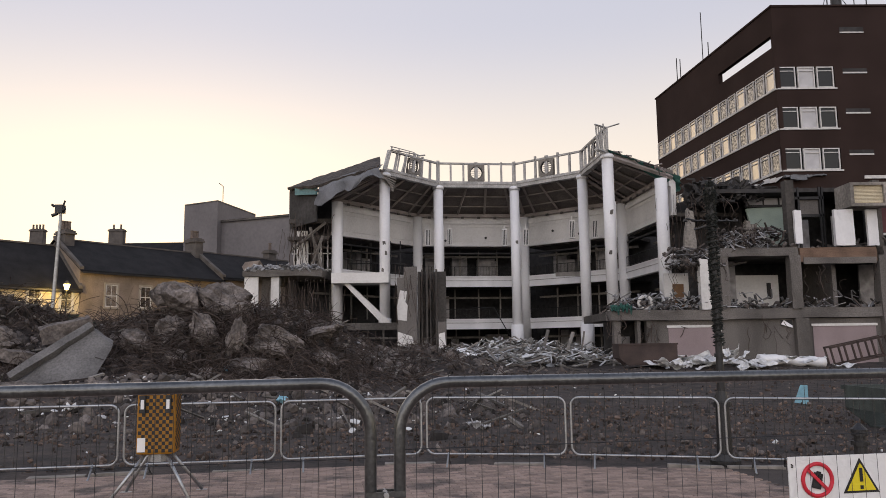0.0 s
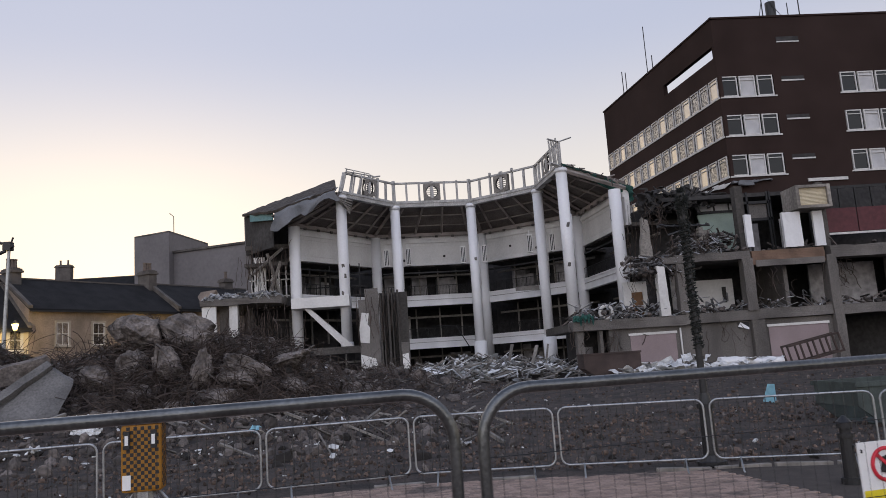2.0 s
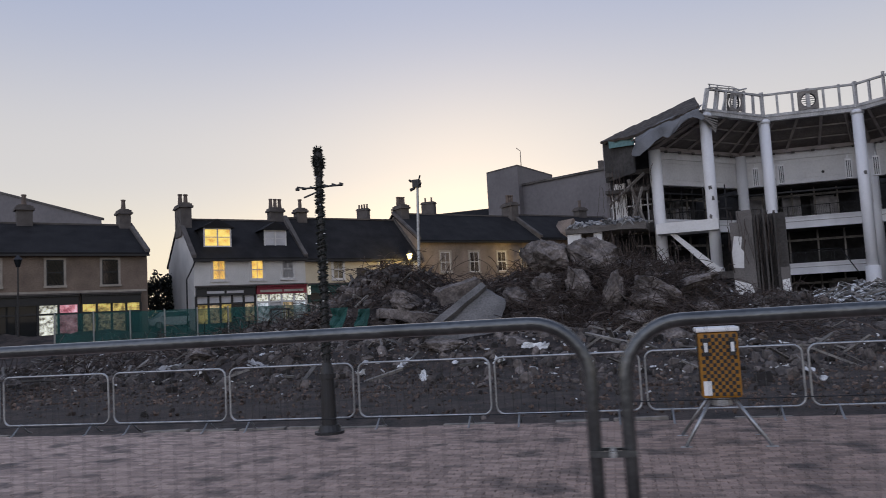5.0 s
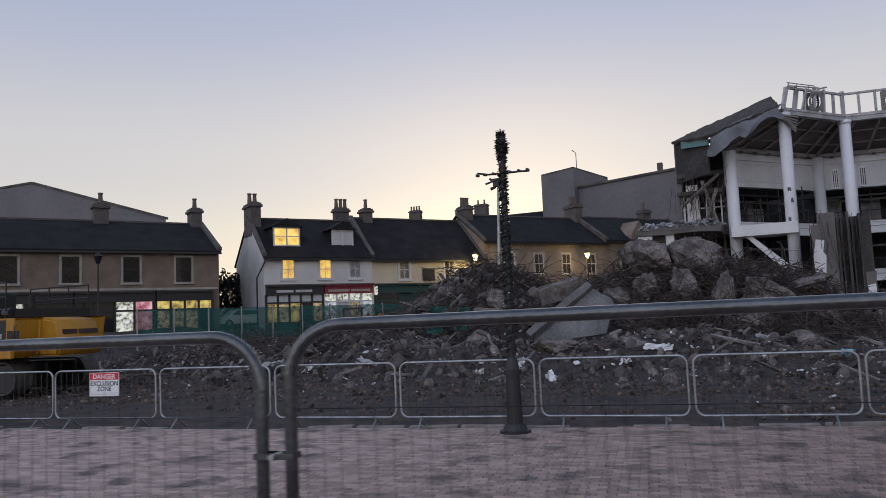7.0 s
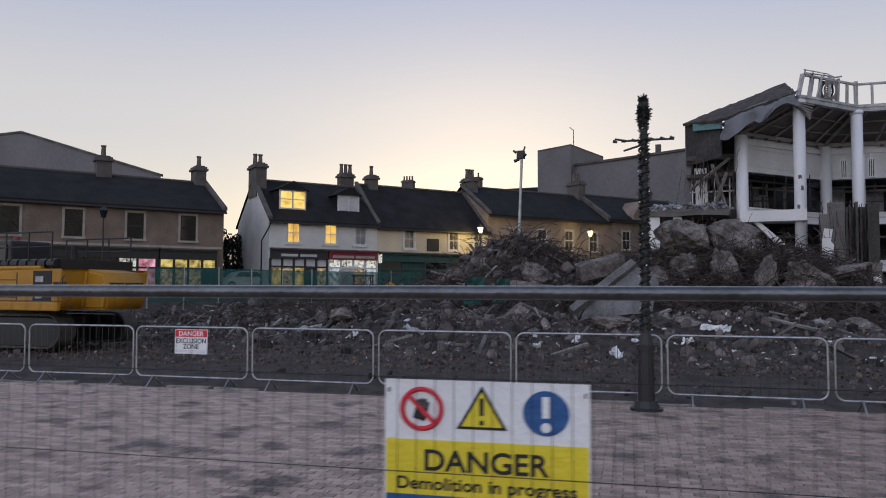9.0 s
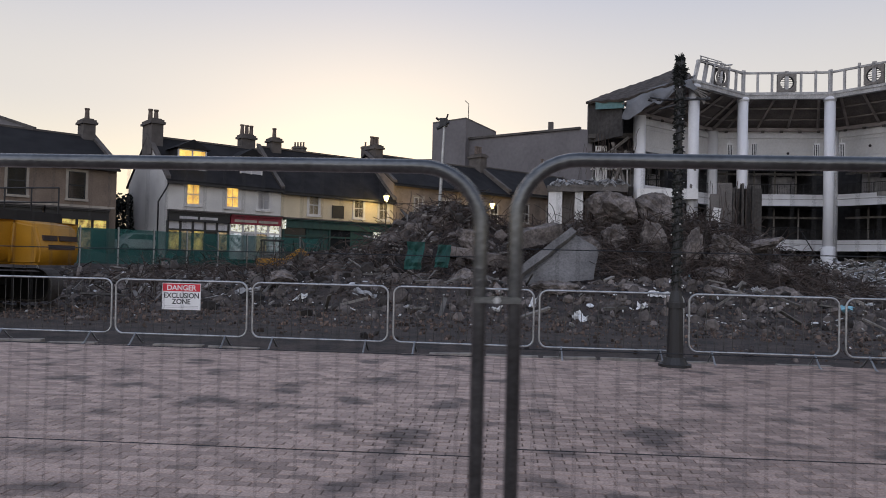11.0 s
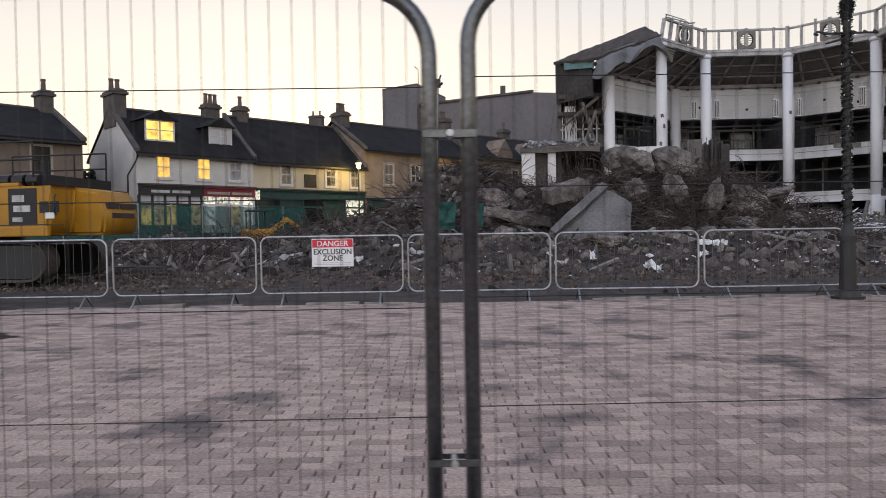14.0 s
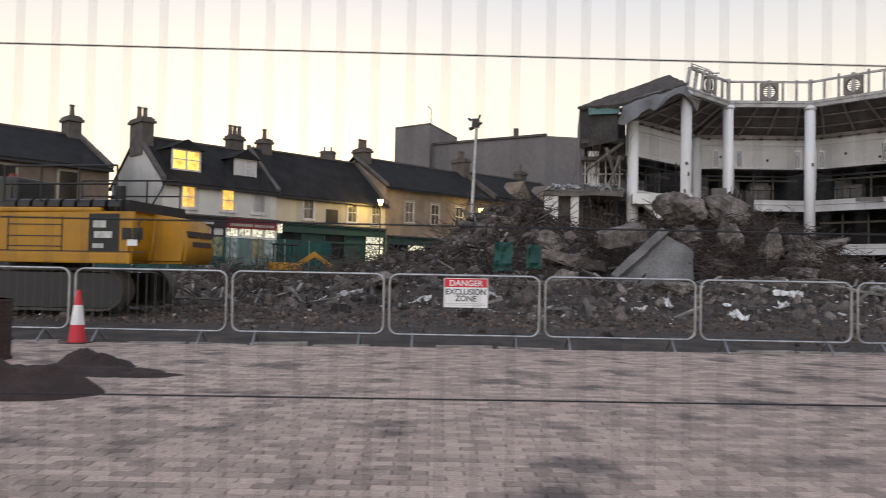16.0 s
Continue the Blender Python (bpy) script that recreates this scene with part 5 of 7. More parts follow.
# ---- far buildings ----
def simple_gable(bm, w, d, z0, eave, ridge):
    prism(bm, [(0, 0, z0), (0, d, z0), (0, d, eave), (0, d / 2, ridge), (0, 0, eave)], (w, 0, 0))


def chimney(parent, m, x, y, z0, z1, w=1.5, d=0.8, pots=3):
    bm = boxes((x - w / 2, y - d / 2, z0, x + w / 2, y + d / 2, z1 - 0.45), (x - w / 2 - 0.14, y - d / 2 - 0.14, z1 - 0.45, x + w / 2 + 0.14, y + d / 2 + 0.14, z1 - 0.27), (x - w / 2 - 0.05, y - d / 2 - 0.05, z1 - 0.27, x + w / 2 + 0.05, y + d / 2 + 0.05, z1 - 0.1), (x - w / 2 + 0.1, y - d / 2 + 0.1, z1 - 0.1, x + w / 2 - 0.1, y + d / 2 - 0.1, z1))
    ob = part("chimney", bm, CHIMNEY, parent, m=m)
    for i in range(pots):
        px = x + (i - (pots - 1) / 2) * (w / max(1, pots))
        bm = cyl(bmesh.new(), (px, y, z1), (px, y, z1 + 0.8), 0.2, 0.15, n=8)
        cyl(bm, (px, y, z1 + 0.72), (px, y, z1 + 0.84), 0.2, n=8)
        part("chimney_pot", bm, POT, ob)


def sash(parent, m, x, z, w, h, pane, surround, frame_mat=None):
    bm = boxes((x - 0.16, -0.06, z - 0.16, x, 0.1, z + h + 0.16), (x + w, -0.06, z - 0.16, x + w + 0.16, 0.1, z + h + 0.16), (x, -0.06, z + h, x + w, 0.1, z + h + 0.16), (x - 0.2, -0.12, z - 0.16, x + w + 0.2, 0.1, z))
    ob = part("window", bm, surround, parent, m=m)
    t = 0.07
    part("window_frame", boxes((x, -0.03, z, x + t, 0.06, z + h), (x + w - t, -0.03, z, x + w, 0.06, z + h), (x + t, -0.03, z + h / 2 - 0.04, x + w - t, 0.06, z + h / 2 + 0.04), (x + t, -0.03, z, x + w - t, 0.06, z + t), (x + t, -0.03, z + h - t, x + w - t, 0.06, z + h), *([] if frame_mat else [(x + w / 2 - 0.02, -0.02, z + t, x + w / 2 + 0.02, 0.05, z + h - t)])), frame_mat or WFRAME, ob)
    part("pane", boxes((x + t, 0.0, z + t, x + w - t, 0.02, z + h - t)), pane, ob)


def house(name, label, p, q, depth, z0, eave, ridge, wall, windows, wz, wh, ww, surround=None, hip=0.0):
    """A terraced house whose front runs from p to q with its outside on the right of that way; y of its frame goes inwards."""
    m = side_frame(p, q)
    w = (Vector(q) - Vector(p)).length
    h = thing(name, label, "house", m)
    bm = bmesh.new()
    prism(bm, [(0, 0, z0), (0, depth, z0), (0, depth, eave), (0, depth / 2, ridge - 0.2), (0, 0, eave)], (w, 0, 0))
    part("wall", bm, wall, h)
    s = (ridge - eave) / (depth / 2)
    for sgn, nm in ((0, "roof"), (1, "roof")):
        ya, yb = (-0.35, depth / 2) if not sgn else (depth + 0.35, depth / 2)
        za = eave - 0.35 * s
        bm = prism(bmesh.new(), [(-0.1, ya, za), (w + 0.1, ya, za), (w + 0.1, yb, ridge), (-0.1, yb, ridge)], (0, 0, 0.16))
        part(nm, bm, SLATE, h)
    part("gutter", boxes((-0.1, -0.5, eave - 0.35 * s - 0.12, w + 0.1, -0.36, eave - 0.35 * s + 0.02)), BLACK, h)
    part("ridge_tile", boxes((0, depth / 2 - 0.14, ridge + 0.1, w, depth / 2 + 0.14, ridge + 0.24)), CHIMNEY, h)
    for sx in (0.0, w):
        bm = prism(bmesh.new(), [(sx - 0.18, -0.3, eave - 0.3 * s + 0.15), (sx - 0.18, depth / 2, ridge + 0.15), (sx - 0.18, depth / 2, ridge + 0.4), (sx - 0.18, -0.3, eave - 0.3 * s + 0.4)], (0.36, 0, 0))
        part("skew", bm, CHIMNEY, h)
    for i, (x, pane) in enumerate(windows):
        sash(h, None, x, wz, ww, wh, pane, surround or (SURROUND if wall is SANDL else WFRAME), BLACK if surround else None)
    return h, m, w


def dormer(h, x, w, z0, z1, y0, pane):
    bm = boxes((x, y0, z0, x + w, y0 + 3.0, z1))
    ob = part("dormer", bm, SLATE, h)
    part("dormer_roof", prism(bmesh.new(), [(x - 0.25, y0 - 0.3, z1), (x + w + 0.25, y0 - 0.3, z1), (x + w / 2, y0 - 0.3, z1 + 0.75)], (0, 3.6, 0)), SLATE, ob)
    t = 0.12
    part("dormer_frame", boxes((x, y0 - 0.08, z0, x + t, y0, z1), (x + w - t, y0 - 0.08, z0, x + w, y0, z1), (x + t, y0 - 0.08, z0, x + w - t, y0, z0 + t), (x + t, y0 - 0.08, z1 - t, x + w - t, y0, z1), (x + w / 2 - t / 2, y0 - 0.08, z0 + t, x + w / 2 + t / 2, y0, z1 - t), (x + t, y0 - 0.06, (z0 + z1) / 2, x + w - t, y0, (z0 + z1) / 2 + 0.07)), WFRAME, ob)
    part("pane", boxes((x + t, y0 - 0.03, z0 + t, x + w - t, y0 - 0.01, z1 - t)), pane, ob)


def shopfront(h, x0, x1, z0, fascia_z, fascia, glass_mat, frame_mat, bars=4, transom=None):
    part("fascia", boxes((x0, -0.35, fascia_z, x1, 0.0, fascia_z + 0.62), (x0, -0.5, fascia_z + 0.62, x1, 0.0, fascia_z + 0.74)), fascia, h)
    part("cornice", boxes((x0 - 0.05, -0.58, fascia_z + 0.74, x1 + 0.05, 0.0, fascia_z + 0.84)), CHIMNEY, h)
    bm = bmesh.new()
    for i in range(bars + 1):
        x = x0 + (x1 - x0) * i / bars
        box(bm, x - 0.08, -0.2, z0, x + 0.08, 0, fascia_z)
    box(bm, x0, -0.2, z0, x1, 0, z0 + 0.6)
    box(bm, x0, -0.18, fascia_z - 0.72, x1, 0, fascia_z - 0.58)
    part("shopfront_frame", bm, frame_mat, h)
    for i in range(bars):
        a, b = x0 + (x1 - x0) * i / bars + 0.08, x0 + (x1 - x0) * (i + 1) / bars - 0.08
        part("shop_window", boxes((a, -0.1, z0 + 0.6, b, -0.05, fascia_z - 0.72)), glass_mat[i % len(glass_mat)], h)
        part("transom_light", boxes((a, -0.1, fascia_z - 0.58, b, -0.05, fascia_z)), transom or glass_mat[i % len(glass_mat)], h)


def make_street():
    d = Vector((12.5, 17.4, 0)).normalized()
    p0 = Vector((-44.8, 48.9, 0))
    g = 1.4
    L = [0.0, 9.5, 21.0, 36.0, 50.0]
    P = [p0 + d * s for s in L]
    h, m, w = house("white_house", "white rendered two-storey house with slate roof and lit dormer", P[0], P[1], 9.0, g, 7.4, 10.9, RENDERW, [(1.5, LIT), (4.7, LIT), (7.4, BLIND)], 5.5, 1.6, 1.05)
    dormer(h, 1.1, 2.3, 8.3, 9.9, 1.0, LIT)
    dormer(h, 6.3, 2.0, 8.3, 9.8, 1.2, BLIND)
    chimney(h, None, 0.35, 4.5, 9.5, 12.4, 0.9, 2.2, 2)
    chimney(h, None, 9.3, 6.5, 9.5, 12.6, 1.3, 0.9, 3)
    chimney(h, None, 11.0, 4.5, 9.5, 12.3, 0.9, 1.1, 1)
    shopfront(h, 0.1, 4.9, g, 4.2, BLACK, [LITY, LITD, LITY, GLASS, LITD], BLACK, 5, BLIND)
    part("fascia_lettering_bar", boxes((0.9, -0.37, 4.38, 2.3, -0.35, 4.58), (2.5, -0.37, 4.38, 3.9, -0.35, 4.58)), BLIND, h)
    shopfront(h, 5.0, 9.4, g, 4.2, RED, [LITC, BLIND, LITD, LITC], WFRAME, 4, LITW)
    part("fascia_lettering_bar", boxes((5.3, -0.37, 4.36, 7.2, -0.35, 4.56), (7.35, -0.37, 4.36, 9.1, -0.35, 4.56)), SURROUND, h)
    part("hanging_sign", boxes((9.5, -0.75, 4.0, 9.62, -0.2, 4.75)), LITW, h, "lit white hanging sign")
    part("downpipe", tube(bmesh.new(), [(0.1, -0.15, 7.1), (-0.1, -0.2, 6.6), (-0.5, 0.3, 5.6), (-0.5, 0.3, g)], 0.06, 6), BLACK, h)
    h, m, w = house("cream_house", "cream rendered house under a long slate roof lit by street lamp", P[1], P[2], 9.0, g, 7.3, 11.2, RENDERC, [(2.6, GLASS), (7.2, GLASS), (9.9, GLASS)], 5.35, 1.7, 1.0)
    chimney(h, None, 12.3, 4.5, 10, 12.9, 0.9, 1.7, 3)
    shopfront(h, 0.2, 11.3, g, 4.15, GREEN, [GLASS, GREEN, GLASS, GREEN, LITW], GREEN, 5)
    part("wall_sign", boxes((4.9, -0.1, 5.2, 6.1, 0, 6.3)), BLACK, h)
    h, m, w = house("sandstone_house", "tan sandstone two-storey house with slate roof", P[2], P[3], 9.5, g, 8.9, 11.9, SANDL, [(2.4, BLIND), (5.8, GLASS), (9.2, GLASS), (12.4, GLASS)], 5.7, 2.0, 1.1)
    chimney(h, None, 14.8, 4.7, 10, 13.6, 0.9, 1.9, 3)
    shopfront(h, 0.3, 14.5, g, 3.6, GREEN, [GLASS, LITW, GLASS], GREEN, 6)
    h, m, w = house("sandstone_house", "tan sandstone house with stone gablets above the eaves", P[3], P[4], 9.5, g, 9.2, 12.1, SANDL, [(2.0, GLASS), (6.0, GLASS), (10.0, GLASS)], 6.0, 2.0, 1.1)
    for x in (3.5, 8.5):
        part("gablet", prism(bmesh.new(), [(x, -0.2, 8.9), (x + 2.4, -0.2, 8.9), (x + 2.4, -0.2, 9.8), (x + 1.2, -0.2, 11.3), (x, -0.2, 9.8)], (0, 2.5, 0)), SANDL, h)
    chimney(h, None, 10.5, 5, 10, 13.4, 1.2, 1.0, 1)
    # roofs of the street behind
    h, m, w = house("far_terrace", "long dark slate-roofed terrace on the hill behind the street", Vector((-100, 130, 0)), Vector((-42, 130, 0)), 9, g, 17.2, 20.6, GREYW, [], 5, 1.8, 1.1)
    chimney(h, None, 25.2, 4.5, 19.5, 23.6, 2.4, 1.2, 4)
    chimney(h, None, 39.6, 4.5, 19.5, 23.4, 2.6, 1.2, 2)
    part("skylight", boxes((34.0, 0.9, 18.3, 35.4, 1.6, 18.9)), BLIND, h)
    # left terrace
    q1 = Vector((-47.4, 46.6, 0))
    q0 = q1 - Vector((0.53, 0.848, 0)) * 30
    h, m, w = house("long_sandstone_house", "dark sandstone terrace with shops and a slate roof", q0, q1, 10.5, g - 0.6, 7.85, 10.5, SAND, [(8.9, GLASS), (14.9, GLASS), (18.8, GLASS), (22.9, GLASS), (26.7, GLASS)], 5.4, 1.9, 1.15, SURROUND)
    chimney(h, None, 22.1, 5.2, 9.5, 12.1, 1.1, 1.0, 1)
    chimney(h, None, 29.5, 5.2, 9.5, 12.0, 0.9, 1.3, 1)
    chimney(h, None, 10.0, 5.2, 9.5, 12.4, 1.3, 1.1, 2)
    shopfront(h, 12.0, 19.5, g - 0.6, 3.95, BLACK, [GLASS, GLASS, LITW], BLACK, 5)
    shopfront(h, 19.6, 25.0, g - 0.6, 3.95, BLACK, [GLASS, GLASS, LITW, LITR], BLACK, 4)
    shopfront(h, 25.2, 29.4, g - 0.6, 3.95, BLACK, [LITD, LITD, LITD, GLASS], BLACK, 4, LITY)
    part("string_course", boxes((0, -0.1, 4.82, 29.9, 0, 4.98)), SURROUND, h)
    # big hall behind the left terrace
    hall = thing("grey_hall", "large grey flat-sided hall behind the terrace", "building", Matrix.Translation((-76.8, 70, 0)))
    bm = prism(bmesh.new(), [(0, 0, 0.5), (0, 0, 15.5), (-25.1, 0, 22.9), (-60, 0, 22.9), (-60, 0, 0.5)], (-32, 25, 0))
    part("wall", bm, GREYW, hall)
    bm = prism(bmesh.new(), [(0, -0.1, 15.5), (-25.1, -0.1, 22.9), (-60, -0.1, 22.9), (-60, -0.1, 23.2), (-25.1, -0.1, 23.2), (0, -0.1, 15.8)], (0, 0.5, 0))
    part("roof_edge", bm, DARKC, hall)
    # grey block behind the houses
    blk = thing("grey_block", "tall windowless grey rendered block", "building", Matrix.Translation((-46.2, 128.6, 0)) @ rot_z(math.atan2(10.4, 9.6)))
    inv = blk.matrix_basis.inverted()
    lo, ne, ri, ba = (-46.2, 128.6, 0), (-39.3, 125.0, 0), (-36.6, 139.0, 0), (-44.0, 143.0, 0)
    part("tower_body", prism(bmesh.new(), [lo, ne, ri, ba], (0, 0, 26.3)), GREYW, blk, m=inv)
    part("parapet", prism(bmesh.new(), [(x, y, 26.3) for x, y, z in (lo, ne, ri, ba)], (0, 0, 0.3)), DARKC, blk, m=inv)
    part("opening", boxes((10.6, -0.06, 23.4, 12.0, 0.0, 25.2), m=side_frame(ne, ri)), BLIND, blk, m=inv)
    part("lower_body", prism(bmesh.new(), [(-39.5, 126.6, 0), (-19.5, 118.6, 0), (-10.0, 122.0, 0), (-31.0, 141.0, 0)], (0, 0, 23.0)), GREYW, blk, m=inv)
    part("coping", prism(bmesh.new(), [(-39.6, 126.3, 23.0), (-19.5, 118.3, 23.0), (-19.3, 118.9, 23.0), (-39.4, 126.9, 23.0)], (0, 0, 0.35)), DARKC, blk, m=inv)
    part("aerial", tube(bmesh.new(), [(-40, 130, 26.4), (-40, 130, 30.0), (-40.7, 130, 30.6)], 0.07, 5), STEELB, blk, m=inv)
    part("chimney", boxes((-24.8, 121.4, 23, -24.0, 122.2, 24.8)), CHIMNEY, blk, m=inv)


make_street()


# ---- small things in the street ----
def hedge():
    """Dark shrub in the gap between the terraces."""
    t = thing("shrub", "dark evergreen shrub between two house gables", "shrub", Matrix.Translation((-52.5, 53.5, 1.2)))
    part("stem", cyl(bmesh.new(), (0, 0, 0), (0, 0, 3.2), 0.16, 0.06, 7), CHIMNEY, t)
    bm = bmesh.new()
    for _ in range(2200):
        d = Vector((RNG.gauss(0, 1), RNG.gauss(0, 1), RNG.gauss(0, 1))).normalized()
        r = RNG.uniform(0.5, 1.0) * (1 + 0.3 * noise.noise(d * 2))
        c = Vector((d.x * 2.2 * r, d.y * 1.6 * r, 3.2 + d.z * 2.4 * r))
        q = Euler(spin()).to_matrix()
        vs = [bm.verts.new(c + q @ Vector(v)) for v in ((-0.2, 0, 0), (0, -0.1, 0.03), (0.2, 0, 0), (0, 0.1, 0.03))]
        bm.faces.new(vs)
    part("crown", bm, LEAF, t)


hedge()


def parked_car():
    c = thing("parked_car", "pale grey car parked in the gap between the terraces", "car", Matrix.Translation((-47.6, 49.4, 1.75)) @ rot_z(radians(60)))
    prof = [(-2.0, 0.3), (-2.05, 0.75), (-1.3, 0.95), (-0.7, 1.42), (0.9, 1.45), (1.6, 1.0), (2.05, 0.9), (2.1, 0.3)]
    bm = prism(bmesh.new(), [(x, -0.85, z) for x, z in prof], (0, 1.7, 0))
    bmesh.ops.bevel(bm, geom=bm.edges[:], offset=0.06, segments=2, affect="EDGES")
    part("body", bm, SIGNW, c)
    for y in (-0.86, 0.82):
        part("side_window", prism(bmesh.new(), [(-1.1, y, 0.98), (-0.65, y, 1.36), (0.85, y, 1.38), (1.35, y, 1.0)], (0, 0.04, 0)), GLASS, c)
        for x in (-1.3, 1.3):
            w = part("wheel", cyl(bmesh.new(), (x, y - 0.02, 0.32), (x, y + 0.08, 0.32), 0.32, n=16), BLACK, c)
            part("rim", cyl(bmesh.new(), (x, y - 0.03, 0.32), (x, y + 0.09, 0.32), 0.18, n=12), GALV, w)


parked_car()


def mini_digger():
    d = thing("mini_digger", "small yellow digger standing before the shops", "digger", Matrix.Translation((-33.6, 44.8, land(-33.6, 44.8) + 0.02)) @ rot_z(radians(35)))
    part("tracks", boxes((-1.1, -0.9, 0, 1.1, -0.5, 0.5), (-1.1, 0.5, 0, 1.1, 0.9, 0.5)), TRACKM, d)
    bm = bmesh.new()
    box(bm, -1.2, -0.8, 0.55, 0.6, 0.8, 1.25, bev=0.1)
    part("body", bm, YELLOW, d)
    bm = boxes(*[(x, y, 1.25, x + 0.07, y + 0.07, 2.35) for x in (-0.9, 0.3) for y in (-0.7, 0.63)], (-0.95, -0.75, 2.35, 0.42, 0.75, 2.45))
    part("cab_frame", bm, BLACK, d)
    part("boom", prism(bmesh.new(), [(0.5, -0.12, 0.9), (0.5, -0.12, 1.25), (1.6, -0.12, 2.0), (2.9, -0.12, 1.1), (2.8, -0.12, 0.85), (1.6, -0.12, 1.65)], (0, 0.25, 0)), YELLOW, d)
    part("bucket", prism(bmesh.new(), [(2.7, -0.3, 1.0), (3.1, -0.3, 1.0), (3.0, -0.3, 0.35), (2.5, -0.3, 0.45)], (0, 0.6, 0)), TRACKM, d)


mini_digger()


# ---- site fence along the pavement ----
FA = 0.1835
FJ = [Vector((x, 2.207 + (x + 7.4) * math.tan(FA), 0)) for x in (3.23, -0.300, -3.915, -7.40, -10.965, -14.485, -18.02, -21.55)]


def fence_top(x):
    return 1.842 + 0.007 * (x + 0.4)


# how far each panel's ends stand off the even line: left end, right end
SAG = [(-0.03, -0.03), (-0.025, 0.0), (0.0, 0.012)] + [(0.0, 0.0)] * 8


def fence_panel(p, q, sag):
    """One mesh panel of tube; x of its frame runs from q to p."""
    fr = side_frame(q, p)
    w = (p - q).length
    top = fence_top((p.x + q.x) / 2)
    f = thing("site_fence_panel", "galvanised steel mesh fence panel with round top corners", "fence", fr, "fence panels along the pavement")
    a, b, r = 0.049, w - 0.049, 0.17
    pts = [(a, 0, 0.06)] + [(a + r - r * math.cos(radians(t)), 0, top - r + r * math.sin(radians(t))) for t in range(0, 91, 10)] + [(b - r + r * math.sin(radians(t)), 0, top - r + r * math.cos(radians(t))) for t in range(0, 91, 10)] + [(b, 0, 0.06)]
    pts = [(x, y, z + (sag[0] + (sag[1] - sag[0]) * x / w if z > 1 else 0)) for x, y, z in pts]
    part("tube_frame", tube(bmesh.new(), pts, 0.0205, 14), RAILM, f)
    part("bottom_rail", cyl(bmesh.new(), (a, 0, 0.14), (b, 0, 0.14), 0.016, n=10), RAILM, f)
    bm = bmesh.new()
    n = 62
    for i in range(1, n):
        x = a + (b - a) * i / n
        e = min(x - a, b - x)
        zt = top - 0.005 if e > r else top - r + math.sqrt(max(0, r * r - (r - e) ** 2))
        cyl(bm, (x, -0.008, 0.14), (x, -0.008, zt), 0.0010, n=4)
    tagged(part("wire_mesh", bm, WIREM, f), kind="stuff")
    bm = bmesh.new()
    for z in (0.25, 0.525, 0.80, 1.075, 1.35, 1.62):
        cyl(bm, (a, -0.011, top - z), (b, -0.011, top - z), 0.0014, n=4)
    tagged(part("cross_wire", bm, WIREM, f), kind="stuff")
    return f


for k in range(len(FJ) - 1):
    fence_panel(FJ[k], FJ[k + 1], SAG[k])


def fence_foot(p):
    m = Matrix.Translation(p) @ rot_z(FA)
    f = thing("rubber_block", "dark moulded rubber block under a fence joint", "ballast block", m, "fence feet")
    bm = boxes((-0.11, -0.35, 0.003, 0.11, 0.35, 0.06), (-0.08, -0.30, 0.06, 0.08, 0.30, 0.12))
    part("block", bm, BLACK, f)


for p in FJ:
    fence_foot(p)


def coupler(p, z):
    f = thing("fence_coupler", "zinc clamp joining two fence posts", "clamp", Matrix.Translation((p.x, p.y, z)) @ rot_z(FA), "fence clamps")
    part("plate", boxes((-0.066, -0.030, -0.009, 0.066, -0.023, 0.009), (-0.066, 0.023, -0.009, 0.066, 0.030, 0.009)), RAILM, f)
    part("bolt", cyl(bmesh.new(), (0, -0.045, 0), (0, 0.045, 0), 0.009, n=8), GALV, f)


for p in FJ[1:-1]:
    coupler(p, fence_top(p.x) - 0.38)
    coupler(p, fence_top(p.x) - 1.20)


# ---- signs on the fence ----
def sign_board(x, w, h, z_top, name, label):
    """A board tied to the fence on the pavement side; local x to the right, z up from the top edge, front at y < 0."""
    y = FJ[1].y + (x - FJ[1].x) * math.tan(FA)
    s = thing(name, label, "sign", Matrix.Translation((x, y + 0.012, z_top)) @ rot_z(FA))
    bm = bmesh.new()
    box(bm, 0, -0.006, -h, w, 0, 0)
    part("board", bm, SIGNW, s)
    for tx in (0.012, w - 0.012):
        bm = tube(bmesh.new(), [(tx, -0.012, -0.03), (tx, 0.03, -0.01), (tx, 0.035, -0.04), (tx, -0.012, -0.035)], 0.003, 5)
        part("cable_tie", bm, BLACK, s)
    return s


FRONT = Matrix.Rotation(radians(90), 4, "X")


def disc(s, name, x, z, r, material, y=-0.008, n=28):
    return part(name, cyl(bmesh.new(), (x, y + 0.001, z), (x, y - 0.001, z), r, n=n), material, s)


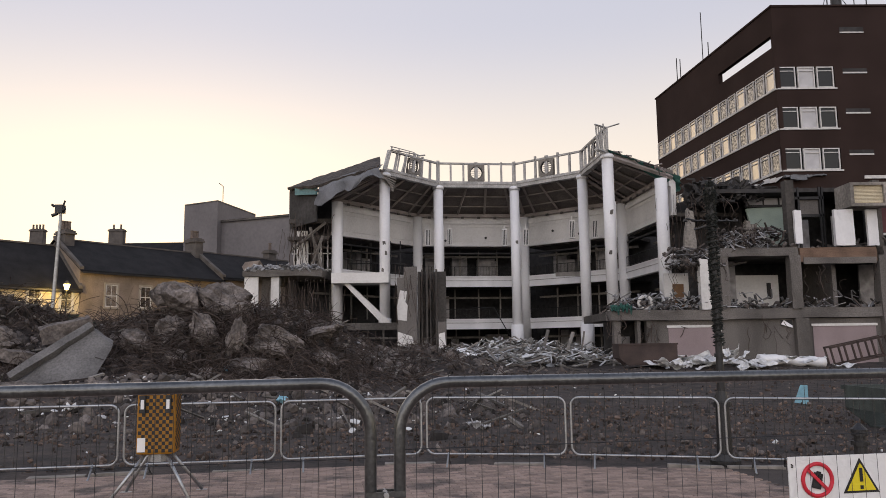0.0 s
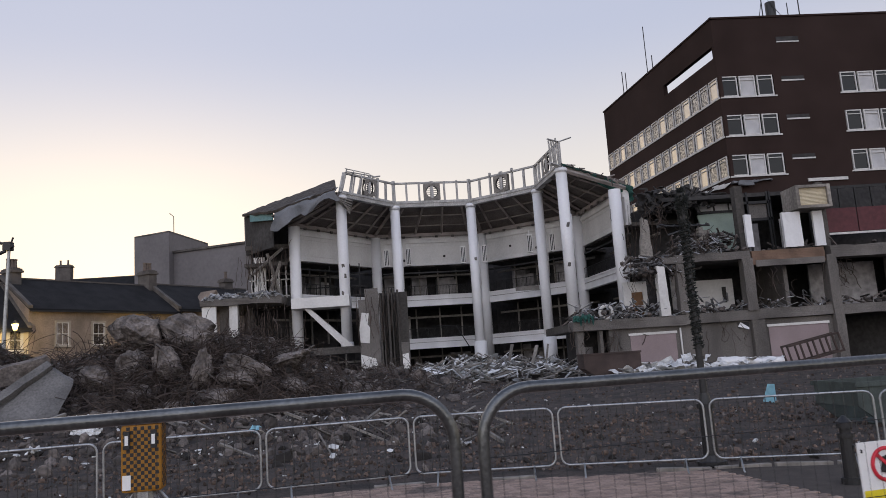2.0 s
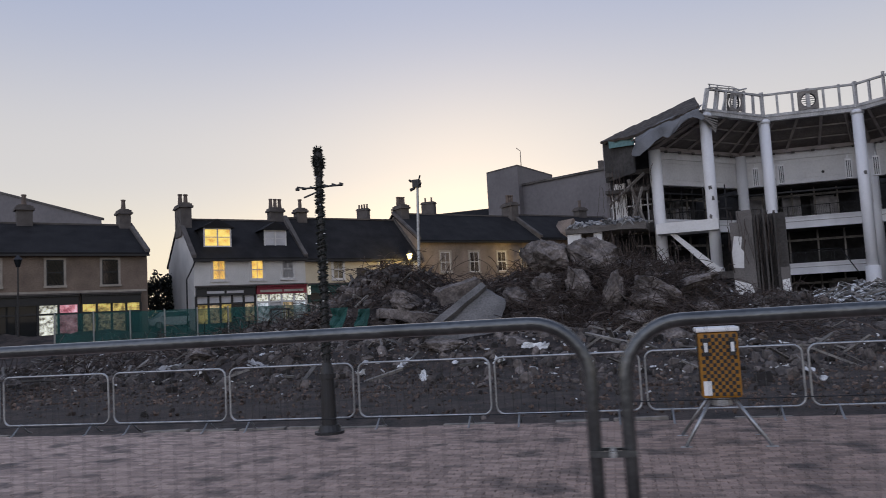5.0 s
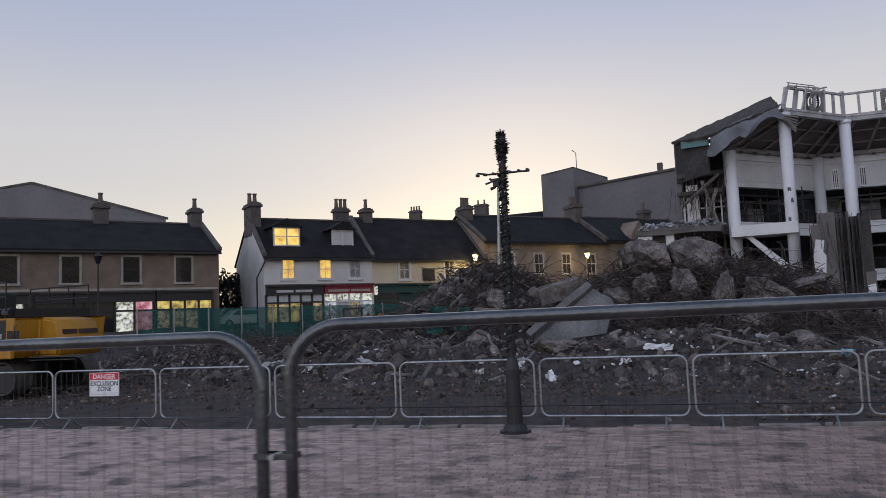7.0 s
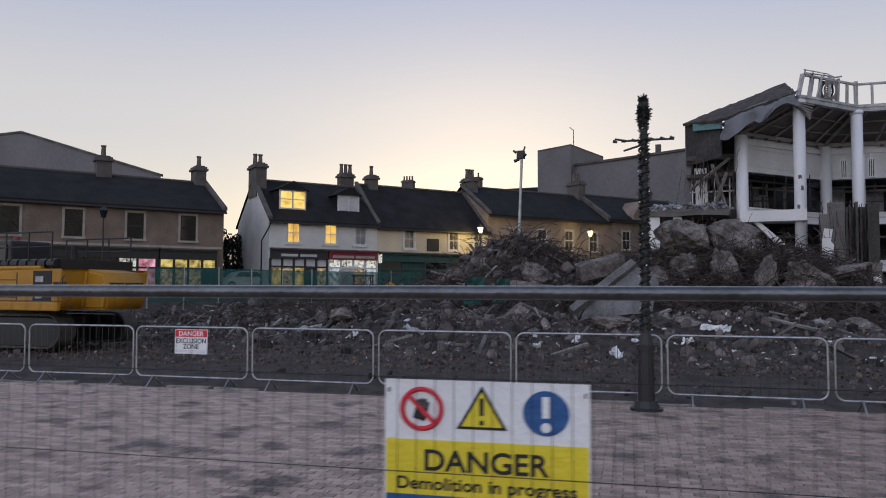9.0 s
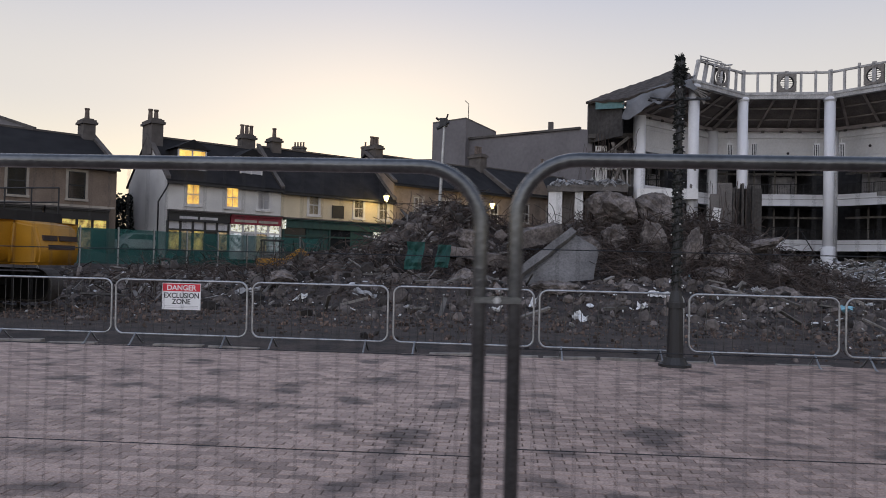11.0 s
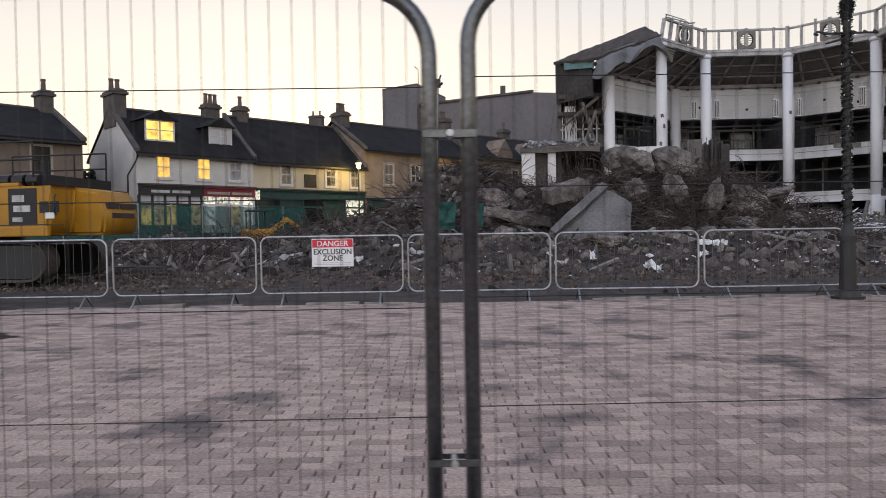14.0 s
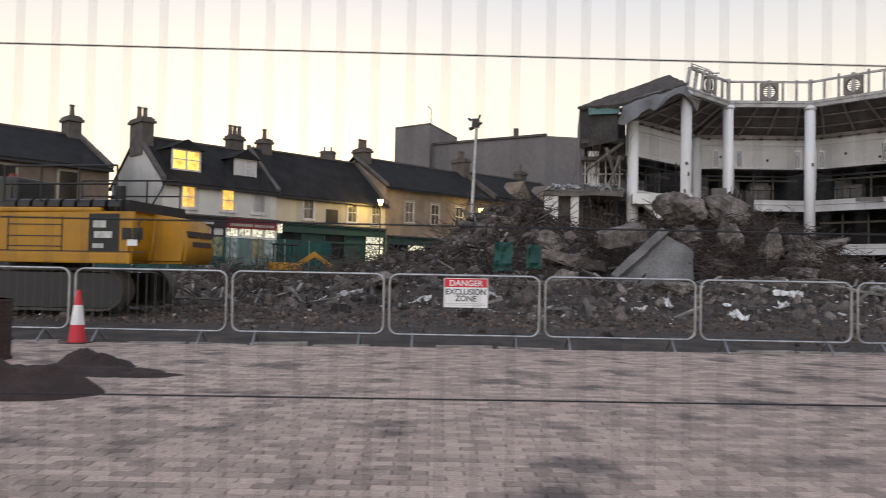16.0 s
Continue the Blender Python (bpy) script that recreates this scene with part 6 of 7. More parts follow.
def danger_sign(x, z_top):
    w, h = 0.585, 0.80
    s = sign_board(x, w, h, z_top, "danger_sign", "white, yellow and blue demolition warning sign on fence")
    s.scale = (1.03, 1, 1)
    part("yellow_band", boxes((0.004, -0.008, -0.335, w - 0.004, -0.006, -0.175)), SIGNY, s)
    part("blue_band", boxes((0.004, -0.008, -0.796, w - 0.004, -0.006, -0.335)), SIGNB, s)
    # no-entry roundel
    tube_pts = [(0.11 + 0.058 * math.cos(t * 0.2244), -0.009, -0.085 + 0.058 * math.sin(t * 0.2244)) for t in range(28)]
    part("red_ring", tube(bmesh.new(), tube_pts, 0.0075, 6, True), SIGNR, s)
    bm = boxes((-0.018, -0.002, -0.032, 0.018, 0.002, 0.004), *[(-0.018 + i * 0.0095, -0.002, 0.004, -0.0115 + i * 0.0095, 0.002, 0.034 - abs(i - 1.5) * 0.006) for i in range(4)], m=pose(0.11, -0.0095, -0.085, 0, 15, 0))
    box(bm, -0.004, -0.002, -0.01, 0.004, 0.002, 0.022, m=None)
    bmesh.ops.delete(bm, geom=bm.verts[-8:], context="VERTS")
    part("open_palm_mark", bm, SIGNK, s)
    part("red_bar", boxes((-0.056, -0.002, -0.006, 0.056, 0.002, 0.006), m=pose(0.11, -0.0125, -0.085, 0, 45, 0)), SIGNR, s)
    # warning triangle
    for nm, k, material, y in (("black_triangle", 1.0, SIGNK, -0.008), ("yellow_triangle", 0.80, SIGNY, -0.010)):
        cx, cz = 0.285, -0.097
        pts = [(cx - 0.073 * k, y, cz - 0.042 * k), (cx + 0.073 * k, y, cz - 0.042 * k), (cx, y, cz + 0.084 * k)]
        part(nm, prism(bmesh.new(), pts, (0, 0.002, 0)), material, s)
    part("mark", boxes((0.279, -0.0125, -0.098, 0.291, -0.0105, -0.048), (0.279, -0.0125, -0.125, 0.291, -0.0105, -0.112)), SIGNK, s)
    disc(s, "blue_disc", 0.465, -0.085, 0.064, SIGNB)
    part("white_mark", boxes((0.455, -0.0115, -0.098, 0.475, -0.0095, -0.038)), SIGNW, s)
    disc(s, "white_dot", 0.465, -0.125, 0.014, SIGNW, -0.0105)
    text("DANGER", 0.085, SIGNK, s, Matrix.Translation((w / 2, -0.009, -0.262)) @ FRONT, width=0.355)
    text("Demolition in progress", 0.05, SIGNK, s, Matrix.Translation((w / 2, -0.009, -0.318)) @ FRONT, width=0.51)
    text("Keep out", 0.13, SIGNW, s, Matrix.Translation((w / 2, -0.009, -0.46)) @ FRONT, width=0.44)


danger_sign(1.165, 1.525)
danger_sign(-9.338, 1.522)


def cctv_sign(x, z_top):
    w, h = 0.64, 0.475
    s = sign_board(x, w, h, z_top, "security_sign", "white and black security notice board tied to fence")
    s.scale = (0.97, 1, 0.97)
    part("black_panel", boxes((0.05, -0.008, -0.13, w - 0.05, -0.006, -0.012)), SIGNK, s)
    part("red_badge", boxes((0.07, -0.010, -0.105, 0.145, -0.008, -0.04)), SIGNR, s)
    part("badge_stripe", boxes((0.082, -0.012, -0.085, 0.105, -0.010, -0.058), (0.112, -0.012, -0.085, 0.135, -0.010, -0.058)), SIGNW, s)
    part("white_bar", boxes((0.18, -0.010, -0.075, 0.40, -0.008, -0.035)), SIGNW, s)
    part("grey_bar", boxes((0.405, -0.010, -0.07, 0.565, -0.008, -0.038), (0.2, -0.010, -0.112, 0.46, -0.008, -0.098)), BLIND, s)
    part("rule", boxes((0.055, -0.008, -0.142, w - 0.055, -0.006, -0.137), (0.055, -0.008, -0.212, w - 0.055, -0.006, -0.207), (0.055, -0.008, -0.207, 0.06, -0.006, -0.142), (w - 0.06, -0.008, -0.207, w - 0.055, -0.006, -0.142), (0.04, -0.008, -0.395, w - 0.04, -0.006, -0.391)), SIGNK, s)
    text("MONITORED CCTV", 0.06, SIGNK, s, Matrix.Translation((w / 2, -0.008, -0.197)) @ FRONT, width=0.50)
    part("number_bar", boxes((0.065, -0.008, -0.268, 0.22, -0.006, -0.228), (0.25, -0.008, -0.268, 0.40, -0.006, -0.228), (0.44, -0.008, -0.268, 0.565, -0.006, -0.228)), SIGNK, s)
    text("PRIORITY MOBILE", 0.055, SIGNR, s, Matrix.Translation((w / 2, -0.008, -0.322)) @ FRONT, width=0.49)
    text("RESPONSE SITE", 0.055, SIGNR, s, Matrix.Translation((w / 2, -0.008, -0.372)) @ FRONT, width=0.42)
    for i in range(8):
        part("badge_mark", boxes((0.06 + i * 0.067, -0.008, -0.455, 0.10 + i * 0.067, -0.006, -0.43 + (i % 3) * 0.006)), (BLIND, CHIMNEY, BLIND, SIGNK)[i % 4], s)


cctv_sign(-13.162, 1.434)

# ---- pedestrian barriers at the edge of the paving ----
BJ = [(11.0, 10.6), (8.7, 11.4), (6.4, 12.15), (4.06, 12.78), (1.77, 13.3), (-0.56, 13.55), (-2.86, 13.1), (-5.18, 12.69), (-7.49, 12.25), (-9.81, 11.93), (-12.11, 11.48), (-14.44, 11.15), (-16.76, 10.76), (-19.07, 10.36),
      (-21.39, 9.96), (-23.7, 9.56), (-26.0, 9.2), (-28.3, 8.8)]


bm = cyl(bmesh.new(), (0, 0, 0.2), (0, 0, 1.08), 0.005, n=4)
BAR_MESH = bpy.data.meshes.new("bar")
bm.to_mesh(BAR_MESH)
bm.free()
BAR_MESH.materials.append(RAILM)


def barrier(p, q):
    fr = side_frame((q[0], q[1], 0), (p[0], p[1], 0))
    w = math.dist(p, q)
    b = thing("crowd_barrier", "galvanised steel pedestrian barrier with thin upright bars", "barrier", fr @ pose(0, 0, 0, RNG.uniform(-1.2, 1.2), 0, RNG.uniform(-0.8, 0.8)), "barriers along the paving edge")
    a, e = 0.045, w - 0.045
    part("frame", tube(bmesh.new(), round_rect(a, 0.19, e, 1.09, 0.13, 5), 0.0175, 8, True), GALV, b)
    n = 17
    for i in range(1, n):
        ob = new("bar", BAR_MESH)
        ob.parent, ob.location = b, (a + (e - a) * i / n, 0, 0)
    for x in (w * 0.17, w * 0.83):
        bm = bmesh.new()
        tube(bm, [(x, -0.27, 0.012), (x, -0.2, 0.03), (x, 0, 0.2), (x, 0.2, 0.03), (x, 0.27, 0.012)], 0.016, 6)
        part("foot", bm, GALV, b)
    return b


for i in range(len(BJ) - 1):
    barrier(BJ[i], BJ[i + 1])


def exclusion_sign():
    p = Vector((-18.22, 10.49, 1.05))
    s = thing("exclusion_sign", "white exclusion zone notice with red heading on barrier", "sign", Matrix.Translation(p) @ rot_z(0.171))
    w, h = 0.66, 0.44
    part("board", boxes((0, -0.035, -h, w, -0.03, 0)), SIGNW, s)
    part("red_band", boxes((0.01, -0.038, -0.135, w - 0.01, -0.035, -0.01)), SIGNR, s)
    text("DANGER", 0.12, SIGNW, s, Matrix.Translation((w / 2, -0.039, -0.115)) @ FRONT, width=0.5)
    text("EXCLUSION", 0.12, SIGNK, s, Matrix.Translation((w / 2, -0.036, -0.245)) @ FRONT, width=0.6)
    text("ZONE", 0.12, SIGNK, s, Matrix.Translation((w / 2, -0.036, -0.345)) @ FRONT, width=0.32)
    part("small_print_bar", boxes((0.04, -0.037, -0.385, w - 0.04, -0.035, -0.375), (0.04, -0.037, -0.41, w - 0.04, -0.035, -0.40)), BLIND, s)


exclusion_sign()


# ---- lamp posts ----
def lamp_post(x, y, height, bush):
    m = Matrix.Translation((x, y, 0))
    lp = thing("lamp_post", "black cast-iron lamp post wrapped in dark garland and fairy lights", "lamp post", m, "lamp posts on the paving")
    bm = bmesh.new()
    for a, b, r0, r1 in ((0.0, 0.06, 0.24, 0.24), (0.06, 0.16, 0.19, 0.15), (0.16, 0.9, 0.125, 0.105), (0.9, 0.98, 0.14, 0.14), (0.98, 1.15, 0.11, 0.075), (1.15, height - 0.7, 0.06, 0.045), (1.7, 1.76, 0.08, 0.08)):
        cyl(bm, (0, 0, a), (0, 0, b), r0, r1, 16)
    part("shaft", bm, BLACK, lp)
    hb = height - 0.62
    bm = tube(bmesh.new(), [(-0.43, 0, hb + 0.05), (-0.25, 0, hb + 0.01), (0, 0, hb), (0.25, 0, hb), (0.44, 0, hb - 0.01)], 0.016, 6)
    cyl(bm, (0, 0, hb - 0.06), (-0.3, 0, hb - 0.14), 0.016, n=6)
    for s in (-0.43, -0.3, -0.15, 0.12, 0.27, 0.41):
        cyl(bm, (s - 0.03, 0, hb + 0.02), (s + 0.03, 0.02, hb + 0.005), 0.026, 0.018, n=6)
    part("crossbar", bm, BLACK, lp)
    bm = bmesh.new()
    cyl(bm, (0, 0, height - 0.7), (0, 0, height - 0.42), 0.045, 0.06, 12)
    cyl(bm, (0, 0, height - 0.42), (0, 0, height - 0.05), 0.06, 0.075, 12)
    cyl(bm, (0, 0, height - 0.05), (0, 0, height + 0.03), 0.07, 0.02, 12)
    part("head", bm, BLACK, lp)
    bm = bmesh.new()
    z0 = 1.2 if not bush else 1.9
    n = int((height - 0.5 - z0) / 0.11)
    for i in range(n * (60 if bush else 46)):
        z = z0 + (height - 0.1 - z0) * RNG.random()
        a = RNG.uniform(0, 6.28)
        r = 0.05 + RNG.random() * (0.062 if bush else 0.05)
        p = Vector((r * math.cos(a), r * math.sin(a), z))
        cyl(bm, (0.03 * math.cos(a), 0.03 * math.sin(a), z), p + Vector((0, 0, RNG.uniform(-0.05, 0.05))), 0.015, 0.007, 3)
    for i in range(900):
        z = height - 0.42 + 0.45 * RNG.random()
        a = RNG.uniform(0, 6.28)
        r = (0.06 + 0.05 * RNG.random()) * (1.15 if 0.12 < height - z < 0.3 else 0.8) * (1 + 0.4 * noise.noise((math.cos(a) * 2, math.sin(a) * 2, z * 6)))
        cyl(bm, (0.04 * math.cos(a), 0.04 * math.sin(a), z), (r * math.cos(a), r * math.sin(a), z + RNG.uniform(-0.05, 0.06)), 0.011, 0.005, 3)
    pts = [(0.075 * math.cos(i * 0.6), 0.075 * math.sin(i * 0.6), z0 + (height - 0.6 - z0) * i / 240) for i in range(241)]
    tube(bm, pts, 0.013, 4)
    part("garland", bm, LEAF, lp, "dark tinsel garland")
    bm = bmesh.new()
    for i in range(0 if bush else 20):
        z = z0 - 0.5 + (height - 0.3 - z0) * i / 20 + 0.5
        a = i * 1.9
        box(bm, 0.085 * math.cos(a) - 0.008, 0.085 * math.sin(a) - 0.008, z, 0.085 * math.cos(a) + 0.008, 0.085 * math.sin(a) + 0.008, z + 0.016)
    if bush:
        bm.free()
    else:
        tagged(part("fairy_lights", bm, SIGNW, lp, "small unlit white bulbs"), kind="stuff")


lamp_post(-10.0, 11.33, 4.66, False)
lamp_post(4.30, 13.45, 4.58, True)


# ---- survey box on four legs ----
def survey_box():
    c = Vector((-3.99, 11.1, 0))
    s = thing("warning_box", "yellow and black chequered box on four splayed steel legs", "warning box", Matrix.Translation(c) @ rot_z(radians(8)))
    w, d, z0, z1 = 0.245, 0.20, 0.58, 1.42
    bm = bmesh.new()
    box(bm, -w, -d, z0, w, d, z1, bev=0.05)
    part("body", bm, ORANGE, s)
    bm = bmesh.new()
    box(bm, -w - 0.02, -d - 0.02, z1, w + 0.02, d + 0.02, z1 + 0.06, bev=0.02)
    part("lid", bm, SIGNW, s, "white lid")
    bm = bmesh.new()
    n, r = 10, 17
    cw, ch = (2 * w - 0.06) / n, (z1 - z0 - 0.06) / r
    for i in range(n):
        for j in range(r):
            if (i + j) % 2:
                x, z = -w + 0.03 + i * cw, z0 + 0.03 + j * ch
                for y in (-d - 0.003, d + 0.001):
                    box(bm, x, y, z, x + cw, y + 0.002, z + ch)
    n2 = 6
    cd = (2 * d - 0.1) / n2
    for i in range(n2):
        for j in range(r):
            if (i + j) % 2:
                y, z = -d + 0.05 + i * cd, z0 + 0.05 + j * ch
                for x in (-w - 0.003, w + 0.001):
                    box(bm, x, y, z, x + 0.002, y + cd, z + ch)
    tagged(part("chequer", bm, SIGNK, s, "black chequer squares"), kind="stuff")
    for x in (-0.16, 0.16):
        part("handle", boxes((x - 0.035, -d - 0.05, 1.12, x + 0.035, -d - 0.005, 1.34)), BLACK, s)
        part("lens", boxes((x - 0.02, -d - 0.06, 1.17, x + 0.02, -d - 0.05, 1.29)), SIGNW, s)
    part("notice", boxes((-0.22, -d - 0.01, 0.62, -0.12, -d - 0.004, 0.80)), SIGNW, s, "small white notice")
    for sx, sy in ((-1, -1), (1, -1), (-1, 1), (1, 1)):
        bm = tube(bmesh.new(), [(sx * 0.12, sy * 0.12, 0.6), (sx * 0.5, sy * 0.42, 0.03)], 0.022, 8)
        box(bm, sx * 0.5 - 0.07, sy * 0.42 - 0.035, 0.003, sx * 0.5 + 0.07, sy * 0.42 + 0.035, 0.022)
        part("leg", bm, GALV, s)
    part("collar", cyl(bmesh.new(), (0, 0, 0.48), (0, 0, 0.6), 0.13, n=12), GALV, s)


survey_box()


# ---- excavator ----
def excavator():
    m = Matrix.Translation((-24.75, 14.0, 0.15))
    e = thing("excavator", "yellow tracked excavator parked behind the barriers", "excavator", m)
    # upper body: x from 0 (counterweight) to -5.6, y from 0 to 3
    poly = [(0, 0, 1.05), (0.06, 0, 1.5), (-0.1, 0, 2.05), (-0.7, 0, 2.15), (-5.6, 0, 2.15), (-5.6, 0, 1.05)]
    bm = prism(bmesh.new(), poly, (0, 3.0, 0))
    ends = [e for e in bm.edges if abs(e.verts[0].co.y - e.verts[1].co.y) < 0.01 and min(v.co.x for v in e.verts) > -0.2]
    bmesh.ops.bevel(bm, geom=ends, offset=0.8, segments=10, affect="EDGES")
    bmesh.ops.bevel(bm, geom=[e for e in bm.edges if e.calc_face_angle(0) > 0.6], offset=0.07, segments=3, affect="EDGES")
    bm.normal_update()
    for f in bm.faces:
        f.smooth = max(abs(c) for c in f.normal) < 0.995
    part("counterweight_body", bm, YELLOW, e)
    bm = bmesh.new()
    box(bm, -5.6, -0.07, 1.03, -0.75, 0.05, 1.26, bev=0.03)
    part("lower_ledge", bm, YELLOW, e)
    bm = bmesh.new()
    box(bm, -4.0, 0.0, 2.13, -1.5, 0.6, 2.24, bev=0.04)
    part("service_hatch", bm, YELLOW, e)
    for x in (-5.3, -0.55):
        part("grab_rail", tube(bmesh.new(), [(x, -0.03, 1.5), (x, -0.09, 1.55), (x, -0.09, 1.9), (x, -0.03, 1.95)], 0.018, 6), BLACK, e)
    part("exhaust", cyl(bmesh.new(), (-1.9, 1.4, 2.4), (-1.9, 1.4, 2.85), 0.09, n=12), STEELB, e)
    part("hood", boxes((-4.2, 0.25, 2.15, -1.0, 2.7, 2.42)), BLACK, e, "dark engine hood")
    for i in range(8):
        part("hose_rib", cyl(bmesh.new(), (-3.9 + i * 0.36, 0.2, 2.3), (-3.62 + i * 0.36, 0.2, 2.3), 0.13, n=10), BLACK, e)
    part("stripe", boxes((-1.75, -0.012, 1.3, -1.05, 0.0, 2.1)), SIGNK, e, "dark blue-black model panel")
    part("model_bar", boxes((-1.65, -0.02, 1.80, -1.35, -0.012, 1.95), (-1.62, -0.02, 1.58, -1.2, -0.012, 1.72), (-1.65, -0.02, 1.36, -1.4, -0.012, 1.46)), GALV, e)
    part("logo_shape", boxes((-0.98, -0.012, 1.55, -0.76, 0.0, 1.8), (-0.72, -0.012, 1.55, -0.5, 0.0, 1.8)), SIGNK, e)
    part("name_bar", boxes((-0.02, 0.95, 1.66, 0.05, 1.4, 1.79), (-0.02, 1.5, 1.66, 0.05, 2.1, 1.79), (-0.02, 1.1, 1.44, 0.065, 2.0, 1.56)), RUST, e)
    part("notice", boxes((-0.85, -0.012, 1.42, -0.62, 0.0, 1.56)), SIGNW, e)
    part("service_door", boxes((-3.7, -0.014, 1.3, -3.68, 0, 2.05), (-2.4, -0.014, 1.3, -2.38, 0, 2.05), (-3.68, -0.014, 1.38, -2.4, 0, 1.4), (-3.68, -0.014, 1.6, -2.4, 0, 1.62), (-3.68, -0.014, 1.85, -2.4, 0, 1.87), (-4.9, -0.014, 1.28, -0.4, 0, 1.30)), BLACK, e, "door seams")
    for y in (0.1, 2.8):
        bm = bmesh.new()
        for i in range(4):
            x = -3.9 + i * 0.9
            cyl(bm, (x, y, 2.15), (x, y, 3.15), 0.022, n=6)
        for z in (2.75, 3.15):
            cyl(bm, (-3.9, y, z), (-1.2, y, z), 0.022, n=6)
        part("guard_rail", bm, STEELB, e)
    bm = bmesh.new()
    box(bm, -6.2, 1.5, 1.1, -4.7, 2.9, 3.1, bev=0.08)
    part("cab", bm, BLACK, e)
    part("cab_window", boxes((-6.1, 1.48, 1.9, -4.85, 1.5, 2.95)), GLASS, e)
    part("beacon", cyl(bmesh.new(), (-5.4, 2.2, 3.1), (-5.4, 2.2, 3.25), 0.09, n=10), RED, e)
    boom = prism(bmesh.new(), [(-6.6, 1.0, 1.2), (-6.6, 1.0, 1.9), (-9.2, 1.0, 2.9), (-11.9, 1.0, 2.3), (-11.8, 1.0, 1.8), (-9.2, 1.0, 2.2), (-7.4, 1.0, 1.2)], (0, 0.55, 0))
    part("boom", boom, YELLOW, e)
    part("arm", prism(bmesh.new(), [(-11.4, 1.05, 2.5), (-11.9, 1.05, 2.5), (-12.0, 1.05, 0.9), (-11.7, 1.05, 0.9)], (0, 0.45, 0)), YELLOW, e)
    part("bucket", prism(bmesh.new(), [(-12.1, 0.7, 0.95), (-11.5, 0.7, 0.95), (-11.0, 0.7, 0.3), (-11.6, 0.7, 0.05), (-12.3, 0.7, 0.35)], (0, 1.2, 0)), TRACKM, e)
    # undercarriage, turned against the body
    u = rot_z(radians(8))
    piv = Matrix.Translation((-3.8, 1.6, 0)) @ u
    part("turntable", cyl(bmesh.new(), (-3.8, 1.6, 0.75), (-3.8, 1.6, 1.05), 0.9, n=20), BLACK, e)
    part("car_body", boxes((-1.2, -1.1, 0.45, 1.2, 1.1, 0.8)), BLACK, e, m=piv)
    for y in (-1.6, 1.0):
        pts, r = [], 0.44
        for t in range(-90, 91, 15):
            pts.append((2.0 + r * math.cos(radians(t)), 0, 0.46 + r * math.sin(radians(t))))
        for t in range(90, 271, 15):
            pts.append((-2.0 + r * math.cos(radians(t)), 0, 0.46 + r * math.sin(radians(t))))
        bm = bmesh.new()
        poly = [(x, y + 0.05, z * 0.86 + 0.05) for x, _, z in pts]
        prism(bm, poly, (0, 0.5, 0))
        tr = part("track_frame", bm, BLACK, e, m=piv)
        bm = bmesh.new()
        per = len(pts)
        path = pts + [pts[0]]
        for i in range(per):
            p, q = Vector(path[i]), Vector(path[i + 1])
            seg = (q - p).length
            k = max(1, round(seg / 0.16))
            for j in range(k):
                c = p.lerp(q, (j + 0.5) / k)
                a = math.atan2(q.z - p.z, q.x - p.x)
                box(bm, -0.075, 0, -0.03, 0.075, 0.6, 0.03, m=Matrix.Translation((c.x, y, c.z)) @ Matrix.Rotation(-a, 4, "Y"))
        part("track_belt", bm, TRACKM, tr, "mud-caked steel track shoes")


excavator()


# ---- masts and street lanterns ----
def cctv_mast():
    s = thing("camera_mast", "slim grey mast with a cluster of cameras on top", "mast", Matrix.Translation((-21.7, 41.2, 1.2)))
    part("pole", cyl(bmesh.new(), (0, 0, 0), (0.3, 0, 8.2), 0.125, 0.075, 10), GALV, s)
    bm = bmesh.new()
    box(bm, 0.05, -0.2, 8.15, 0.45, 0.2, 8.6)
    cyl(bm, (-0.1, -0.15, 8.0), (0.2, -0.15, 8.1), 0.1, 0.08, n=10)
    cyl(bm, (0.4, -0.1, 8.25), (0.62, -0.2, 8.35), 0.09, 0.07, n=10)
    cyl(bm, (0.0, -0.1, 8.5), (-0.15, -0.2, 8.62), 0.08, 0.06, n=10)
    cyl(bm, (0.4, 0, 8.55), (0.5, 0, 8.85), 0.05, n=8)
    part("camera_cluster", bm, BLACK, s)


cctv_mast()


def street_lantern(x, y, z0, z1, lit=True, power=330):
    s = thing("street_lantern", "black post lantern glowing yellow in the street" if lit else "unlit black post lantern before the terrace", "street lamp", Matrix.Translation((x, y, 0)), "street lanterns")
    bm = cyl(bmesh.new(), (0, 0, z0), (0, 0, z1 - 0.6), 0.07, 0.05, 8)
    cyl(bm, (0, 0, z0), (0, 0, z0 + 1), 0.13, 0.1, 8)
    part("post", bm, BLACK, s)
    part("lantern", cyl(bmesh.new(), (0, 0, z1 - 0.6), (0, 0, z1 - 0.1), 0.13, 0.27, 6), LAMPG if lit else GLASS, s)
    part("cap", cyl(bmesh.new(), (0, 0, z1 - 0.1), (0, 0, z1 + 0.22), 0.32, 0.03, 6), BLACK, s)
    if lit:
        la = bpy.data.lights.new("lantern_light", "POINT")
        la.energy, la.color, la.shadow_soft_size = power, (1.0, 0.70, 0.22), 0.3
        ob = new("lantern_light", la)
        ob.parent, ob.location = s, (0.45, -0.62, z1 - 0.35)


street_lantern(-32.4, 63.5, 1.4, 7.5)
street_lantern(-24.7, 73.9, 1.4, 7.7, True, 170)
street_lantern(-49.3, 36.8, 0.8, 7.1, False)


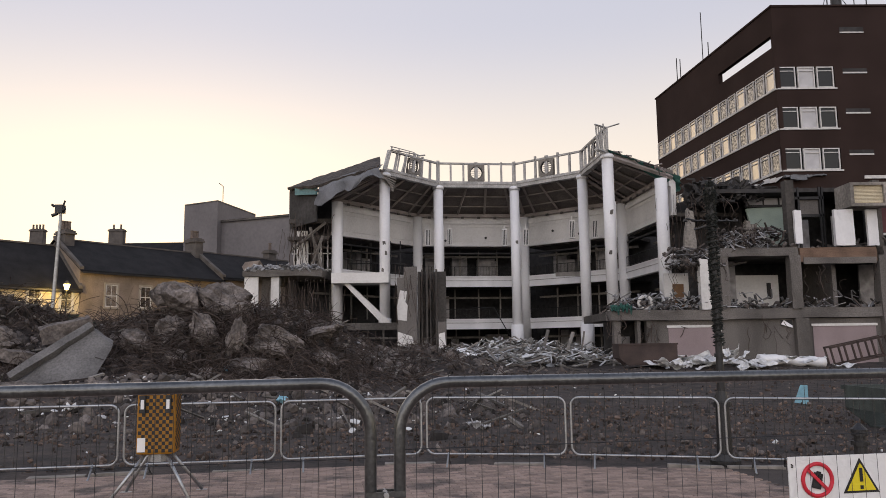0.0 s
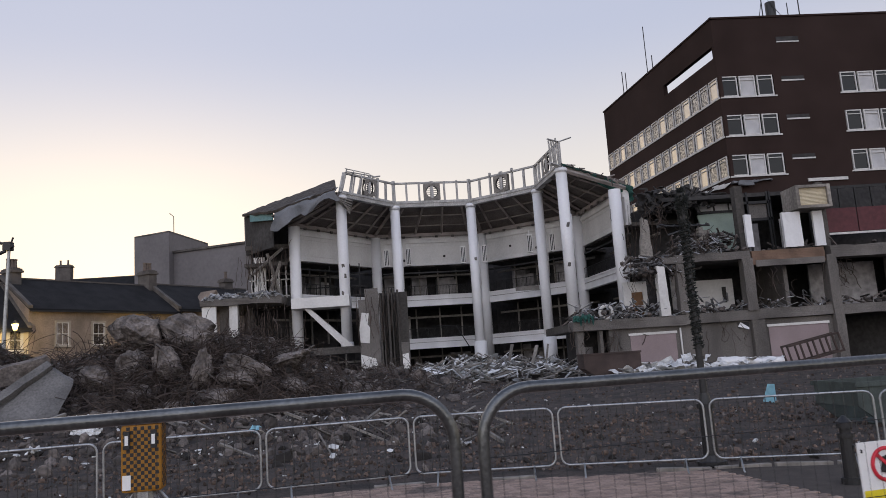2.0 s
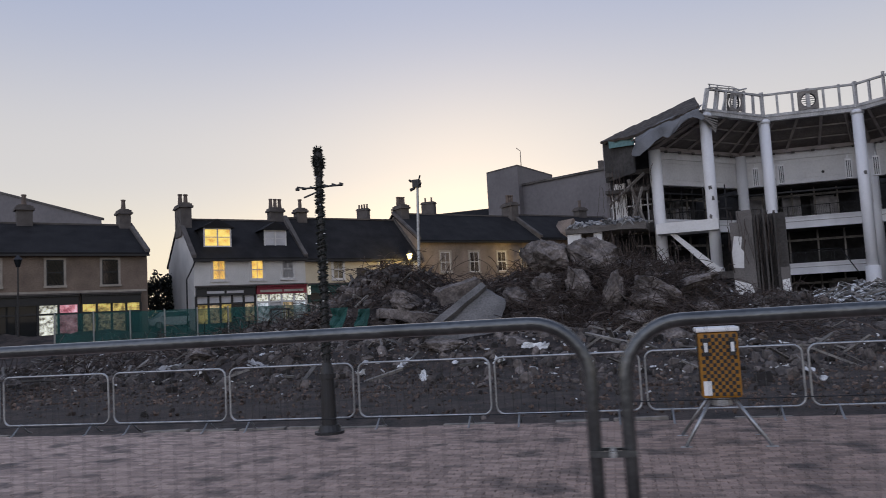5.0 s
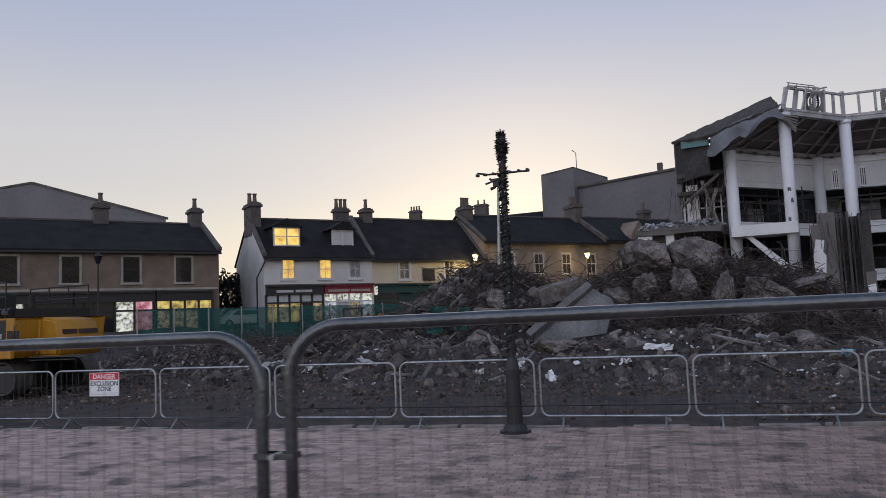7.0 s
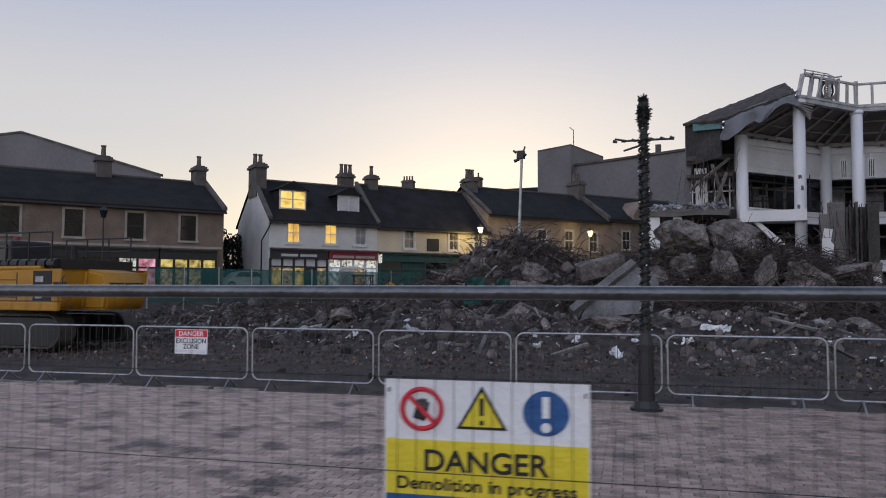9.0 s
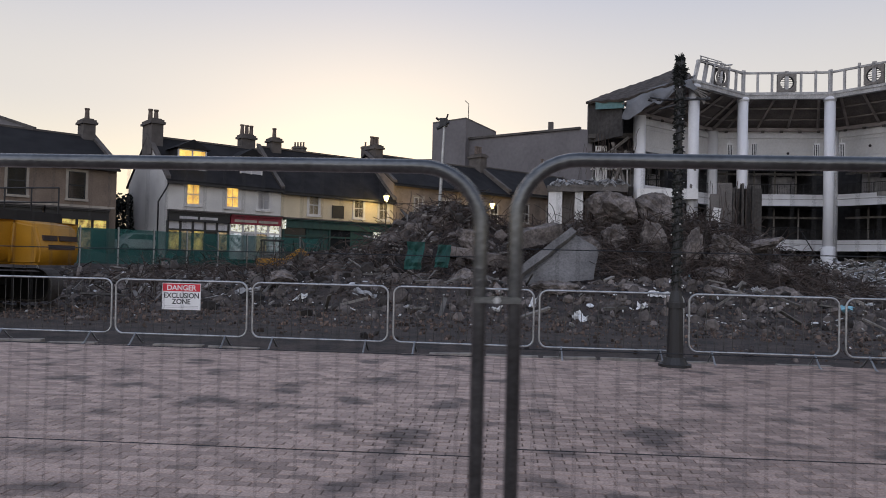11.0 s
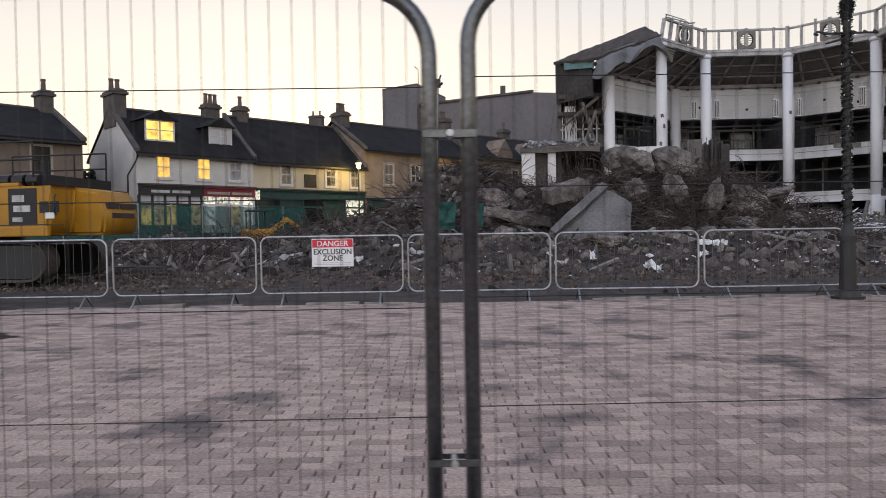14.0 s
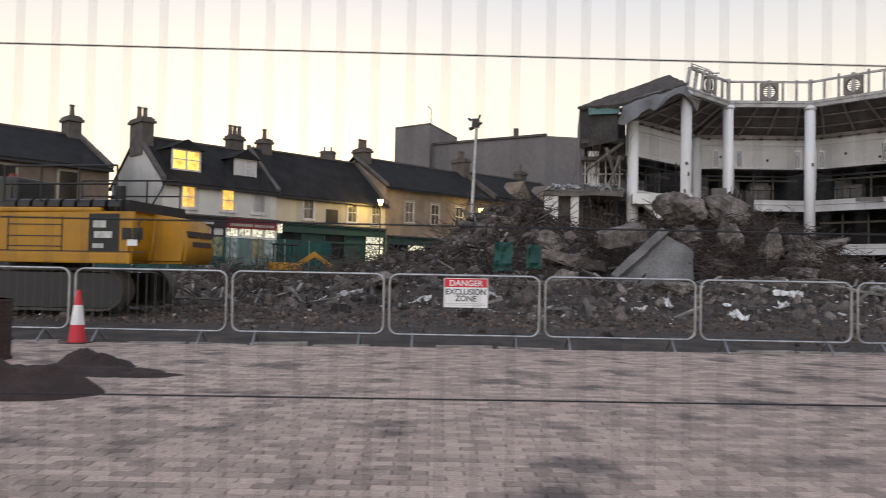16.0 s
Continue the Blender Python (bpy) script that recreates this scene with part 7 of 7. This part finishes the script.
# ---- loose things ----
def bollard(x, y):
    s = thing("bollard", "short black cast-iron bollard on the paving", "bollard", Matrix.Translation((x, y, 0)))
    bm = bmesh.new()
    for a, b, r0, r1 in ((0, 0.08, 0.13, 0.13), (0.08, 0.6, 0.09, 0.08), (0.6, 0.65, 0.11, 0.11), (0.65, 0.72, 0.07, 0.07), (0.72, 0.80, 0.1, 0.1), (0.80, 0.88, 0.1, 0.02)):
        cyl(bm, (0, 0, a), (0, 0, b), r0, r1, 14)
    part("post", bm, BLACK, s)


bollard(5.2, 11.0)


def skip(x, y, z, w, d, h, material, label):
    s = thing("skip", label, "skip", Matrix.Translation((x, y, z)))
    bm = bmesh.new()
    t = 0.05
    for poly in ([(0, 0, 0.45), (0.55, 0, 0), (w - 0.55, 0, 0), (w, 0, 0.45), (w, 0, h), (0, 0, h)],):
        prism(bm, poly, (0, t, 0))
        prism(bm, [(a, d, c) for a, b, c in poly], (0, -t, 0))
    box(bm, 0.55, t, 0, w - 0.55, d - t, t)
    box(bm, 0, t, 0.45, t, d - t, h)
    box(bm, w - t, t, 0.45, w, d - t, h)
    part("body", bm, material, s)
    part("rim", boxes((-0.05, -0.05, h - 0.1, w + 0.05, 0.0, h), (-0.05, d, h - 0.1, w + 0.05, d + 0.05, h)), material, s)


skip(10.2, 48.0, 0.55, 3.6, 1.8, 1.35, RUST, "rust-brown steel skip before the rotunda")
skip(8.75, 16.6, 0.0, 3.4, 1.7, 0.95, mat("grey_green_skip", (0.06, 0.075, 0.07), 0.7, vary=0.4), "dark grey-green steel skip behind the barriers")


def white_debris():
    for i, (x, y, z, l, r, a) in enumerate(((20.3, 47.0, 0.75, 4.0, 0.36, 3), (16.6, 47.6, 0.7, 2.4, 0.25, -8))):
        bm = bmesh.new()
        bmesh.ops.create_cone(bm, cap_ends=True, segments=16, radius1=r, radius2=r, depth=l, matrix=Matrix.Rotation(radians(90), 4, "Y"))
        bmesh.ops.subdivide_edges(bm, edges=[e for e in bm.edges if abs(e.verts[0].co.x - e.verts[1].co.x) > 0.1], cuts=14)
        for f in bm.faces:
            f.smooth = len(f.verts) == 4
        for v in bm.verts:
            v.co.z *= 0.8 + 0.45 * noise.noise(v.co * 1.6 + Vector((i, 0, 0)))
        ob = part("white_duct", bm, WHITE)
        ob.matrix_basis = pose(x, y, z, 0, 3, a)
        tagged(ob, "dented white duct lying among rubble", "duct", "white ducts")
    for i in range(34):
        bm = bmesh.new()
        g = bmesh.ops.create_grid(bm, x_segments=8, y_segments=6, size=0.5)
        w, d = RNG.uniform(0.5, 1.9), RNG.uniform(0.4, 1.0)
        for v in g["verts"]:
            q = Vector((v.co.x * 3, v.co.y * 3, i * 5))
            v.co = Vector((v.co.x * w, v.co.y * d, 0.16 * noise.noise(q) + 0.07 * noise.noise(q * 2.7) + 0.2 * abs(v.co.x)))
        ob = part("bent_sheet", bm, SCRAP)
        ob.modifiers.new("thick", "SOLIDIFY").thickness = 0.02
        x, y = RNG.uniform(12.3, 23.0), RNG.uniform(45.0, 48.5)
        ob.matrix_basis = pose(x, y, land(x, y) + RNG.uniform(0.1, 0.45), RNG.uniform(-50, 30), RNG.uniform(-25, 25), RNG.uniform(0, 360))
        tagged(ob, "crumpled white sheet panel in the rubble", "sheet metal", "bent white sheets")
    s = thing("steel_cage", "tilted rusty steel frame lying on debris", "steel frame", pose(22.9, 47.0, 0.35, 0, -12, -8))
    bm = bmesh.new()
    for z in (0, 1.1):
        for y in (0, 1.0):
            box(bm, 0, y, z, 3.3, y + 0.12, z + 0.12)
    for i in range(5):
        for y in (0, 1.0):
            box(bm, i * 0.8, y, 0, i * 0.8 + 0.1, y + 0.1, 1.2)
    part("frame", bm, RUST, s)
    s = thing("blue_sheet", "pale blue plastic sheet standing in the debris", "sheet", pose(10.4, 24.0, 0.30, 10, 15, 20) @ Matrix.Diagonal((0.62, 1, 0.5, 1)))
    part("sheet", prism(bmesh.new(), [(-0.35, 0, -0.5), (0.5, 0, -0.4), (0.1, 0, 0.7), (-0.3, 0, 0.6)], (0, 0.02, 0)), BLUE, s)


white_debris()


def oil_drum(x, y):
    s = thing("rusty_drum", "rust-brown steel drum standing on the paving", "drum", Matrix.Translation((x, y, 0.003)))
    bm = bmesh.new()
    cyl(bm, (0, 0, 0), (0, 0, 0.72), 0.28, n=24)
    for z in (0.0, 0.23, 0.46, 0.69):
        cyl(bm, (0, 0, z), (0, 0, z + 0.03), 0.295, n=24)
    part("shell", bm, PEAT, s)


def cone(x, y):
    s = thing("traffic_cone", "red and white traffic cone beside the barriers", "cone", Matrix.Translation((x, y, 0)) @ Matrix.Scale(0.78, 4))
    part("base", boxes((-0.22, -0.22, 0.003, 0.22, 0.22, 0.04)), BLACK, s)
    part("body", cyl(bmesh.new(), (0, 0, 0.04), (0, 0, 1.0), 0.16, 0.035, 18), SIGNR, s)
    part("sleeve", cyl(bmesh.new(), (0, 0, 0.36), (0, 0, 0.72), 0.125, 0.078, 18), SIGNW, s)


cone(-23.35, 9.2)
oil_drum(-23.15, 7.2)


def earth_mound(x, y, rx, ry, h, seed):
    bm = bmesh.new()
    g = bmesh.ops.create_grid(bm, x_segments=30, y_segments=22, size=0.5)
    for v in g["verts"]:
        a, b = v.co.x * 2, v.co.y * 2
        k = max(0, 1 - a * a - b * b)
        v.co = Vector((x + a * rx, y + b * ry, -0.03 + h * k * (0.9 + 0.5 * noise.noise((a * 2, b * 2, seed))) + 0.05 * k * noise.noise((a * 9, b * 9, seed))))
    for f in bm.faces:
        f.smooth = True
    tagged(part("earth_mound", bm, PEAT), "low heap of dark red earth on the paving", "earth heap")


earth_mound(-21.3, 5.25, 1.0, 0.55, 0.34, 2)
earth_mound(-21.2, 6.55, 1.25, 0.5, 0.10, 5)
earth_mound(-21.55, 6.9, 0.55, 0.4, 0.24, 8)
# teal debris fence in front of the shops
for i in range(9):
    p = Vector((-41.5 + i * 1.0, 33.0 + i * 1.9, 0))
    q = Vector((-40.5 + i * 1.0, 34.9 + i * 1.9, 0))
    f = thing("mesh_screen", "green debris netting on a fence panel before shops", "screen", side_frame(p, q), "netting screens")
    part("net", boxes((0, 0, 1.0, 2.1, 0.03, 3.0)), NETSCREEN, f)
    part("post", boxes((-0.04, -0.02, 0.5, 0.04, 0.06, 3.1)), GALV, f)


# broken edging of pale kerb stones where the paving ends
def kerb():
    base = tagged(new("kerb"), "broken pale kerb stones along the paving edge", "kerb", kind="structure")
    rng = random.Random(12)
    bm = bmesh.new()
    box(bm, -0.42, -0.07, -0.06, 0.42, 0.07, 0.05, bev=0.012)
    me = bpy.data.meshes.new("kerb_stone")
    bm.to_mesh(me)
    bm.free()
    me.materials.append(CONC)
    x = -26.0
    while x < 8.0:
        if rng.random() < 0.62:
            ob = new("kerb_stone", me)
            ob.parent = base
            ob.matrix_basis = pose(x, edge(x) + 0.32 + rng.uniform(-0.04, 0.05), rng.uniform(-0.035, 0.0), rng.uniform(-4, 4), rng.uniform(-2, 2), 10.7 if x < -0.56 else -9.6)
        x += 0.9


kerb()


# ---- paving, laid last ----
def paving():
    base = part("paving", ([(-60, -40, 0.0), (40, -40, 0.0), (40, 9.6, 0.0), (11, 10.9, 0), (4.1, 13.1, 0), (-0.5, 13.8, 0), (-60, 3.0, 0)], [], [(0, 1, 2, 3, 4, 5, 6)]), JOINT)
    tagged(base, "pinkish clay block paving of the square with dark joints", "paving", kind="structure")
    bm = bmesh.new()
    box(bm, -0.094, -0.044, -0.03, 0.094, 0.044, 0.018)
    me = bpy.data.meshes.new("paver")
    bm.to_mesh(me)
    bm.free()
    me.materials.append(PAVER1)
    verts, faces, n, singles = [], [], 0, 0
    c, s = math.cos(0.17), math.sin(0.17)
    for j in range(-110, 145):
        for i in range(-150, 60):
            u, v = (i + (0.5 if j % 2 else 0)) * 0.2, j * 0.1
            x, y = -6 + u * c - v * s, u * s + v * c + 1.0
            if not (-27 < x < 9 and -7 < y < edge(x) + 0.15):
                continue
            dz = 0.004 * noise.noise((x * 1.3, y * 1.3, 7)) + RNG.uniform(-0.0015, 0.0015)
            if -13.0 < x < -10.0 and 5.0 < y < 7.2 and singles < 300:
                ob = new("paver", me)
                ob.parent, ob.matrix_basis = base, Matrix.Translation((x, y, dz)) @ rot_z(0.17)
                singles += 1
                continue
            for a, b, zz in ((-0.094, -0.044, 0.018), (0.094, -0.044, 0.018), (0.094, 0.044, 0.018), (-0.094, 0.044, 0.018), (-0.1, -0.05, 0.001), (0.1, -0.05, 0.001), (0.1, 0.05, 0.001), (-0.1, 0.05, 0.001)):
                verts.append((x + a * c - b * s, y + a * s + b * c, zz + (dz if zz > 0.01 else 0)))
            faces += [(n, n + 1, n + 2, n + 3), (n, n + 4, n + 5, n + 1), (n + 1, n + 5, n + 6, n + 2), (n + 2, n + 6, n + 7, n + 3), (n + 3, n + 7, n + 4, n)]
            n += 8
    ob = part("pavers", (verts, [], faces), PAVER, base)
    tagged(ob, kind="stuff")


paving()
